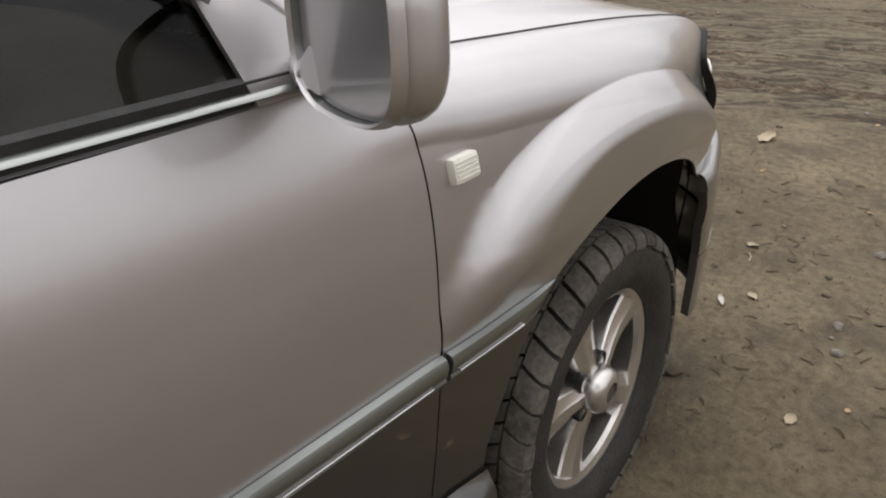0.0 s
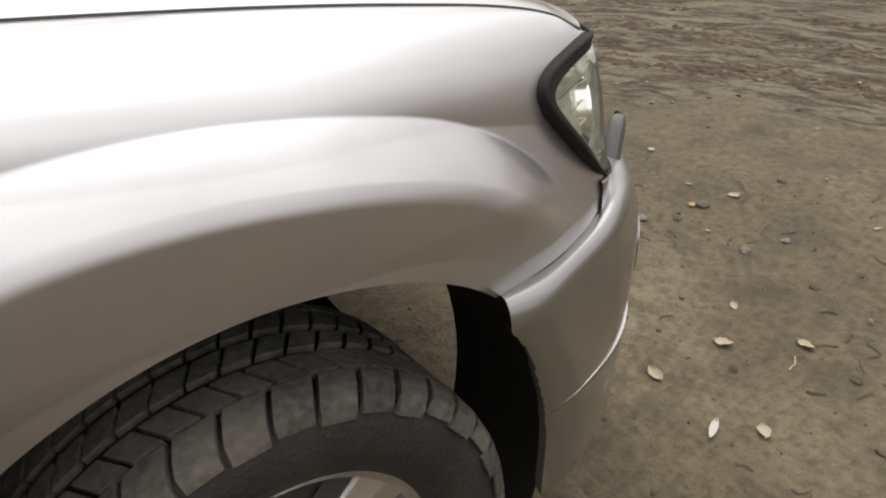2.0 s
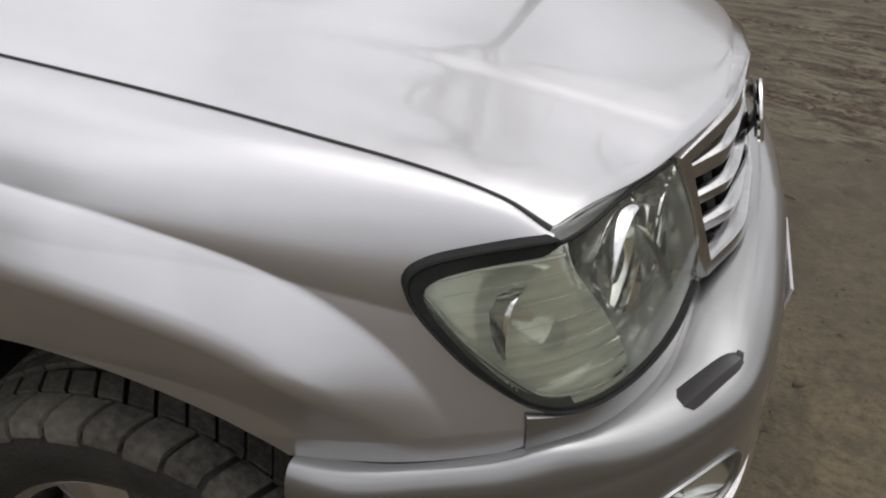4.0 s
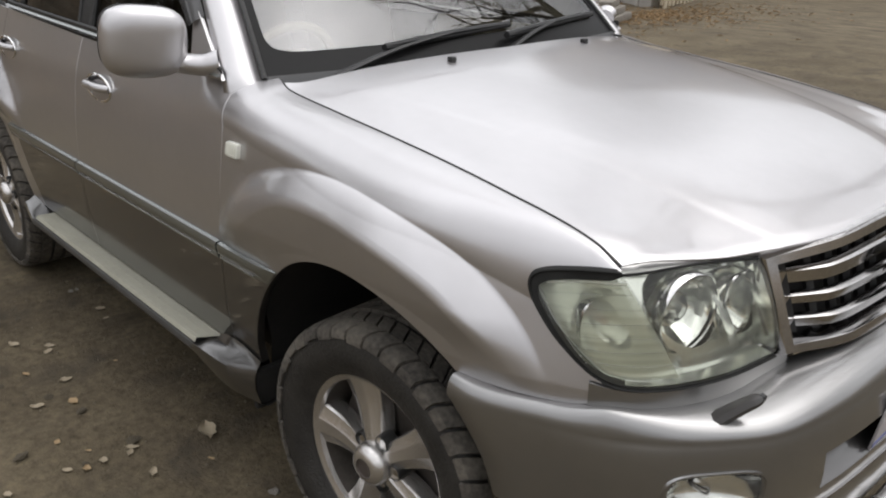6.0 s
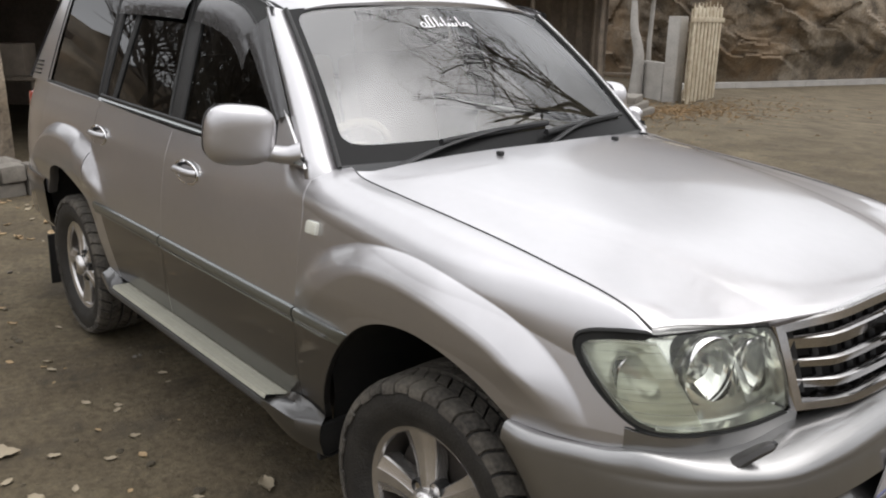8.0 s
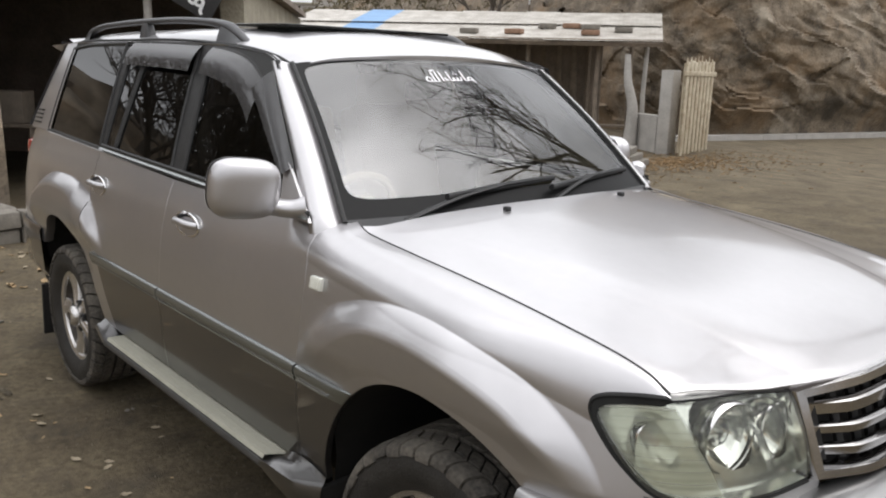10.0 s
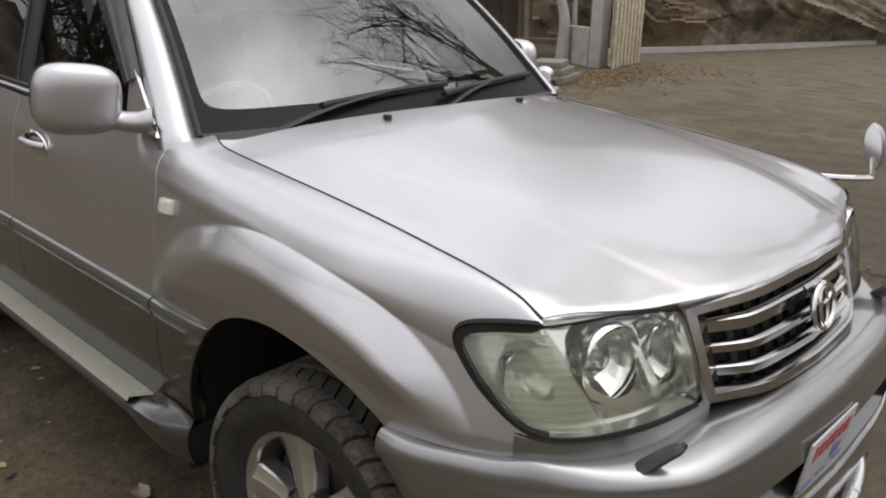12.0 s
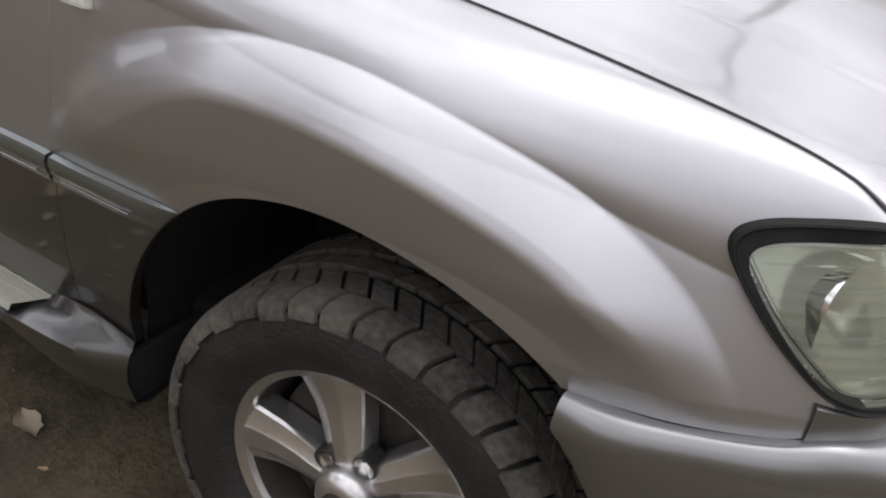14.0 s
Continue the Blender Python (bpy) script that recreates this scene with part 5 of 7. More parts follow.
mirror_at(Matrix.Translation((-0.722, -1.008, 1.325)) @ Euler((radians(-5), radians(3), radians(-13))).to_matrix().to_4x4(), False, "silver door mirror, folded out")
mirror_at(Matrix.Translation((-0.83, -0.900, 1.318)) @ Euler((0, 0, radians(-72))).to_matrix().to_4x4(), True, "silver door mirror, folded in")

# running boards
for_x = np.linspace(-2.17, -0.70, 60)
sec = [(0.80, 0.445), (0.962, 0.450), (0.982, 0.444), (0.986, 0.430), (0.978, 0.414), (0.93, 0.405), (0.80, 0.400)]
rows = np.array([np.stack([for_x, np.full(60, -y), np.full(60, z)], 1) for y, z in sec])
boards = pair("running_board", Geo().grid(rows), CLADDING, car, "running board with a pale ribbed rubber tread")
tread_sec = [(0.805, 0.447), (0.808, 0.457), (0.972, 0.464), (0.979, 0.452)]
tx_ = np.linspace(0, 1, 50)
tread_end = lambda y: -0.615 - 0.090 * np.clip((y - 0.82) / 0.15, 0, 1)
pair("board_tread", Geo().grid(np.array([np.stack([-2.13 + (tread_end(y) + 2.13) * tx_, np.full(50, -y), np.full(50, z)], 1) for y, z in tread_sec])), STEP, boards, "pale ribbed rubber")
for k in range(6):
    yk = 0.830 + 0.026 * k
    pair("tread_rib", Geo().tube(np.stack([-2.13 + (tread_end(yk) + 2.12) * tx_, np.full(50, -yk), np.full(50, 0.4585 + 0.0008 * k)], 1), 0.0022, 5), STEP, boards)
# moulded ends of the board
ue = np.linspace(0, 1, 24)
rows = []
end_at = [0.0, 0.25, 0.6, 1.0]
for ys_, zs_ in (((0.84, 0.895, 0.908, 0.910), (0.446, 0.468, 0.488, 0.474)), ((0.86, 0.908, 0.918, 0.916), (0.448, 0.482, 0.497, 0.480)), ((0.90, 0.930, 0.934, 0.924), (0.448, 0.466, 0.472, 0.464)),
                 ((0.94, 0.952, 0.948, 0.930), (0.449, 0.468, 0.466, 0.456)), ((0.958, 0.966, 0.958, 0.934), (0.449, 0.459, 0.452, 0.446)), ((0.985, 0.984, 0.970, 0.938), (0.447, 0.452, 0.442, 0.434)),
                 ((0.988, 0.988, 0.974, 0.940), (0.430, 0.420, 0.405, 0.400)), ((0.978, 0.970, 0.955, 0.925), (0.414, 0.385, 0.355, 0.345)), ((0.93, 0.93, 0.92, 0.90), (0.405, 0.37, 0.34, 0.33)), ((0.80, 0.80, 0.82, 0.84), (0.40, 0.37, 0.35, 0.34))):
    rows.append(np.stack([-0.715 + 0.285 * ue, -ease(end_at, ys_)(ue), ease(end_at, zs_)(ue)], 1))
pair("board_end", fixed(Geo().grid(np.array(rows))), BOARD, boards, "dark grey moulded front end")
rows = []
for y, z in sec:
    xe = -2.17 - 0.18 * ue
    ze = z + (0.12 * ue if (y < 0.85 and z > 0.42) else 0.02 * ue)
    rows.append(np.stack([xe, np.full(24, -y) + 0.03 * ue * (y > 0.9), ze], 1))
pair("board_end", fixed(Geo().grid(np.array(rows))), BOARD, boards, "dark grey moulded rear end")
for x0, w_ in ((-0.45, 0.26), (-3.30, 0.28)):
    fl = Geo().box((x0, -0.80, 0.385 if x0 > -1 else 0.30), (0.02, w_, 0.13 if x0 > -1 else 0.30), Euler((0, radians(6), 0)).to_matrix(), bevel=0.006)
    pair("mud_flap", fl, UNDER, car, "black rubber mud flap")

# wheels
def tyre_geo():
    g = Geo()
    prof = [(0.232, 0.095), (0.236, 0.112), (0.250, 0.120), (0.268, 0.131), (0.290, 0.1375), (0.320, 0.136), (0.340, 0.131), (0.354, 0.122), (0.360, 0.110), (0.3625, 0.06), (0.3630, 0.0)]
    full = prof + [(r, -y) for r, y in prof[-2::-1]]
    return fixed(g.spin([(r, -y) for r, y in full], 96))


def tread_geo():
    """Rows of blocks round the tyre, the outer ones running on to the sidewall."""
    rnd = random.Random(4)
    g = Geo()
    for row, (ya, yb, count, shift, skew) in enumerate(((0.085, 0.131, 38, 0, 0.35), (0.036, 0.079, 52, 0.5, -0.5), (-0.018, 0.018, 52, 0, 0.5), (-0.079, -0.036, 52, 0.5, 0.5), (-0.131, -0.085, 38, 0.5, -0.35))):
        for k in range(count):
            w0 = 2 * math.pi * (k + shift) / count
            half = math.pi / count * (0.86 + 0.07 * rnd.random())
            sk = skew * math.pi / count
            outer = row in (0, 4)
            cols = []
            for f in (0, 0.35, 0.7, 1.0):
                y = ya + (yb - ya) * f
                edge = f if row == 0 else 1 - f
                rt = 0.3750 - (0.012 * edge ** 3 if outer else 0)
                cols.append((y, rt, w0 + sk * (f - 0.5) * 2))
            if outer:
                end = cols[-1] if row == 0 else cols[0]
                sgn = 1 if row == 0 else -1
                extra = [(sgn * 0.1385, 0.348, end[2])]
                extra2 = [(sgn * 0.1385, 0.336 + 0.006 * (k % 2), end[2])]
                cols = cols + extra + extra2 if row == 0 else extra2 + extra + cols
            o = len(g.v)
            m_ = len(cols)
            for dw in (-1, -0.93, 0.93, 1):
                for y, rt, wc in cols:
                    r = rt - (0.0 if abs(dw) < 0.95 else 0.011)
                    if abs(dw) > 0.95 and rt < 0.355:
                        r, yy = rt, y * 0.95
                    else:
                        yy = y
                    a = wc + half * dw
                    g.v.append((r * math.cos(a), -yy, r * math.sin(a)))
            for a in range(3):
                for b in range(m_ - 1):
                    g.f.append((o + a * m_ + b, o + a * m_ + b + 1, o + (a + 1) * m_ + b + 1, o + (a + 1) * m_ + b))
            g.f.append((o, o + m_, o + 2 * m_, o + 3 * m_))
            g.f.append((o + m_ - 1, o + 4 * m_ - 1, o + 3 * m_ - 1, o + 2 * m_ - 1))
    return g


def rim_geo():
    prof = [(0.216, 0.088), (0.219, 0.100), (0.236, 0.108), (0.238, 0.098), (0.230, 0.090)]
    return fixed(Geo().spin([(r, -y) for r, y in prof], 96))


def barrel_geo():
    prof = [(0.218, 0.096), (0.214, 0.072), (0.206, 0.02), (0.204, -0.06), (0.229, -0.10)]
    return fixed(Geo().spin([(r, -y) for r, y in prof], 96))


def spoke_geo():
    """One broad spoke that points up, with a ridge on each side and a raised face."""
    rows = []
    for r, w_, y in ((0.050, 0.034, 0.100), (0.080, 0.036, 0.097), (0.115, 0.041, 0.092), (0.155, 0.047, 0.090), (0.200, 0.058, 0.094), (0.224, 0.064, 0.099)):
        rows.append([(-w_, -(y - 0.055), r), (-w_, -(y - 0.014), r), (-w_ * 0.93, -(y - 0.008), r), (-w_ * 0.45, -(y + 0.000), r), (-w_ * 0.36, -(y + 0.003), r),
                     (w_ * 0.30, -(y + 0.003), r), (w_ * 0.40, -(y + 0.000), r), (w_ * 0.93, -(y - 0.008), r), (w_, -(y - 0.014), r), (w_, -(y - 0.055), r)])
    return Geo().grid(np.array(rows))


def build_wheel():
    wheel = new("wheel", Geo().spin([(0.0, -0.03), (0.185, -0.03), (0.190, 0.0), (0.190, 0.04), (0.0, 0.045)], 48).mesh("wheel", mat("brake_steel", (0.05, 0.043, 0.037), 0.7, 0.4, 0.3, 20)))
    part("tyre", tyre_geo(), RUBBER, wheel, "black all-terrain tyre")
    part("tread", tread_geo(), TREAD, wheel, "dusty tread blocks", angle=30)
    part("rim", rim_geo(), ALLOY, wheel, "five-spoke alloy rim")
    part("barrel", barrel_geo(), BARREL, wheel)
    sp = spoke_geo().mesh("spoke", ALLOY, True, 25)
    for k in range(5):
        ob = new("spoke", sp)
        ob.parent, ob.rotation_euler, ob.scale = wheel, (0, 2 * math.pi * k / 5, 0), (1.03, 1, 1.0)
    hub = [(0.058, 0.06), (0.058, 0.104), (0.054, 0.122), (0.045, 0.134), (0.030, 0.140), (0.026, 0.140)]
    part("hub_cap", Geo().spin([(r, -y) for r, y in hub], 48), ALLOY, wheel, "domed silver hub cap")
    part("cap_centre", Geo().spin([(0.026, -0.140), (0.025, -0.135), (0.0, -0.136)], 32), mat("cap_badge", (0.10, 0.085, 0.075), 0.4, 0.3, 0.2, 30), wheel, "dull dark cap centre")
    nut = Geo().spin([(0.0, -0.094), (0.010, -0.094), (0.013, -0.088), (0.0135, -0.06)], 6)
    well = Geo().spin([(0.019, -0.099), (0.0195, -0.1005), (0.021, -0.099), (0.020, -0.06)], 24)
    nm_, wm_ = nut.mesh("wheel_nut", CHROME), well.mesh("nut_well", SEAL)
    for k in range(5):
        a = 2 * math.pi * (k + 0.5) / 5
        for nm, me in (("wheel_nut", nm_), ("nut_well", wm_)):
            ob = new(nm, me)
            ob.parent, ob.location = wheel, (0.066 * math.sin(a), 0, 0.066 * math.cos(a))
    return wheel


STEER, ROLL_F = 4.5, -16.0
wheel = build_wheel()
wheel.parent = car
tagged(wheel, "wheel with a dusty all-terrain tyre")
wheel.matrix_basis = pose(0.010, -0.768, 0.370, 0, ROLL_F, STEER)
for x, y, turn, steer in ((-WB, -0.790, 50, 0), (0.010, 0.768, 10, 180 + STEER), (-WB, 0.790, 77, 180)):
    copy_thing(wheel, pose(x, y, 0.370, 0, turn if y < 0 else -turn, steer))
for x in (0, -WB):
    part("axle", Geo().tube(np.array([(x, -0.70, 0.370), (x, 0.70, 0.370)]), 0.05, 12), UNDER, car)

# inside
cabin = part("dashboard", Geo().grid(np.array([np.stack([np.full(30, x), np.linspace(-0.74, 0.74, 30), z + 0.02 * np.cos(np.linspace(-4, 4, 30))], 1) for x, z in ((-0.50, 1.16), (-0.62, 1.195), (-0.85, 1.185), (-0.95, 1.14), (-0.97, 0.95), (-0.93, 0.7))])), DASH, car, "beige-brown dashboard")
part("cabin_floor", Geo().box((-2.2, 0, 0.60), (3.3, 1.5, 0.04)), DASH, car)
sw = Matrix.Translation((-1.08, -0.38, 1.13)) @ Euler((0, radians(-62), 0)).to_matrix().to_4x4()
ring = np.array([(0.185 * math.cos(t), 0.185 * math.sin(t), 0) for t in np.linspace(0, 2 * np.pi, 49)])
steer_w = part("steering_wheel", Geo().tube(ring, 0.015, 8, cap=False).moved(sw), BEIGE, car, "beige steering wheel")
part("wheel_boss", Geo().box((0, 0, -0.01), (0.18, 0.16, 0.05), bevel=0.02).box((0, 0.12, -0.01), (0.05, 0.12, 0.02), bevel=0.005).box((0, -0.12, -0.01), (0.05, 0.12, 0.02), bevel=0.005).moved(sw), BEIGE, steer_w)
for y in (-0.38, 0.38):
    st = part("seat", Geo().box((-1.50, y, 0.86), (0.52, 0.50, 0.18), bevel=0.06), SEAT, car, "beige fabric front seat")
    part("backrest", Geo().box((-1.80, y, 1.18), (0.17, 0.50, 0.66), Euler((0, radians(-14), 0)).to_matrix(), bevel=0.06), SEAT, st)
    part("headrest", Geo().box((-1.91, y, 1.57), (0.10, 0.27, 0.17), Euler((0, radians(-10), 0)).to_matrix(), bevel=0.04), SEAT, st)
rs = part("seat", Geo().box((-2.45, 0, 0.86), (0.50, 1.30, 0.18), bevel=0.06), SEAT, car, "beige fabric rear bench")
part("backrest", Geo().box((-2.75, 0, 1.15), (0.17, 1.30, 0.60), Euler((0, radians(-14), 0)).to_matrix(), bevel=0.06), SEAT, rs)
vt = part("dash_vent", Geo().box((-0.955, -0.66, 1.10), (0.03, 0.13, 0.08), bevel=0.012), BEIGE, cabin, "beige air vent")
for k in range(4):
    part("vent_slat", Geo().box((-0.972, -0.66, 1.075 + 0.016 * k), (0.01, 0.10, 0.006)), BLACK, vt)
pair("door_card", Geo().grid(np.array([np.stack([np.linspace(-1.58, -0.62, 20), np.full(20, -y), np.full(20, z)], 1) for y, z in ((0.80, 0.66), (0.79, 0.95), (0.74, 0.99), (0.755, 1.04), (0.775, 1.190), (0.790, 1.212), (0.825, 1.212))])), BEIGE, front_doors, "beige door lining")
hl_y = np.linspace(-0.58, 0.58, 12)
part("headliner", Geo().grid(np.array([np.stack([np.full(12, x), hl_y, np.full(12, float(roof_top(x)) - 0.08)], 1) for x in np.linspace(-3.5, -1.15, 10)])), BEIGE, car)
part("rear_view_mirror", Geo().box((-1.08, 0.0, 1.60), (0.03, 0.24, 0.07), bevel=0.015), BLACK, car)

# white lettering on the windscreen, drawn as pen strokes
def pen(strokes, to_place, width):
    g = Geo()
    for st_ in strokes:
        q = smooth_line(st_, 5 * len(st_)) if len(st_) > 2 else np.array(st_, float)
        d = np.gradient(q, axis=0)
        d /= np.linalg.norm(d, axis=1)[:, None] + 1e-9
        nn = np.stack([-d[:, 1], d[:, 0]], 1) * width / 2
        g.grid(np.array([[to_place(*p) for p in q - nn], [to_place(*p) for p in q + nn]]))
    return g


SCRIPT = [[(0.30, 0.05), (0.10, 0.0), (0.02, 0.25), (0.16, 0.5), (0.30, 0.28), (0.30, 0.02), (0.48, 0.0)], [(0.48, 0.95), (0.47, 0.4), (0.50, 0.0), (0.72, 0.0)], [(0.72, 0.95), (0.71, 0.4), (0.74, 0.0)], [(0.97, 1.0), (0.98, 0.5), (0.96, -0.02)],
          [(0.44, 1.15), (0.55, 1.05), (0.66, 1.18), (0.78, 1.06)], [(1.22, 0.32), (1.12, 0.24), (1.20, 0.14), (1.28, 0.2)], [(1.10, 0.05), (1.30, 0.10)],
          [(1.44, 0.98), (1.43, 0.4), (1.46, 0.02), (1.62, 0.02)], [(1.62, 0.02), (1.66, 0.34), (1.72, 0.02), (1.86, 0.02), (1.90, 0.34), (1.95, 0.02), (2.10, 0.03), (2.15, 0.36)], [(1.78, 0.66), (1.86, 0.70)], [(1.96, 0.66), (2.04, 0.70)], [(1.87, 0.86), (1.95, 0.90)],
          [(2.36, 1.0), (2.35, 0.4), (2.38, 0.02), (2.58, 0.02)], [(2.58, 0.02), (2.62, 0.30), (2.80, 0.34), (2.86, 0.14), (2.70, 0.04), (2.58, 0.08)], [(2.86, 0.14), (2.90, -0.12), (3.00, -0.22)]]
SCRIPT_W = 3.0


def on_screen(u, v):
    return screen(np.array(-0.232 + 0.372 * u / SCRIPT_W), np.array(0.808 + 0.072 * v + 0.012 * u / SCRIPT_W), 0.003)


part("screen_lettering", pen(SCRIPT, on_screen, 0.10), DECAL, windscreen, "white calligraphy sticker")

# small round parking mirror on the far front wing
pm = part("parking_mirror", Geo().tube(smooth_line([(0.50, 0.74, 1.075), (0.58, 0.80, 1.072), (0.645, 0.85, 1.075)], 10), 0.010, 8), CHROME, car, "small chrome parking mirror on a stalk")
hm = Matrix.Translation((0.635, 0.850, 1.172)) @ Euler((radians(10), 0, radians(-30))).to_matrix().to_4x4()
head_g = Geo().spin([(0.0, 0.030), (0.024, 0.026), (0.037, 0.010), (0.040, 0.0), (0.037, -0.006)], 32, "y")
head_g.v = [(x, y, z * 1.9) for x, y, z in head_g.v]
part("mirror_shell", head_g.moved(hm), PAINT, pm)
face = [(0.036 * math.cos(t), -0.006, 0.071 * math.sin(t)) for t in np.linspace(0, 2 * np.pi, 32, endpoint=False)]
part("mirror_face", Geo().slab(face, (0, 0.003, 0)).moved(hm), MIRROR, pm)
part("mirror_neck", Geo().tube(np.array([(0.645, 0.85, 1.075), (0.637, 0.852, 1.14)]), 0.009, 8), CHROME, pm)


# ---- ground ----
def earth_material():
    m = bpy.data.materials.new("packed_earth")
    m.use_nodes = True
    n, l = m.node_tree.nodes, m.node_tree.links
    b = n["Principled BSDF"]
    co = n.new("ShaderNodeTexCoord")

    def tex(scale, detail, rough=0.6, stretch=None):
        t = n.new("ShaderNodeTexNoise")
        t.inputs["Scale"].default_value, t.inputs["Detail"].default_value, t.inputs["Roughness"].default_value = scale, detail, rough
        src = co.outputs["Object"]
        if stretch:
            mp = n.new("ShaderNodeMapping")
            mp.inputs["Rotation"].default_value, mp.inputs["Scale"].default_value = (0, 0, stretch[0]), stretch[1]
            l.new(src, mp.inputs["Vector"])
            src = mp.outputs["Vector"]
        l.new(src, t.inputs["Vector"])
        return t.outputs["Fac"]

    def ramp(src, stops):
        r = n.new("ShaderNodeValToRGB")
        while len(r.color_ramp.elements) < len(stops):
            r.color_ramp.elements.new(0.5)
        for e, (p, c) in zip(r.color_ramp.elements, stops):
            e.position, e.color = p, (*c, 1)
        l.new(src, r.inputs["Fac"])
        return r.outputs["Color"]

    def mixed(fac, a, c, kind="MIX"):
        x = n.new("ShaderNodeMixRGB")
        x.blend_type = kind
        if isinstance(fac, float):
            x.inputs[0].default_value = fac
        else:
            l.new(fac, x.inputs[0])
        l.new(a, x.inputs[1])
        l.new(c, x.inputs[2])
        return x.outputs["Color"]

    soil = ramp(tex(1.1, 8), [(0.30, (0.082, 0.065, 0.042)), (0.55, (0.136, 0.110, 0.071)), (0.75, (0.188, 0.155, 0.102))])
    grit = ramp(tex(26, 9, 0.72), [(0.32, (0.46, 0.44, 0.42)), (0.50, (0.97, 0.97, 0.96)), (0.70, (1.40, 1.36, 1.28))])
    base = mixed(0.85, soil, grit, "MULTIPLY")
    spots = ramp(tex(3.2, 8, 0.68), [(0.50, (0, 0, 0)), (0.64, (0.9, 0.9, 0.9))])
    damp = ramp(tex(9, 5), [(0.3, (0.055, 0.045, 0.032)), (0.7, (0.095, 0.078, 0.054))])
    base = mixed(spots, base, damp)
    sep = n.new("ShaderNodeSeparateXYZ")
    l.new(co.outputs["Object"], sep.inputs[0])
    wet = n.new("ShaderNodeMapRange")
    wet.interpolation_type = "SMOOTHSTEP"
    wet.inputs["From Min"].default_value, wet.inputs["From Max"].default_value, wet.inputs["To Max"].default_value = 0.6, 2.6, 0.75
    wet_edge = n.new("ShaderNodeMath")
    wet_edge.operation, wet_edge.inputs[1].default_value = "MULTIPLY_ADD", 1.2
    l.new(tex(0.9, 5), wet_edge.inputs[0])
    l.new(sep.outputs[1], wet_edge.inputs[2])
    l.new(wet_edge.outputs[0], wet.inputs["Value"])
    dry = n.new("ShaderNodeMapRange")
    dry.interpolation_type = "SMOOTHSTEP"
    dry.inputs["From Min"].default_value, dry.inputs["From Max"].default_value = 6.5, 11.0
    dry.inputs["To Min"].default_value, dry.inputs["To Max"].default_value = 1.0, 0.0
    dry_edge = n.new("ShaderNodeMath")
    dry_edge.operation, dry_edge.inputs[1].default_value = "MULTIPLY_ADD", 5.0
    l.new(tex(0.45, 6), dry_edge.inputs[0])
    l.new(sep.outputs[1], dry_edge.inputs[2])
    l.new(dry_edge.outputs[0], dry.inputs["Value"])
    both = n.new("ShaderNodeMath")
    both.operation = "MULTIPLY"
    l.new(wet.outputs[0], both.inputs[0])
    l.new(dry.outputs[0], both.inputs[1])
    base = mixed(both.outputs[0], base, damp)
    pale = ramp(tex(1.4, 9, 0.7, (0.5, (1.0, 3.5, 1.0))), [(0.36, (0.060, 0.048, 0.032)), (0.50, (0.135, 0.110, 0.074)), (0.66, (0.215, 0.178, 0.122))])
    far_ = n.new("ShaderNodeMapRange")
    far_.interpolation_type = "SMOOTHSTEP"
    far_.inputs["From Min"].default_value, far_.inputs["From Max"].default_value, far_.inputs["To Max"].default_value = 10.5, 15.0, 0.85
    l.new(dry_edge.outputs[0], far_.inputs["Value"])
    base = mixed(far_.outputs[0], base, pale)
    # churned wet mud of the wheel tracks: a band that runs past the car's nose
    def op(kind, p, q):
        u = n.new("ShaderNodeMath")
        u.operation = kind
        for k, v in enumerate((p, q)):
            if isinstance(v, float):
                u.inputs[k].default_value = v
            else:
                l.new(v, u.inputs[k])
        return u.outputs[0]

    # the tracks bend round the car's nose
    dx_, dy_ = op("ADD", sep.outputs[0], 0.5), op("ADD", sep.outputs[1], 1.2)
    reach = op("SQRT", op("ADD", op("MULTIPLY", dx_, dx_), op("MULTIPLY", dy_, dy_)), 0.0)
    sector = n.new("ShaderNodeMapRange")
    sector.interpolation_type = "SMOOTHSTEP"
    sector.inputs["From Min"].default_value, sector.inputs["From Max"].default_value = 0.2, 2.6
    l.new(dx_, sector.inputs["Value"])
    turn_ = op("ARCTAN2", dy_, dx_)
    across = op("SUBTRACT", reach, 4.35)
    warp = n.new("ShaderNodeMath")
    warp.operation, warp.inputs[1].default_value = "MULTIPLY_ADD", 1.6
    l.new(tex(0.8, 6), warp.inputs[0])
    l.new(across, warp.inputs[2])
    along = n.new("ShaderNodeCombineXYZ")
    l.new(op("MULTIPLY", reach, 11.0), along.inputs[0])
    l.new(op("MULTIPLY", turn_, 15.0), along.inputs[1])
    streak_t = n.new("ShaderNodeTexNoise")
    streak_t.inputs["Scale"].default_value, streak_t.inputs["Detail"].default_value, streak_t.inputs["Roughness"].default_value = 1.0, 8.0, 0.7
    streak_t.inputs["Distortion"].default_value = 0.9
    l.new(along.outputs[0], streak_t.inputs["Vector"])
    mr = n.new("ShaderNodeMapRange")
    mr.interpolation_type = "SMOOTHSTEP"
    mr.inputs["From Min"].default_value, mr.inputs["From Max"].default_value = 0.15, 0.45
    l.new(warp.outputs[0], mr.inputs["Value"])
    streak = streak_t.outputs["Fac"]
    mud = ramp(streak, [(0.40, (0.038, 0.028, 0.018)), (0.47, (0.072, 0.057, 0.038)), (0.54, (0.128, 0.107, 0.072)), (0.70, (0.165, 0.140, 0.096))])
    mud = mixed(0.6, mud, grit, "MULTIPLY")
    fade_ = n.new("ShaderNodeMapRange")
    fade_.interpolation_type = "SMOOTHSTEP"
    fade_.inputs["From Min"].default_value, fade_.inputs["From Max"].default_value = 4.0, 2.2
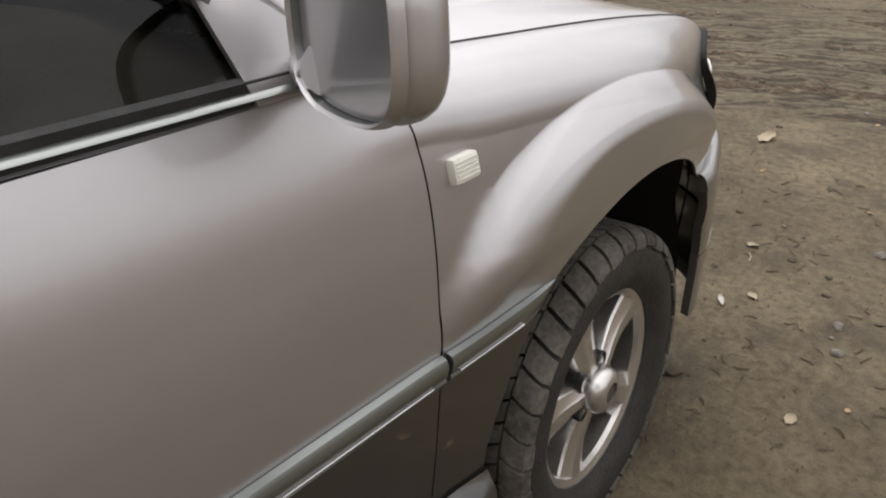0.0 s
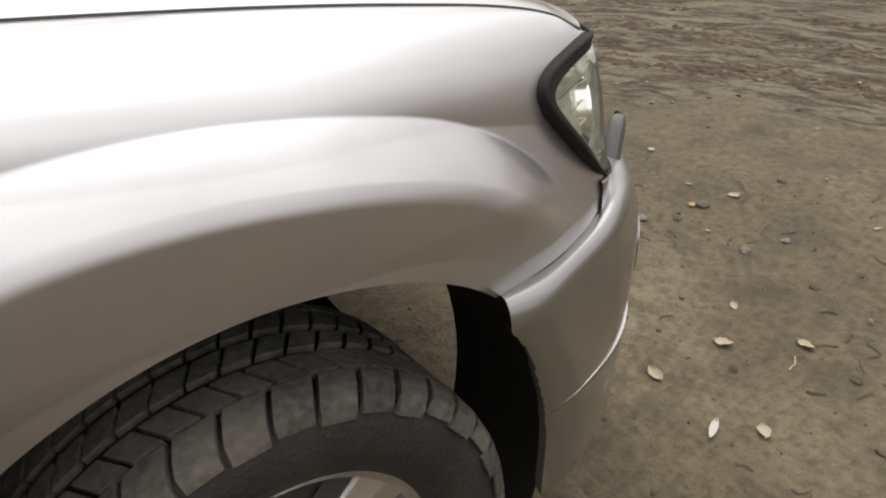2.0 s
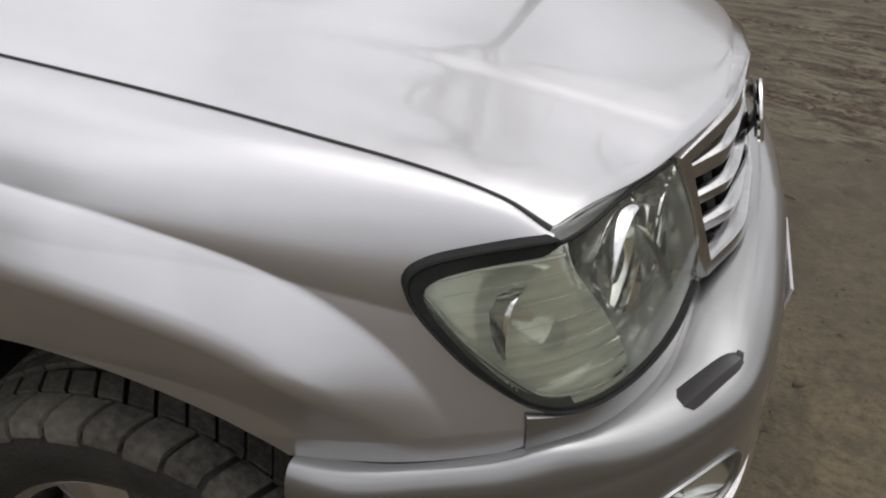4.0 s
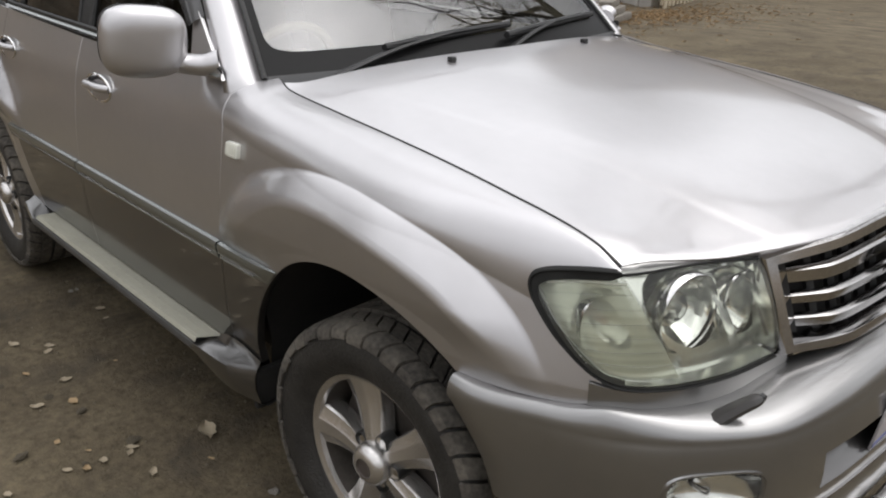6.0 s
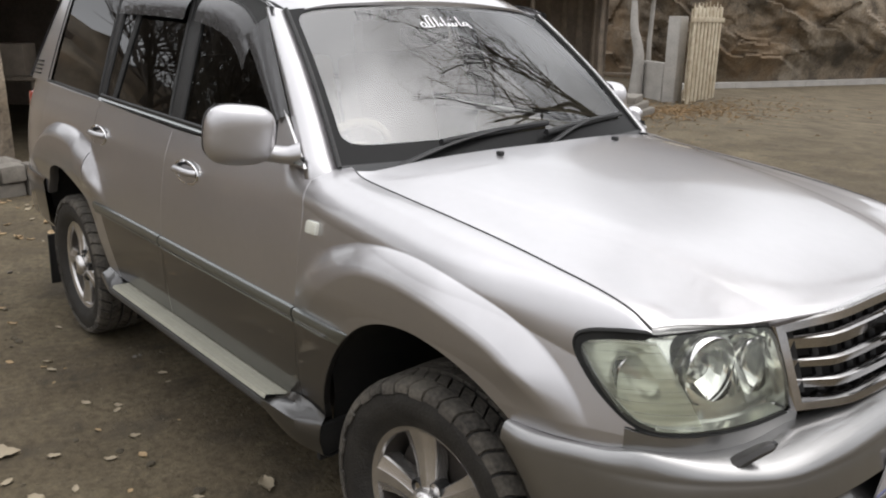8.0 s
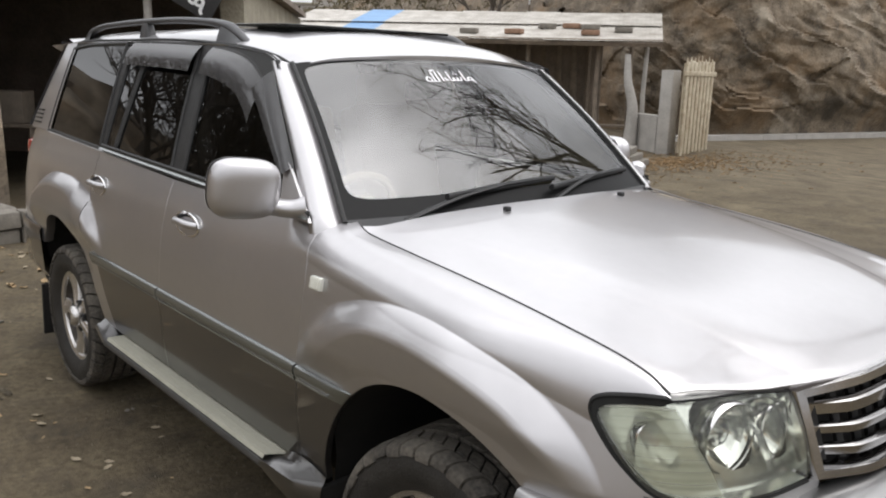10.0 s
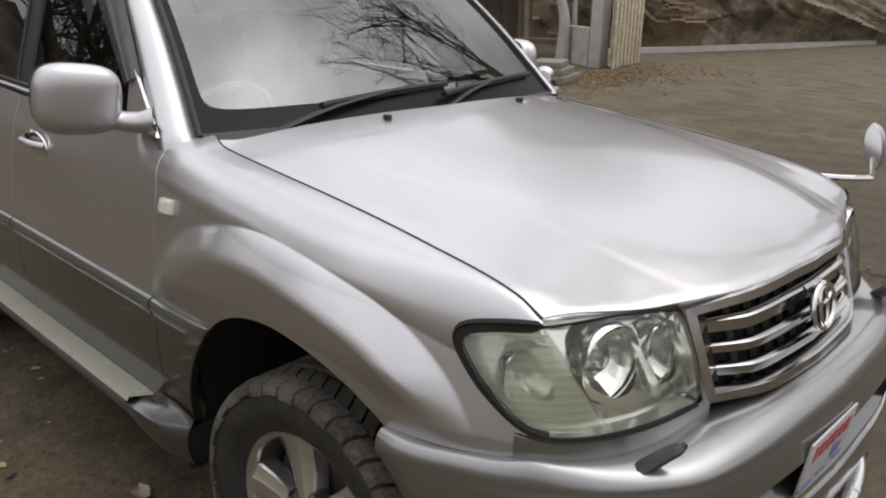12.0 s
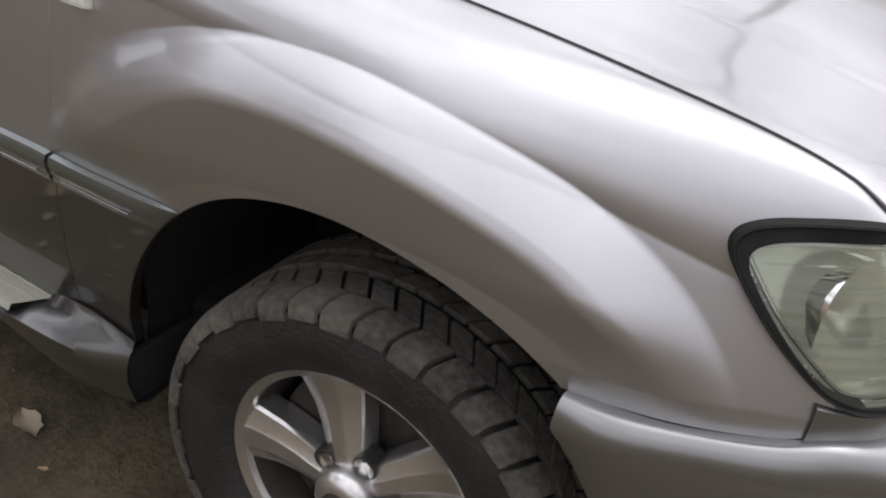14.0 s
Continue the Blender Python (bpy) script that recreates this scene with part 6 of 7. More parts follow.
    fade_.inputs["To Min"].default_value, fade_.inputs["To Max"].default_value = 0.0, 1.0
    l.new(warp.outputs[0], fade_.inputs["Value"])
    base = mixed(op("MULTIPLY", op("MULTIPLY", mr.outputs[0], fade_.outputs[0]), sector.outputs[0]), base, mud)
    l.new(base, b.inputs["Base Color"])
    b.inputs["Roughness"].default_value = 0.88
    b.inputs["Specular IOR Level"].default_value = 0.25
    bump = n.new("ShaderNodeBump")
    bump.inputs["Strength"].default_value, bump.inputs["Distance"].default_value = 0.85, 0.02
    h = n.new("ShaderNodeMath")
    h.operation, h.inputs[1].default_value = "MULTIPLY_ADD", 0.6
    l.new(tex(70, 6, 0.7), h.inputs[0])
    l.new(tex(9, 9, 0.62), h.inputs[2])
    l.new(h.outputs[0], bump.inputs["Height"])
    l.new(bump.outputs["Normal"], b.inputs["Normal"])
    return m


def ground_z(x, y):
    """Lie of the land: bumps near the car, ruts across its nose."""
    x, y = np.asarray(x, float), np.asarray(y, float)
    near = step(60, 15, np.hypot(x, y))
    z = 0.022 * wobble(x * 0.9, y * 0.9, 3, 4) + (0.013 * wobble(x * 4.1, y * 4.1, 9, 4) + 0.004 * wobble(x * 10, y * 10, 13, 3)) * near
    d = np.hypot(x + 0.5, y + 1.2) - 3.85 + 0.4 * wobble(x * 1.2, y * 1.2, 21, 3)
    a = np.arctan2(y + 1.2, x + 0.5) * 5.0
    rut = step(0.0, 0.5, d) * step(4.5, 2.5, d) * near * step(-0.3, 2.1, x)
    z = z + rut * (0.014 * wobble(d * 3.2, a * 0.8, 31, 3) + 0.006 * wobble(d * 9, a * 4.0, 41, 4) + 0.008 * wobble(x * 13, y * 13, 47, 4))
    wheel_spot = np.maximum.reduce([step(0.55, 0.22, np.hypot(x - cx_, y - cy_)) for cx_ in (0.0, -WB) for cy_ in (-0.805, 0.805)])
    return z * (1 - wheel_spot) - 0.020 * wheel_spot


def spread(lo, hi, fine, far, grow=1.13):
    c = list(np.arange(lo, hi, fine))
    s, p = fine, lo
    left = []
    while p > -far:
        s *= grow
        p -= s
        left.append(p)
    s, p = fine, c[-1]
    while p < far:
        s *= grow
        p += s
        c.append(p)
    return np.array(left[::-1] + c)


gx_, gy_ = np.meshgrid(spread(-5.0, 6.2, 0.034, 3000), spread(-2.6, 5.5, 0.034, 3000))
EARTH = earth_material()
structure("ground", Geo().grid(np.stack([gx_, gy_, ground_z(gx_, gy_)], -1)), EARTH, "brown packed earth with wheel ruts and litter", "ground", angle=180)

# ---- litter ----
LEAF = mat("dry_leaf", (0.34, 0.24, 0.13), 0.8, 0, 0.3, 30)
LEAF_PALE = mat("pale_scrap", (0.34, 0.285, 0.20), 0.8, 0, 0.15, 30)
STONE = mat("grey_stone", (0.20, 0.182, 0.155), 0.85, 0, 0.25, 12, 0.5, 60)
CLOD = mat("earth_clod", (0.13, 0.108, 0.075), 0.95, 0, 0.3, 15, 0.6, 70)
rnd = random.Random(11)


def leaf_mesh(seed, material):
    """A curled leaf with a lobed edge."""
    r = random.Random(seed)
    n_, rows = 9, []
    for k in range(n_):
        t = k / (n_ - 1)
        w_ = 0.34 * math.sin(math.pi * min(1, t * 0.96 + 0.02)) ** 0.8 * (0.75 + 0.35 * r.random())
        rows.append([(t - 0.5, w_ * f, 0.10 * f * f * r.uniform(0.4, 1.6) + 0.10 * (t - 0.5) ** 2 * 4 * r.random() + 0.02) for f in (-1, -0.5, 0, 0.5, 1)])
    return Geo().grid(np.array(rows)).mesh("fallen_leaf", material)


def stone_mesh(seed, material, name):
    r = random.Random(seed)
    bm = bmesh.new()
    bmesh.ops.create_icosphere(bm, subdivisions=2, radius=0.5)
    off = Vector((r.uniform(0, 50), r.uniform(0, 50), r.uniform(0, 50)))
    for q in bm.verts:
        q.co *= 0.8 + 0.5 * noise.noise(q.co * 1.7 + off) + 0.18 * noise.noise(q.co * 5 + off)
        q.co.z *= 0.62
    me = bpy.data.meshes.new(name)
    bm.to_mesh(me)
    bm.free()
    me.materials.append(material)
    me.shade_smooth()
    me.set_sharp_from_angle(angle=radians(35))
    return me


leaves = [leaf_mesh(k, LEAF if k % 3 else LEAF_PALE) for k in range(6)]
stones = [stone_mesh(k, STONE, "stone") for k in range(4)]
clods = [stone_mesh(20 + k, CLOD, "clod") for k in range(4)]


def litter(name, me, x, y, size, label, category, group, flat=1.0):
    ob = tagged(new(name, me), label, category, group)
    ob.location = (x, y, float(ground_z(x, y)) + (0.004 if name == "fallen_leaf" else size * 0.10))
    ob.rotation_euler = (rnd.uniform(-0.2, 0.2), rnd.uniform(-0.2, 0.2), rnd.uniform(0, 6.28))
    ob.scale = (size, size * rnd.uniform(0.7, 1.1), size * flat)


under = lambda x, y: -3.9 < x < 0.75 and abs(y) < 0.75
# pale leaves, torn scraps and stones that lie in front of the car and beside it
for x, y, s in ((2.75, -0.205, 0.13), (1.21, -0.78, 0.05), (1.406, -0.495, 0.06), (1.58, -0.385, 0.035), (1.468, -1.366, 0.07), (2.112, -1.306, 0.04), (1.21, -1.29, 0.045), (1.098, -1.314, 0.04), (1.957, -1.205, 0.06), (1.45, -1.43, 0.04), (0.646, -1.125, 0.045),
                (1.389, 0.314, 0.075), (1.705, 0.802, 0.05), (1.676, 1.407, 0.04), (1.579, -0.625, 0.06), (1.156, -0.487, 0.06), (2.159, 0.10, 0.05), (2.228, 0.589, 0.04), (0.733, 1.989, 0.08), (0.848, 1.495, 0.085)):
    litter("fallen_leaf", leaves[3 if rnd.random() < 0.6 else 0], x, y, s, "pale dry leaf on the packed earth", "leaf", "fallen leaves")
for x, y, s in ((-0.87, -0.90, 0.10), (-0.96, -1.125, 0.045), (-1.546, -1.134, 0.05), (-1.859, -1.09, 0.04), (-0.787, -1.129, 0.05), (-2.521, -1.199, 0.05), (-2.075, -0.80, 0.05), (-3.01, -1.01, 0.05)):
    litter("fallen_leaf", leaves[3], x, y, s, "pale torn leaf on the packed earth", "leaf", "fallen leaves")
strip_ob = tagged(new("paper_scrap", leaf_mesh(77, mat("soiled_paper", (0.42, 0.40, 0.36), 0.8, 0, 0.2, 20))), "torn white strip of paper on the earth", "paper")
strip_ob.location, strip_ob.rotation_euler, strip_ob.scale = (1.124, -0.705, float(ground_z(1.124, -0.705)) + 0.004), (0.1, 0.1, 0.5), (0.085, 0.03, 0.03)
for x, y, s in ((1.039, -1.122, 0.055), (1.823, -1.025, 0.06), (1.565, -1.362, 0.065), (-0.462, -0.89, 0.04)):
    litter("stone", stones[1], x, y, s, "small grey stone in the earth", "stone", "loose stones")
litter("clod", clods[0], 0.66, -0.735, 0.13, "dark clod of earth beside the wheel", "clod", "clods of earth")
# matted dry roots trodden into the earth
roots = Geo()
rr2 = random.Random(8)
for cx2, cy2, n2, r2 in ((0.95, -1.42, 26, 0.13), (0.82, -1.53, 22, 0.12), (1.30, -1.15, 14, 0.14), (0.80, -1.0, 14, 0.16), (1.62, -0.75, 14, 0.16), (1.05, -0.35, 10, 0.14), (1.75, 0.1, 12, 0.2), (2.2, -0.6, 12, 0.2)):
    for k in range(n2):
        px, py, a = cx2 + rr2.gauss(0, r2), cy2 + rr2.gauss(0, r2), rr2.uniform(0, 6.28)
        pts = []
        for j in range(4):
            pts.append((px, py, float(ground_z(px, py)) + 0.002 + 0.004 * rr2.random()))
            a += rr2.uniform(-0.8, 0.8)
            px, py = px + math.cos(a) * 0.016, py + math.sin(a) * 0.016
        roots.tube(np.array(pts), rr2.uniform(0.0010, 0.0028), 4)
tagged(part("dry_roots", roots, mat("root_brown", (0.10, 0.066, 0.042), 0.9, 0, 0.4, 30, dark=(0.035, 0.025, 0.018)), None, "matted dry roots and straw trodden into the earth"), category="roots", kind="stuff")
# brown stalks and leaf crumbs trodden into streaks along the wheel tracks
MAT_BROWN = mat("trodden_litter", (0.085, 0.056, 0.036), 0.9, 0, 0.5, 25, dark=(0.030, 0.020, 0.013))
trodden = Geo()
rt = np.random.RandomState(21)
for k in range(230):
    r0, a0 = 4.25 + 3.4 * rt.random_sample() ** 1.5, rt.uniform(-0.35, 1.45)
    r0 = 0.45 * r0 + 0.55 * (4.45 + 0.62 * round((r0 - 4.45) / 0.62))
    long_, wide = rt.uniform(0.08, 0.40), rt.uniform(0.012, 0.05)
    for j in range(int(60 * long_) + 8):
        r1, a1 = r0 + rt.normal() * wide, a0 + rt.normal() * long_ / r0
        px, py = -0.5 + r1 * math.cos(a1), -1.2 + r1 * math.sin(a1)
        w_, u_ = rt.uniform(0.012, 0.048), a1 + math.pi / 2 + rt.normal() * 0.5
        h_ = rt.uniform(0.3, 1.0)
        pz, o = float(ground_z(px, py)), len(trodden.v)
        for du, dv, dz in ((-1, 0, 0.0), (0, -0.28, 0.0), (1, 0, 0.0), (0, 0.28, 0.0), (0.1, 0, 0.30 * h_)):
            trodden.v.append((px + w_ * (du * math.cos(u_) - dv * math.sin(u_)), py + w_ * (du * math.sin(u_) + dv * math.cos(u_)), pz + w_ * dz + 0.001))
        trodden.f += [(o, o + 1, o + 4), (o + 1, o + 2, o + 4), (o + 2, o + 3, o + 4), (o + 3, o, o + 4)]
tagged(part("trodden_litter", trodden, MAT_BROWN, None, "brown stalks and leaf crumbs trodden into the wheel tracks", False), category="litter", kind="stuff")
for k in range(150):
    x, y = rnd.uniform(-5, 6), rnd.uniform(-2.4, 5)
    if not under(x, y):
        litter("fallen_leaf", rnd.choice(leaves), x, y, rnd.uniform(0.015, 0.04), "curled dry leaf on the packed earth", "leaf", "fallen leaves")
for k in range(110):
    x, y = rnd.uniform(-5, 5), rnd.uniform(-2.4, 4)
    if not under(x, y):
        litter("stone", rnd.choice(stones), x, y, rnd.uniform(0.02, 0.05), "small grey stone in the earth", "stone", "loose stones")
        litter("clod", rnd.choice(clods), x + rnd.uniform(-1, 1), y + 0.3, rnd.uniform(0.02, 0.055), "crumbly clod of earth", "clod", "clods of earth")

# flat damp lumps of churned mud
WETCLOD = mat("damp_clod", (0.088, 0.072, 0.047), 0.9, 0, 0.3, 15, 0.6, 50)
wet_clods = [stone_mesh(40 + k, WETCLOD, "clod") for k in range(4)]
for k in range(70):
    x, y = rnd.uniform(0.4, 3.6), rnd.uniform(-2.2, 2.2)
    litter("clod", rnd.choice(wet_clods), x, y, rnd.uniform(0.015, 0.045), "flat damp lump of churned mud", "clod", "clods of earth", 0.4)
# twigs and torn stalks
TWIG = mat("dry_twig", (0.09, 0.07, 0.05), 0.9, 0, 0.3, 20)
for k in range(70):
    x, y = rnd.uniform(0.3, 4.2), rnd.uniform(-2.2, 3.0)
    pts, a = [], rnd.uniform(0, 6.28)
    q = Vector((0, 0, 0.004))
    for j in range(4):
        pts.append(tuple(q))
        a += rnd.uniform(-0.7, 0.7)
        q = q + Vector((math.cos(a), math.sin(a), rnd.uniform(-0.06, 0.1))) * rnd.uniform(0.012, 0.035)
    tw = part("twig", Geo().tube(np.array(pts), rnd.uniform(0.0012, 0.0028), 5), TWIG if k % 4 else LEAF_PALE, None, "short dry twig on the packed earth")
    tagged(tw, "short dry twig on the packed earth", "twig", "twigs").location = (x, y, float(ground_z(x, y)) + 0.002)
# denser litter along the car's near side
for k in range(130):
    x, y = rnd.uniform(-6.5, 0.2), -1.15 - 1.6 * rnd.random() ** 1.4
    litter("fallen_leaf", rnd.choice(leaves), x, y, rnd.uniform(0.02, 0.055), "curled dry leaf on the packed earth", "leaf", "fallen leaves")

# torn leaves and scraps blown together behind the rear wheel
for k in range(90):
    x, y = -4.5 - 2.0 * rnd.random(), rnd.uniform(-1.9, 0.3)
    litter("fallen_leaf", rnd.choice(leaves), x, y, rnd.uniform(0.04, 0.11), "torn pale dry leaf behind the rear wheel", "leaf", "fallen leaves")
for x, y, s in ((-1.71, -1.59, 0.13), (-1.29, -1.575, 0.07), (-2.04, -1.557, 0.06), (-1.82, -1.108, 0.04), (-2.42, -1.21, 0.05), (-0.94, -1.14, 0.04)):
    litter("fallen_leaf", leaves[3], x, y, s, "pale torn leaf on the packed earth", "leaf", "fallen leaves")
for k in range(60):
    x, y = rnd.uniform(-4.8, -0.3), -1.1 - 1.4 * rnd.random()
    litter("clod", rnd.choice(wet_clods), x, y, rnd.uniform(0.02, 0.07), "flat damp lump of earth", "clod", "clods of earth", 0.4)

# crumbs too small to count
crumb = Geo()
rs_ = np.random.RandomState(5)
cx_a, cy_a = rs_.uniform(-4.5, 5, 14000), rs_.uniform(-2.4, 4, 14000)
cz_a = ground_z(cx_a, cy_a)
for x, y, z in zip(cx_a, cy_a, cz_a):
    s = 0.002 + 0.007 * rs_.random_sample() ** 3
    a, o = rs_.uniform(0, 6.28), len(crumb.v)
    for dx, dy, dz in ((1, 0, 0), (-0.5, 0.8, 0), (-0.5, -0.8, 0), (0, 0, 0.9)):
        crumb.v.append((x + s * (dx * math.cos(a) - dy * math.sin(a)), y + s * (dx * math.sin(a) + dy * math.cos(a)), z + s * dz))
    crumb.f += [(o, o + 1, o + 3), (o + 1, o + 2, o + 3), (o + 2, o, o + 3)]
tagged(part("earth_crumbs", crumb, CLOD, None, "fine crumbs of earth and grit", False), category="gravel", kind="stuff")


# ---- beyond the car ----

def rock_material():
    """Grey-brown stone with ochre and rusty patches and dark cracks."""
    m = mat("layered_rock", (0.25, 0.20, 0.142), 0.9, 0, 0.3, 2.0, 1.0, 9.0, dark=(0.060, 0.047, 0.034))
    n, l = m.node_tree.nodes, m.node_tree.links
    b = n["Principled BSDF"]
    grey = b.inputs["Base Color"].links[0].from_socket
    co = n.new("ShaderNodeTexCoord")
    for scale, lo, hi, color in ((0.45, 0.52, 0.66, (0.25, 0.165, 0.090)), (0.8, 0.55, 0.66, (0.36, 0.31, 0.24)), (0.6, 0.54, 0.66, (0.045, 0.038, 0.028))):
        t, r, x = n.new("ShaderNodeTexNoise"), n.new("ShaderNodeMapRange"), n.new("ShaderNodeMixRGB")
        t.noise_dimensions = "4D"
        t.inputs["W"].default_value = scale * 31
        t.inputs["Scale"].default_value, t.inputs["Detail"].default_value, t.inputs["Roughness"].default_value = scale, 9.0, 0.62
        r.inputs["From Min"].default_value, r.inputs["From Max"].default_value, r.inputs["To Max"].default_value = lo, hi, 0.8
        x.inputs[2].default_value = (*color, 1)
        l.new(co.outputs["Object"], t.inputs["Vector"])
        l.new(t.outputs["Fac"], r.inputs["Value"])
        l.new(r.outputs["Result"], x.inputs[0])
        l.new(grey, x.inputs[1])
        grey = x.outputs["Color"]
    crack, cr, cx_n = n.new("ShaderNodeTexVoronoi"), n.new("ShaderNodeMapRange"), n.new("ShaderNodeMixRGB")
    crack.feature = "DISTANCE_TO_EDGE"
    mp = n.new("ShaderNodeMapping")
    mp.inputs["Rotation"].default_value, mp.inputs["Scale"].default_value = (0.6, 0.5, 0.3), (0.5, 0.5, 1.3)
    wn_ = n.new("ShaderNodeTexNoise")
    wn_.inputs["Scale"].default_value, wn_.inputs["Detail"].default_value = 1.5, 5.0
    add = n.new("ShaderNodeMixRGB")
    add.blend_type, add.inputs[0].default_value = "ADD", 0.6
    l.new(co.outputs["Object"], add.inputs[1])
    l.new(wn_.outputs["Color"], add.inputs[2])
    l.new(co.outputs["Object"], wn_.inputs["Vector"])
    l.new(add.outputs["Color"], mp.inputs["Vector"])
    l.new(mp.outputs["Vector"], crack.inputs["Vector"])
    cr.inputs["From Min"].default_value, cr.inputs["From Max"].default_value, cr.inputs["To Min"].default_value = 0.0, 0.025, 0.55
    l.new(crack.outputs["Distance"], cr.inputs["Value"])
    cx_n.blend_type, cx_n.inputs[0].default_value = "MULTIPLY", 1.0
    l.new(grey, cx_n.inputs[1])
    l.new(cr.outputs["Result"], cx_n.inputs[2])
    l.new(cx_n.outputs["Color"], b.inputs["Base Color"])
    return m


ROCK = rock_material()
CONCRETE = mat("grey_concrete", (0.42, 0.40, 0.37), 0.9, 0, 0.2, 3, 0.3, 40)
TIN = mat("pale_tin", (0.46, 0.44, 0.40), 0.55, 0.2, 0.25, 2.5, 0.2, 30, dark=(0.26, 0.23, 0.19))
CREAM = mat("cream_gate_paint", (0.60, 0.55, 0.43), 0.6, 0, 0.15, 6, 0.2, 40, dark=(0.33, 0.25, 0.16))
WOOD = mat("weathered_wood", (0.22, 0.18, 0.14), 0.9, 0, 0.3, 5, 0.5, 30)
DARKWALL = mat("brown_wall", (0.24, 0.20, 0.165), 0.95, 0, 0.3, 2, 0.3, 20)
BARK = mat("bare_bark", (0.13, 0.11, 0.09), 0.95, 0, 0.3, 8, 0.5, 40)
BLUE = mat("blue_sheet", (0.16, 0.30, 0.50), 0.6, 0, 0.15, 4)
WALLSTONE = mat("pale_rubble_wall", (0.36, 0.33, 0.26), 0.95, 0, 0.3, 3, 0.6, 25)
SHRUB = mat("dry_shrub", (0.105, 0.088, 0.048), 0.95, 0, 0.4, 3)

# rock face and hillside, laid out round the yard
OX, OY = 1.4, -2.0
face_r = ease([10, 24, 31, 36, 40, 44, 48, 52, 56, 60, 66, 72, 90, 120, 160], [80, 75, 70, 56, 44, 34, 28.5, 26.0, 24.0, 23.6, 26.2, 30.5, 36, 38, 60])
face_h = ease([10, 24, 30, 31, 36, 40, 46, 52, 60, 72, 100, 130, 160], [1.0, 3.0, 6.4, 7.2, 8.6, 10.5, 11.5, 11.0, 10.0, 9.5, 7, 4, 2])
face_w = ease([10, 31, 40, 48, 54, 60, 90, 160], [30, 28, 22, 12, 5.0, 4.5, 6, 20])
ph = np.concatenate([np.linspace(10, 46, 60), np.linspace(46.2, 80, 240), np.linspace(80.5, 160, 60)])
kk = np.linspace(0, 1, 240)
PH, KK = np.meshgrid(ph, kk)
h_ = face_h(PH) * KK ** 0.85
arc = PH * 0.36
# beds that dip towards the road, broken across by joints
bed, run = h_ * 0.80 + arc * 0.60, arc * 0.80 - h_ * 0.60
bed = bed + 0.9 * wobble(arc * 0.45, h_ * 0.45, 55, 4)
lay = wobble(bed * 0.5, run * 0.12, 51, 4)


def slabs(thick, length, seed):
    """Tilted slabs: each bed leans out to a sharp lip, and joints break it into blocks of uneven depth."""
    lv = bed / thick + 0.12 * wobble(run * 0.8, bed * 0.8, seed, 3)
    bi = np.floor(lv).astype(np.int64)
    jt = run / length + 0.6 * lattice(bi, bi * 3 + 1, seed) + 0.15 * wobble(bed * 1.3, run * 1.3, seed + 5, 3)
    ji = np.floor(jt).astype(np.int64)
    return 0.55 * (lv - bi) ** 1.3 + 0.55 * lattice(bi, ji, seed + 2)


blk = wobble(run * 0.35, bed * 0.5, 61, 6)
disp = (0.35 * lay + 1.55 * slabs(2.3, 3.0, 11) + 0.34 * slabs(0.95, 1.4, 23) + 0.10 * slabs(0.40, 0.7, 37) + 0.70 * blk + 0.10 * wobble(run * 3.3, bed * 5.7, 71, 4)) * step(0.0, 0.08, KK) * step(40, 52, PH) + 1.2 * blk * step(52, 40, PH)
rad = face_r(PH) + face_w(PH) * KK - disp
tp = np.radians(PH)
rock = np.stack([OX - rad * np.cos(tp), OY + rad * np.sin(tp), h_ - 0.05 + 0.15 * lay * KK], -1)
back = rock[-1] + np.stack([-12 * np.cos(np.radians(ph)), 12 * np.sin(np.radians(ph)), 0 * ph + 0.5], 1)
structure("rock_face", Geo().grid(np.concatenate([rock, back[None]])), ROCK, "brown layered rock face above the road", "cliff", angle=30)
# unseen bank behind the viewpoint, added to darken the horizon the car reflects
bp = np.radians(np.linspace(158, 372, 120))
bk = np.linspace(0, 1, 24)
BP, BK = np.meshgrid(bp, bk)
br = 15 - 5 * step(3.6, 4.3, BP) + 3 * wobble(BP * 3, BP * 0, 81, 3) + 6 * BK + 1.2 * wobble(BP * 9, BK * 4, 83, 4)
bz = (3.9 + 1.0 * wobble(BP * 2.5, BP * 0 + 3, 85, 3)) * BK ** 0.8 + 0.4 * wobble(BP * 14, BK * 8, 87, 3) * BK - 0.05
# lower or higher by sector to tune what doors and windows reflect
bz = bz * (1 - 0.62 * step(3.2, 3.7, BP) * step(4.8, 4.5, BP) + 0.10 * step(4.9, 5.5, BP))
structure("reflection_bank", Geo().grid(np.stack([OX - br * np.cos(BP), OY + br * np.sin(BP), bz], -1)), ROCK, "unseen brown bank added to shape the car's reflections", "bank", angle=180)
# dry scrub on the hillside
scrub = Geo()
for k in range(2200):
    p_ = rs_.uniform(31, 52)
    q_k = rs_.uniform(0.1, 1.0)
    r_ = float(face_r(p_) + face_w(p_) * q_k) - 0.2
    zc_ = float(face_h(p_)) * q_k ** 0.85
    c = np.array((OX - r_ * math.cos(math.radians(p_)), OY + r_ * math.sin(math.radians(p_)), zc_))
    s = rs_.uniform(0.10, 0.34) * (r_ / 35)
    for j in range(9):
        d = rs_.normal(size=3) * s * 0.6
        d[2] = abs(d[2])
        e1, e2 = rs_.normal(size=3) * s * 0.28, rs_.normal(size=3) * s * 0.28
        o = len(scrub.v)
        scrub.v += [tuple(c + d), tuple(c + d + e1), tuple(c + d + e2)]
        scrub.f.append((o, o + 1, o + 2))
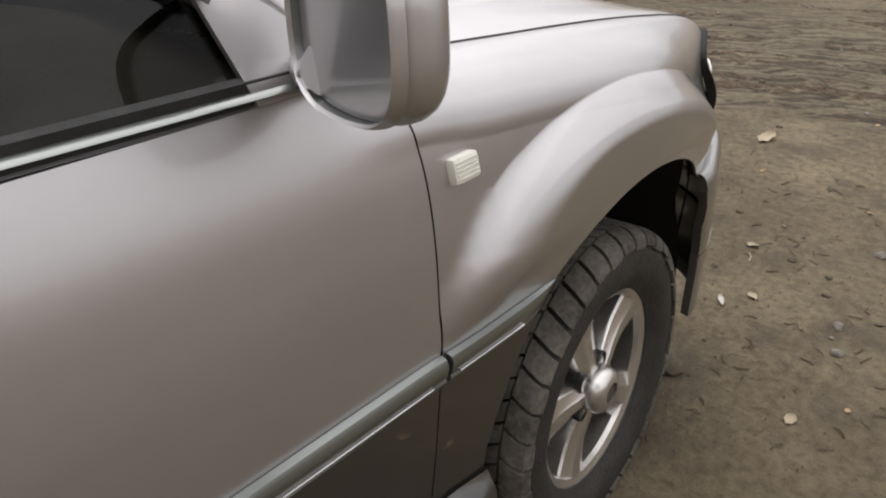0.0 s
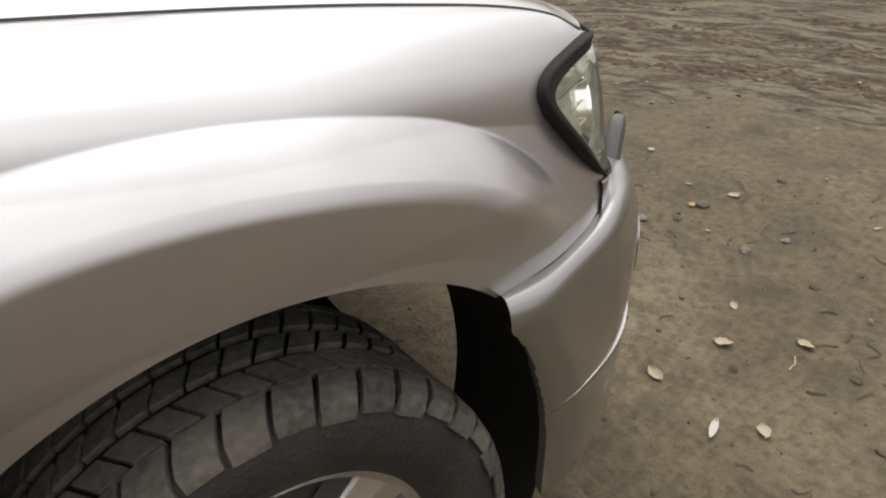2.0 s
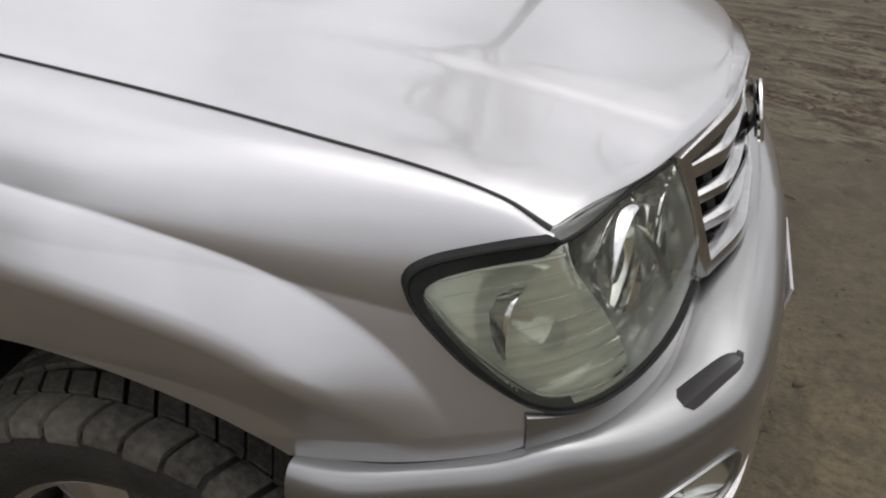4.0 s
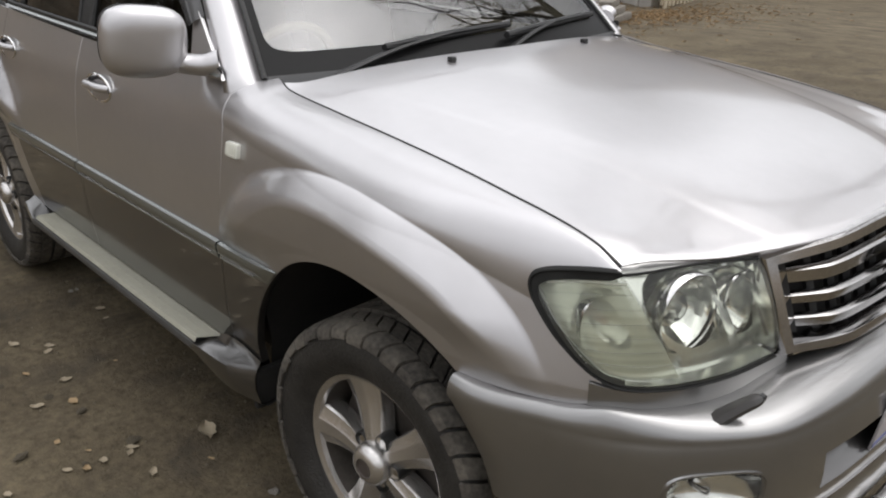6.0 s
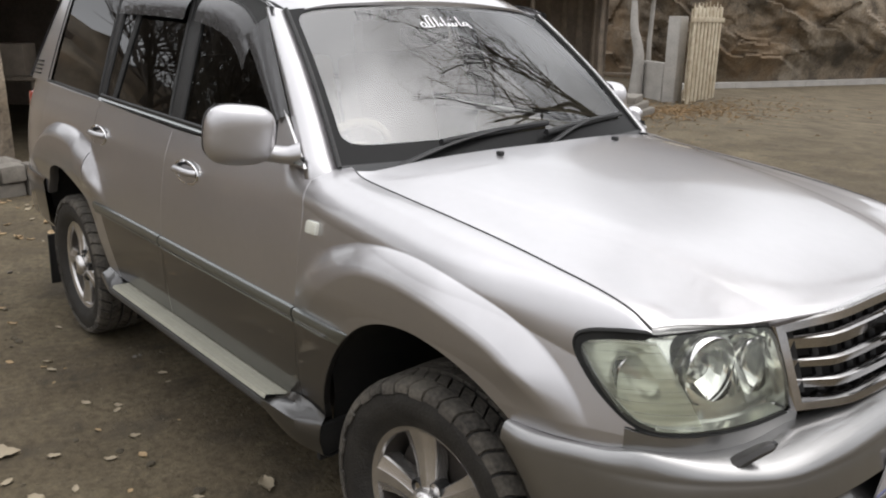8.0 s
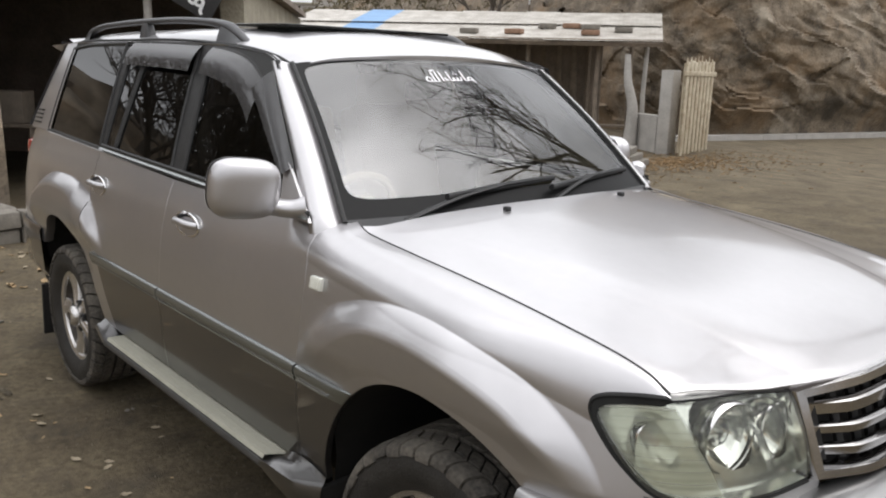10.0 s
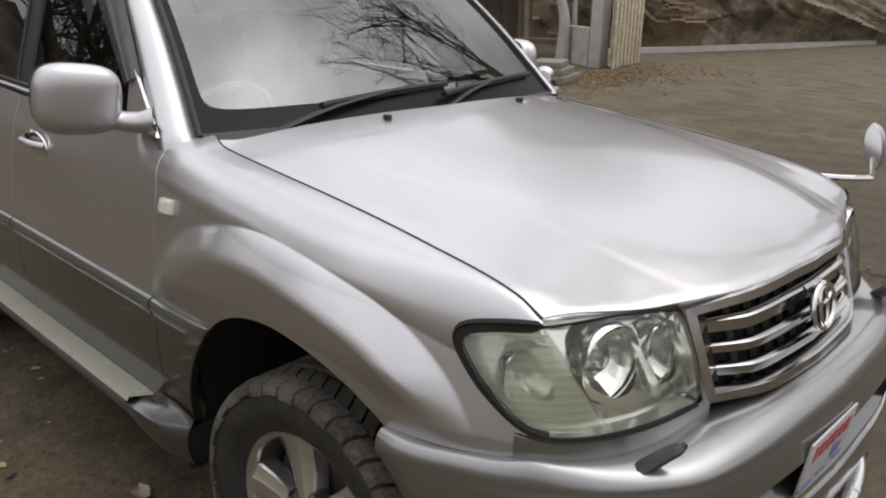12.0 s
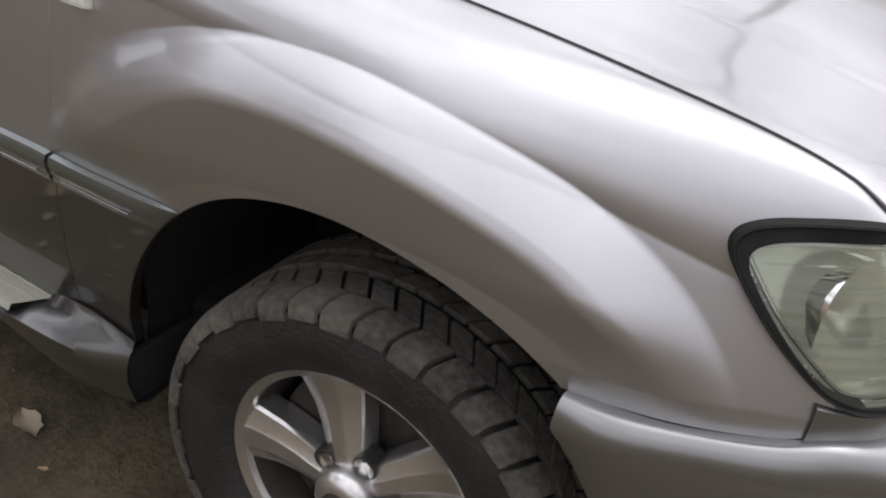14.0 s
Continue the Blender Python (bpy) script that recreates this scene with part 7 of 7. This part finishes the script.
tagged(part("hillside_scrub", scrub, SHRUB, None, "dry brown and green scrub on the hillside", False), category="shrubs", kind="stuff")


def line_box(g, p, q, half, z0, z1):
    """A wall between two plan points."""
    p, q = np.array(p, float), np.array(q, float)
    d = (q - p) / np.linalg.norm(q - p)
    nn = np.array((-d[1], d[0])) * half
    ring = [(*(p + nn), z0), (*(q + nn), z0), (*(q - nn), z0), (*(p - nn), z0)]
    return g.slab(ring, (0, 0, z1 - z0))


kerb = Geo()
kp = smooth_line([(-10.7, 15.4), (-10.2, 17.2), (-9.3, 20.6), (-8.35, 24.9), (-6.8, 32)], 14)
for a, b in zip(kp[:-1], kp[1:]):
    line_box(kerb, a, b - (b - a) * 0.01, 0.16, -0.05, 0.14)
structure("kerb", kerb, CONCRETE, "low pale concrete kerb before the rocks", "kerb", False)

# gate leaf of upright cream slats
gate = thing("gate_leaf", "cream painted steel gate leaf with rust streaks, standing open", "gate", (-8.14, 12.87, 0))
gt_ = Matrix.Rotation(math.atan2(2.05, -0.58), 4, "Z")
GATE_L = 2.15
fr_ = Geo().box((GATE_L / 2, 0.02, 0.10), (GATE_L, 0.04, 0.06)).box((GATE_L / 2, 0.02, 1.0), (GATE_L, 0.012, 1.86))
part("gate_frame", fr_.moved(gt_), CREAM, gate, smooth=False)
part("gate_rail", Geo().box((GATE_L / 2 - 0.05, -0.05, 1.72), (GATE_L + 0.3, 0.03, 0.10), bevel=0.01).moved(gt_), CREAM, gate, "pale cross rail")
for k in range(8):
    u_ = 0.13 + 0.27 * k
    part("slat", Geo().box((u_, -0.02, 0.97 + 0.03 * rnd.random()), (0.17, 0.05, 1.92 + 0.10 * rnd.random()), bevel=0.02).moved(gt_), CREAM, gate)
    part("spike", Geo().tube(np.array([(u_, 0.0, 1.92), (u_ + 0.02 * rnd.uniform(-1, 1), 0.0, 2.04 + 0.08 * rnd.random())]), (0.022, 0.008), 6).moved(gt_), CREAM, gate)
post_g = Geo().box((-8.62, 13.12, 0.88), (0.30, 0.30, 1.80), bevel=0.02)
tagged(part("gate_post", post_g, CONCRETE, None, "grey concrete gate post beside the gate leaf"), category="post")
wl_ = Geo()
line_box(wl_, (-8.82, 13.2), (-9.9, 13.75), 0.12, -0.05, 0.80)
tagged(part("low_wall", wl_, CONCRETE, None, "low grey concrete wall beside the gate post", False), category="wall", kind="structure")

# lean-to with a tin roof
E1, E2 = np.array((-9.71, 14.03)), np.array((-17.47, 8.47))
ed = (E2 - E1) / np.linalg.norm(E2 - E1)
ind = np.array((ed[1], -ed[0]))
ind = ind if ind @ np.array((-0.67, 0.74)) > 0 else -ind
shed = thing("lean_to_shed", "open lean-to shed with a pale tin roof weighted by stones", "shed")
L = float(np.linalg.norm(E2 - E1))


def shed_at(u, w, z):
    p = E1 + ed * u + ind * w
    return (float(p[0]), float(p[1]), z)


def sheet(u0, u1, w0, w1, z0, z1):
    """A corrugated sheet that falls to the front."""
    us, ws = np.linspace(u0, u1, max(8, int((u1 - u0) / 0.03))), np.linspace(w0, w1, 3)
    rows = [[shed_at(u, w, z0 + (z1 - z0) * (w - w0) / (w1 - w0) + 0.004 * math.cos(u * 2 * math.pi / 0.11)) for u in us] for w in ws]
    top = np.array(rows)
    return fixed(Geo().grid(top).grid(top - (0, 0, 0.008)))


for k in range(11):
    u0 = -0.15 + 0.88 * k
    jig = rnd.uniform(-0.04, 0.04)
    blue_ = k == 8
    part("roof_sheet", sheet(u0, u0 + 0.92, -0.45 + jig, 1.35, 2.40 + jig * 0.4, 2.82), BLUE if blue_ else TIN, shed, "blue sheet" if blue_ else "")
    part("roof_sheet", sheet(u0, u0 + 0.92, 1.20, 3.05 + jig, 2.83, 3.24 + jig * 0.5), BLUE if blue_ else TIN, shed)
part("fascia", Geo().tube(np.array([shed_at(-0.15, -0.38, 2.36), shed_at(L, -0.38, 2.36)]), 0.05, 4, 1.6), WOOD, shed)
for u in (0.15, 1.25, 2.9, 4.6, 6.4, 8.2):
    part("shed_post", Geo().tube(np.array([shed_at(u, 0.05, -0.05), shed_at(u + 0.05, 0.05, 1.2), shed_at(u + 0.02, 0.05, 2.46)]), (0.065, 0.055, 0.05), 8), WOOD if u > 0.2 else CONCRETE, shed)
    part("shed_post", Geo().tube(np.array([shed_at(u + 0.4, 2.75, -0.05), shed_at(u + 0.4, 2.75, 3.1)]), 0.06, 8), WOOD, shed)
    part("rafter", Geo().tube(np.array([shed_at(u, -0.4, 2.33), shed_at(u, 3.0, 3.14)]), 0.05, 6), WOOD, shed)
for w_, z_ in ((0.05, 2.44), (1.3, 2.72), (2.7, 3.05)):
    part("purlin", Geo().tube(np.array([shed_at(-0.1, w_, z_), shed_at(L, w_, z_)]), 0.05, 6), WOOD, shed)
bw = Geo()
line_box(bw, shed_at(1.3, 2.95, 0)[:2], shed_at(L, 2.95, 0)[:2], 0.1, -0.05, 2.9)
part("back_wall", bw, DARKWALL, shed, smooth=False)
for k in range(12):
    u_ = 0.35 + 0.42 * k + rnd.uniform(-0.1, 0.1)
    part("wall_plank", Geo().box((0, 0, 0), (0.16, 0.03, 2.2 + 0.4 * rnd.random()), bevel=0.006).moved(Matrix.Translation(shed_at(1.6 + 0.42 * k, 2.78, 1.15)) @ Matrix.Rotation(math.atan2(ed[1], ed[0]), 4, "Z") @ Matrix.Rotation(rnd.uniform(-0.04, 0.04), 4, "Y")), WOOD, shed)
BRICKRED = mat("roof_brick", (0.27, 0.165, 0.11), 0.9, 0, 0.25, 10, 0.4, 40)
for k, (u_, w_) in enumerate(((0.75, 0.55), (1.5, 0.15), (1.55, 0.85), (2.0, 0.95), (2.6, 0.9), (3.3, 0.15), (4.4, 0.15))):
    g_ = Geo().box((0, 0, 0), (0.42, 0.24, 0.12), Euler((0, 0, math.atan2(ed[1], ed[0]) + rnd.uniform(-0.4, 0.4))).to_matrix(), bevel=0.02)
    ob = part("roof_stone", g_, BRICKRED if k % 2 else STONE, None)
    ob.location = shed_at(u_, w_, 2.40 + 0.233 * (w_ + 0.45) + 0.055)
    tagged(ob, "flat block that weighs down the tin roof", "stone", "roof stones")
bench = thing("bench", "rough grey plank bench in the lean-to", "bench", shed_at(0.9, 0.8, 0))
part("seat", Geo().box((0, 0, 0.42), (1.3, 0.35, 0.05), Euler((0, 0, math.atan2(ed[1], ed[0]))).to_matrix(), bevel=0.01), WOOD, bench)
for s in (-0.5, 0.5):
    part("leg", Geo().box((ed[0] * s, ed[1] * s, 0.19), (0.08, 0.3, 0.45), Euler((0, 0, math.atan2(ed[1], ed[0]))).to_matrix()), WOOD, bench)
st_g = Geo()
for k in range(3):
    st_g.box((-7.45 - 0.06 * k, 10.15 - 0.05 * k, 0.07 + 0.12 * k), (0.55, 1.15 - 0.15 * k, 0.13), Euler((0, 0, 0.35 + 0.06 * k)).to_matrix(), bevel=0.03)
tagged(part("stone_slabs", st_g, STONE, None, "dark stone slabs stacked before the lean-to"), category="stones")
dead = Geo()
trunkp = smooth_line([(-9.75, 13.35, -0.05), (-9.72, 13.35, 0.9), (-9.86, 13.30, 1.5), (-9.95, 13.35, 2.1)], 14)
dead.tube(trunkp, np.linspace(0.17, 0.07, 14), 10)
tagged(part("old_tree_stump", dead, CONCRETE, None, "bare pale grey tree trunk beside the lean-to"), category="tree")
notice = thing("notice_board", "small pale notice board on a post above the shed", "sign", (-16.7, 17.2, 0))
part("post", Geo().tube(np.array([(0, 0, -0.05), (0, 0, 3.9)]), 0.05, 8), WOOD, notice)
part("board", Geo().box((0, 0, 3.95), (0.52, 0.04, 0.50), Euler((0, 0, -0.78)).to_matrix(), bevel=0.005), DECAL, notice, "white board with faded blue print")
part("print", Geo().box((0.024, -0.024, 3.90), (0.36, 0.012, 0.22), Euler((0, 0, -0.78)).to_matrix()), BLUE, notice)

# workshop with an open dark front
C = np.array((-8.5, 2.9))
sa, sb = np.array((-0.81, 0.586)), np.array((-0.586, -0.81))
shop = thing("workshop", "open-fronted workshop with a dark inside", "building")


def shop_at(s, t, z):
    p = C + sa * s + sb * t
    return (float(p[0]), float(p[1]), z)


g = Geo()
line_box(g, shop_at(0, 0, 0)[:2], shop_at(9, 0, 0)[:2], 0.15, -0.05, 2.72)
part("side_wall", g, WALLSTONE, shop, "pale rubble side wall", False)
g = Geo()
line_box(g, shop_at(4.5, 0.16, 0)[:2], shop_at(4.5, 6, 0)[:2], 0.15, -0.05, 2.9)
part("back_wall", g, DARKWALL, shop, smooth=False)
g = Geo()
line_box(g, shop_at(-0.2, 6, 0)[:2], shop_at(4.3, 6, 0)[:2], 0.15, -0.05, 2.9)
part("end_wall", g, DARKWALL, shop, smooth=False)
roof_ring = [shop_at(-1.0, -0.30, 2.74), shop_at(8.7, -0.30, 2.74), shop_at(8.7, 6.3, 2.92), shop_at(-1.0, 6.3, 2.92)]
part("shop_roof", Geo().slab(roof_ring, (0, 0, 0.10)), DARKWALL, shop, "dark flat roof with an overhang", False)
for t in (0.88, 4.4):
    part("shop_post", Geo().tube(np.array([shop_at(-0.7, t, -0.05), shop_at(-0.7, t, 2.9)]), 0.05, 10), CONCRETE, shop)
for k in range(14):
    ob = new("wall_block", Geo().box((0, 0, 0), (0.42 + 0.1 * rnd.random(), 0.05, 0.22), bevel=0.012).mesh("wall_block", WALLSTONE))
    ob.parent, ob.location, ob.rotation_euler = shop, Vector(shop_at(0.4 + (k % 7) * 0.62, -0.16, 1.75 + 0.28 * (k // 7) + 0.02 * rnd.random())), (0, 0, math.atan2(sa[1], sa[0]))
# hanging sign board with white pen strokes
SIGN = mat("sign_black", (0.025, 0.024, 0.024), 0.6, 0, 0.2, 10)
sgn = thing("sign_board", "black hanging sign board with white calligraphy", "sign", shop_at(-0.95, 0.50, 2.62))
sm = Matrix.Rotation(math.atan2(-sb[1], -sb[0]), 4, "Z") @ Euler((0, radians(31), 0)).to_matrix().to_4x4()
part("board", Geo().box((0, 0, 0), (1.15, 0.03, 0.46), bevel=0.005).moved(sm), SIGN, sgn)
part("sign_lettering", pen(SCRIPT, lambda u, v: tuple(sm @ Vector((-0.46 + 0.92 * u / SCRIPT_W, -0.0175, -0.13 + 0.26 * v))), 0.13), DECAL, sgn)
# clutter at the shop's front
tbl = thing("work_table", "wooden work table with a box on it in the workshop", "table", shop_at(0.6, 3.3, 0))
part("tabletop", Geo().box((0, 0, 0.78), (1.3, 0.6, 0.05), Euler((0, 0, math.atan2(sb[1], sb[0]))).to_matrix()), WOOD, tbl)
for a, b in ((-0.55, -0.25), (0.55, -0.25), (-0.55, 0.25), (0.55, 0.25)):
    q = sb * a + sa * b
    part("leg", Geo().box((q[0], q[1], 0.38), (0.06, 0.06, 0.78)), WOOD, tbl)
cb = Geo().box(Vector(shop_at(0.6, 3.1, 1.02)), (0.5, 0.38, 0.42), Euler((0, 0, 0.9)).to_matrix(), bevel=0.01)
tagged(part("storage_box", cb, mat("dull_card", (0.24, 0.20, 0.16), 0.8, 0, 0.2, 8), None, "dull brown box on the work table"), category="box")
rub = random.Random(3)
for k in range(46):
    ob = tagged(new("rubble_stone", stones[k % 4]), "rough grey rubble stone before the workshop", "stone", "rubble heap")
    a, b = rub.uniform(-0.3, 1), rub.uniform(0, 1)
    ob.location = (-6.6 + 0.5 * a - 1.0 * b, 0.9 - 2.6 * b + 0.3 * a, 0.05 + 0.12 * rub.random() * (k % 3))
    ob.rotation_euler, ob.scale = (rub.uniform(-0.4, 0.4), rub.uniform(-0.4, 0.4), rub.uniform(0, 6)), (rub.uniform(0.2, 0.5),) * 3

# low dry-stone edge before the workshop
low_wall = thing("low_stone_wall", "low dry-stone wall of two rough courses", "wall", (-6.66, -0.7, 0))
for row in range(2):
    y_ = -1.35 + 0.11 * row
    while y_ < 1.15:
        w_, h2 = rub.uniform(0.20, 0.36), rub.uniform(0.135, 0.16)
        blk_g = Geo().box((0.08 * y_ + rub.uniform(-0.02, 0.02), y_ + w_ / 2, 0.07 + 0.155 * row), (0.26, w_ - 0.018, h2), Euler((rub.uniform(-0.05, 0.05), rub.uniform(-0.05, 0.05), rub.uniform(-0.08, 0.08))).to_matrix(), bevel=0.022)
        part("stone", blk_g, STONE, low_wall)
        y_ += w_


# bare trees
def bare_tree(at, height, seed, lean=(0, 0), spread_=1.0, thin=1.0, fork=(5, 5, 4, 4, 3)):
    r = random.Random(seed)
    t = thing("bare_tree", "leafless grey-brown tree with thin branches", "tree", at, "bare trees")
    trunk, crown = Geo(), Geo()

    def grow(p, d, length, rad_, level):
        pts = [p]
        steps = 5 if level < 3 else 3
        for k in range(steps):
            d = (d + Vector((r.uniform(-1, 1), r.uniform(-1, 1), r.uniform(-0.3, 0.6))) * (0.10 + 0.06 * level)).normalized()
            pts.append(pts[-1] + d * length / steps)
        g_ = trunk if level == 0 else crown
        g_.tube(np.array([tuple(q) for q in pts]), np.linspace(rad_, rad_ * 0.55, len(pts)), 9 if level == 0 else (5 if level < 3 else 3), cap=False)
        if level >= 5:
            return
        for k in range(fork[level]):
            f = r.uniform(0.45, 1.0) if level == 0 else r.uniform(0.2, 1.0)
            i = min(len(pts) - 2, int(f * (len(pts) - 1)))
            q = pts[i].lerp(pts[i + 1], f * (len(pts) - 1) - i)
            side = Vector((r.uniform(-1, 1), r.uniform(-1, 1), r.uniform(-0.1, 0.8))).normalized()
            nd = (d * 0.55 + side * 0.8 * spread_).normalized()
            grow(q, nd, length * r.uniform(0.55, 0.78), rad_ * (0.55 if level else 0.5), level + 1)

    grow(Vector((0, 0, -0.1)), Vector((lean[0], lean[1], 1)).normalized(), height * 0.45, height * 0.022 * thin, 0)
    part("trunk", trunk, BARK, t)
    part("crown", crown, BARK, t, angle=180)


bare_tree((-1.0, 15.1, 0), 23.5, 2, (0.0, -0.22), 1.2, 0.42, (5, 4, 3, 3, 2))
bare_tree((4.9, 15.8, 0), 21.5, 5, (-0.12, -0.15), 1.2, 0.30, (4, 4, 3, 3, 2))
bare_tree((-9.4, -3.9, 0), 6.5, 7, (0.1, 0.0), 1.3, 0.8)
bare_tree((-7.9, -4.3, 0), 6, 27, (0.0, 0.1), 1.3, 0.8)
bare_tree((-5.2, -7.2, 0), 11, 9, (0.0, 0.12), 1.2, 0.6)
bare_tree((-13.5, -5.0, 0), 8, 12, (0.1, 0.0), 1.3, 0.8)
bare_tree((-12.2, 18.4, 0.2), 9, 15, (-0.1, 0.0), 1.0, 0.7)
bare_tree((-18.5, 17.0, 0.4), 9, 17, (0.05, 0), 1.0, 0.6)


# yellow leaf litter by the gate
drift = Geo()
for k in range(2600):
    a_, r_ = rs_.uniform(0, 6.28), abs(rs_.normal()) * 1.1
    x, y = -7.4 + r_ * math.cos(a_) * 0.9, 11.6 + r_ * math.sin(a_) * 1.7
    s, w_ = rs_.uniform(0.02, 0.06), rs_.uniform(0, 6.28)
    o = len(drift.v)
    for du, dv, dz in ((-1, 0, 0.0), (0, -0.4, 0.3), (1, 0, 0.05), (0, 0.4, 0.25)):
        drift.v.append((x + s * (du * math.cos(w_) - dv * math.sin(w_)), y + s * (du * math.sin(w_) + dv * math.cos(w_)), 0.02 + s * dz))
    drift.f.append((o, o + 1, o + 2, o + 3))
tagged(part("leaf_litter", drift, mat("brown_litter", (0.26, 0.165, 0.075), 0.85, 0, 0.4, 6, dark=(0.12, 0.08, 0.04)), None, "drift of dry yellow leaves before the gate", False), category="leaves", kind="stuff")


# far houses on the hill
def house(at, w_, d_, h_, floors, turn):
    t = thing("far_house", "pale flat-roofed concrete house on the hill", "house", at, "far houses")
    m_ = Matrix.Rotation(turn, 4, "Z")
    part("wall", Geo().box((0, 0, h_ / 2), (w_, d_, h_)).moved(m_), CONCRETE, t, smooth=False)
    for f in range(floors):
        z = h_ * (f + 1) / floors
        part("slab", Geo().box((0, 0, z), (w_ + 0.8, d_ + 0.8, 0.25)).moved(m_), WALLSTONE, t, smooth=False)
        for k in range(3):
            part("window", Geo().box((w_ * (k - 1) * 0.3, -d_ / 2 - 0.02, z - h_ / floors * 0.45), (w_ * 0.16, 0.1, h_ / floors * 0.45)).moved(m_), DARKWALL, t, smooth=False)


def far(p_, r_, z):
    return (OX - r_ * math.cos(math.radians(p_)), OY + r_ * math.sin(math.radians(p_)), z)


house(far(31.6, 150, 0), 3.6, 4, 12.0, 4, 0.95)
house(far(33.2, 152, 0), 6.2, 5, 14.4, 5, 1.0)
house(far(35.2, 156, 0), 5.6, 5, 14.9, 5, 0.9)
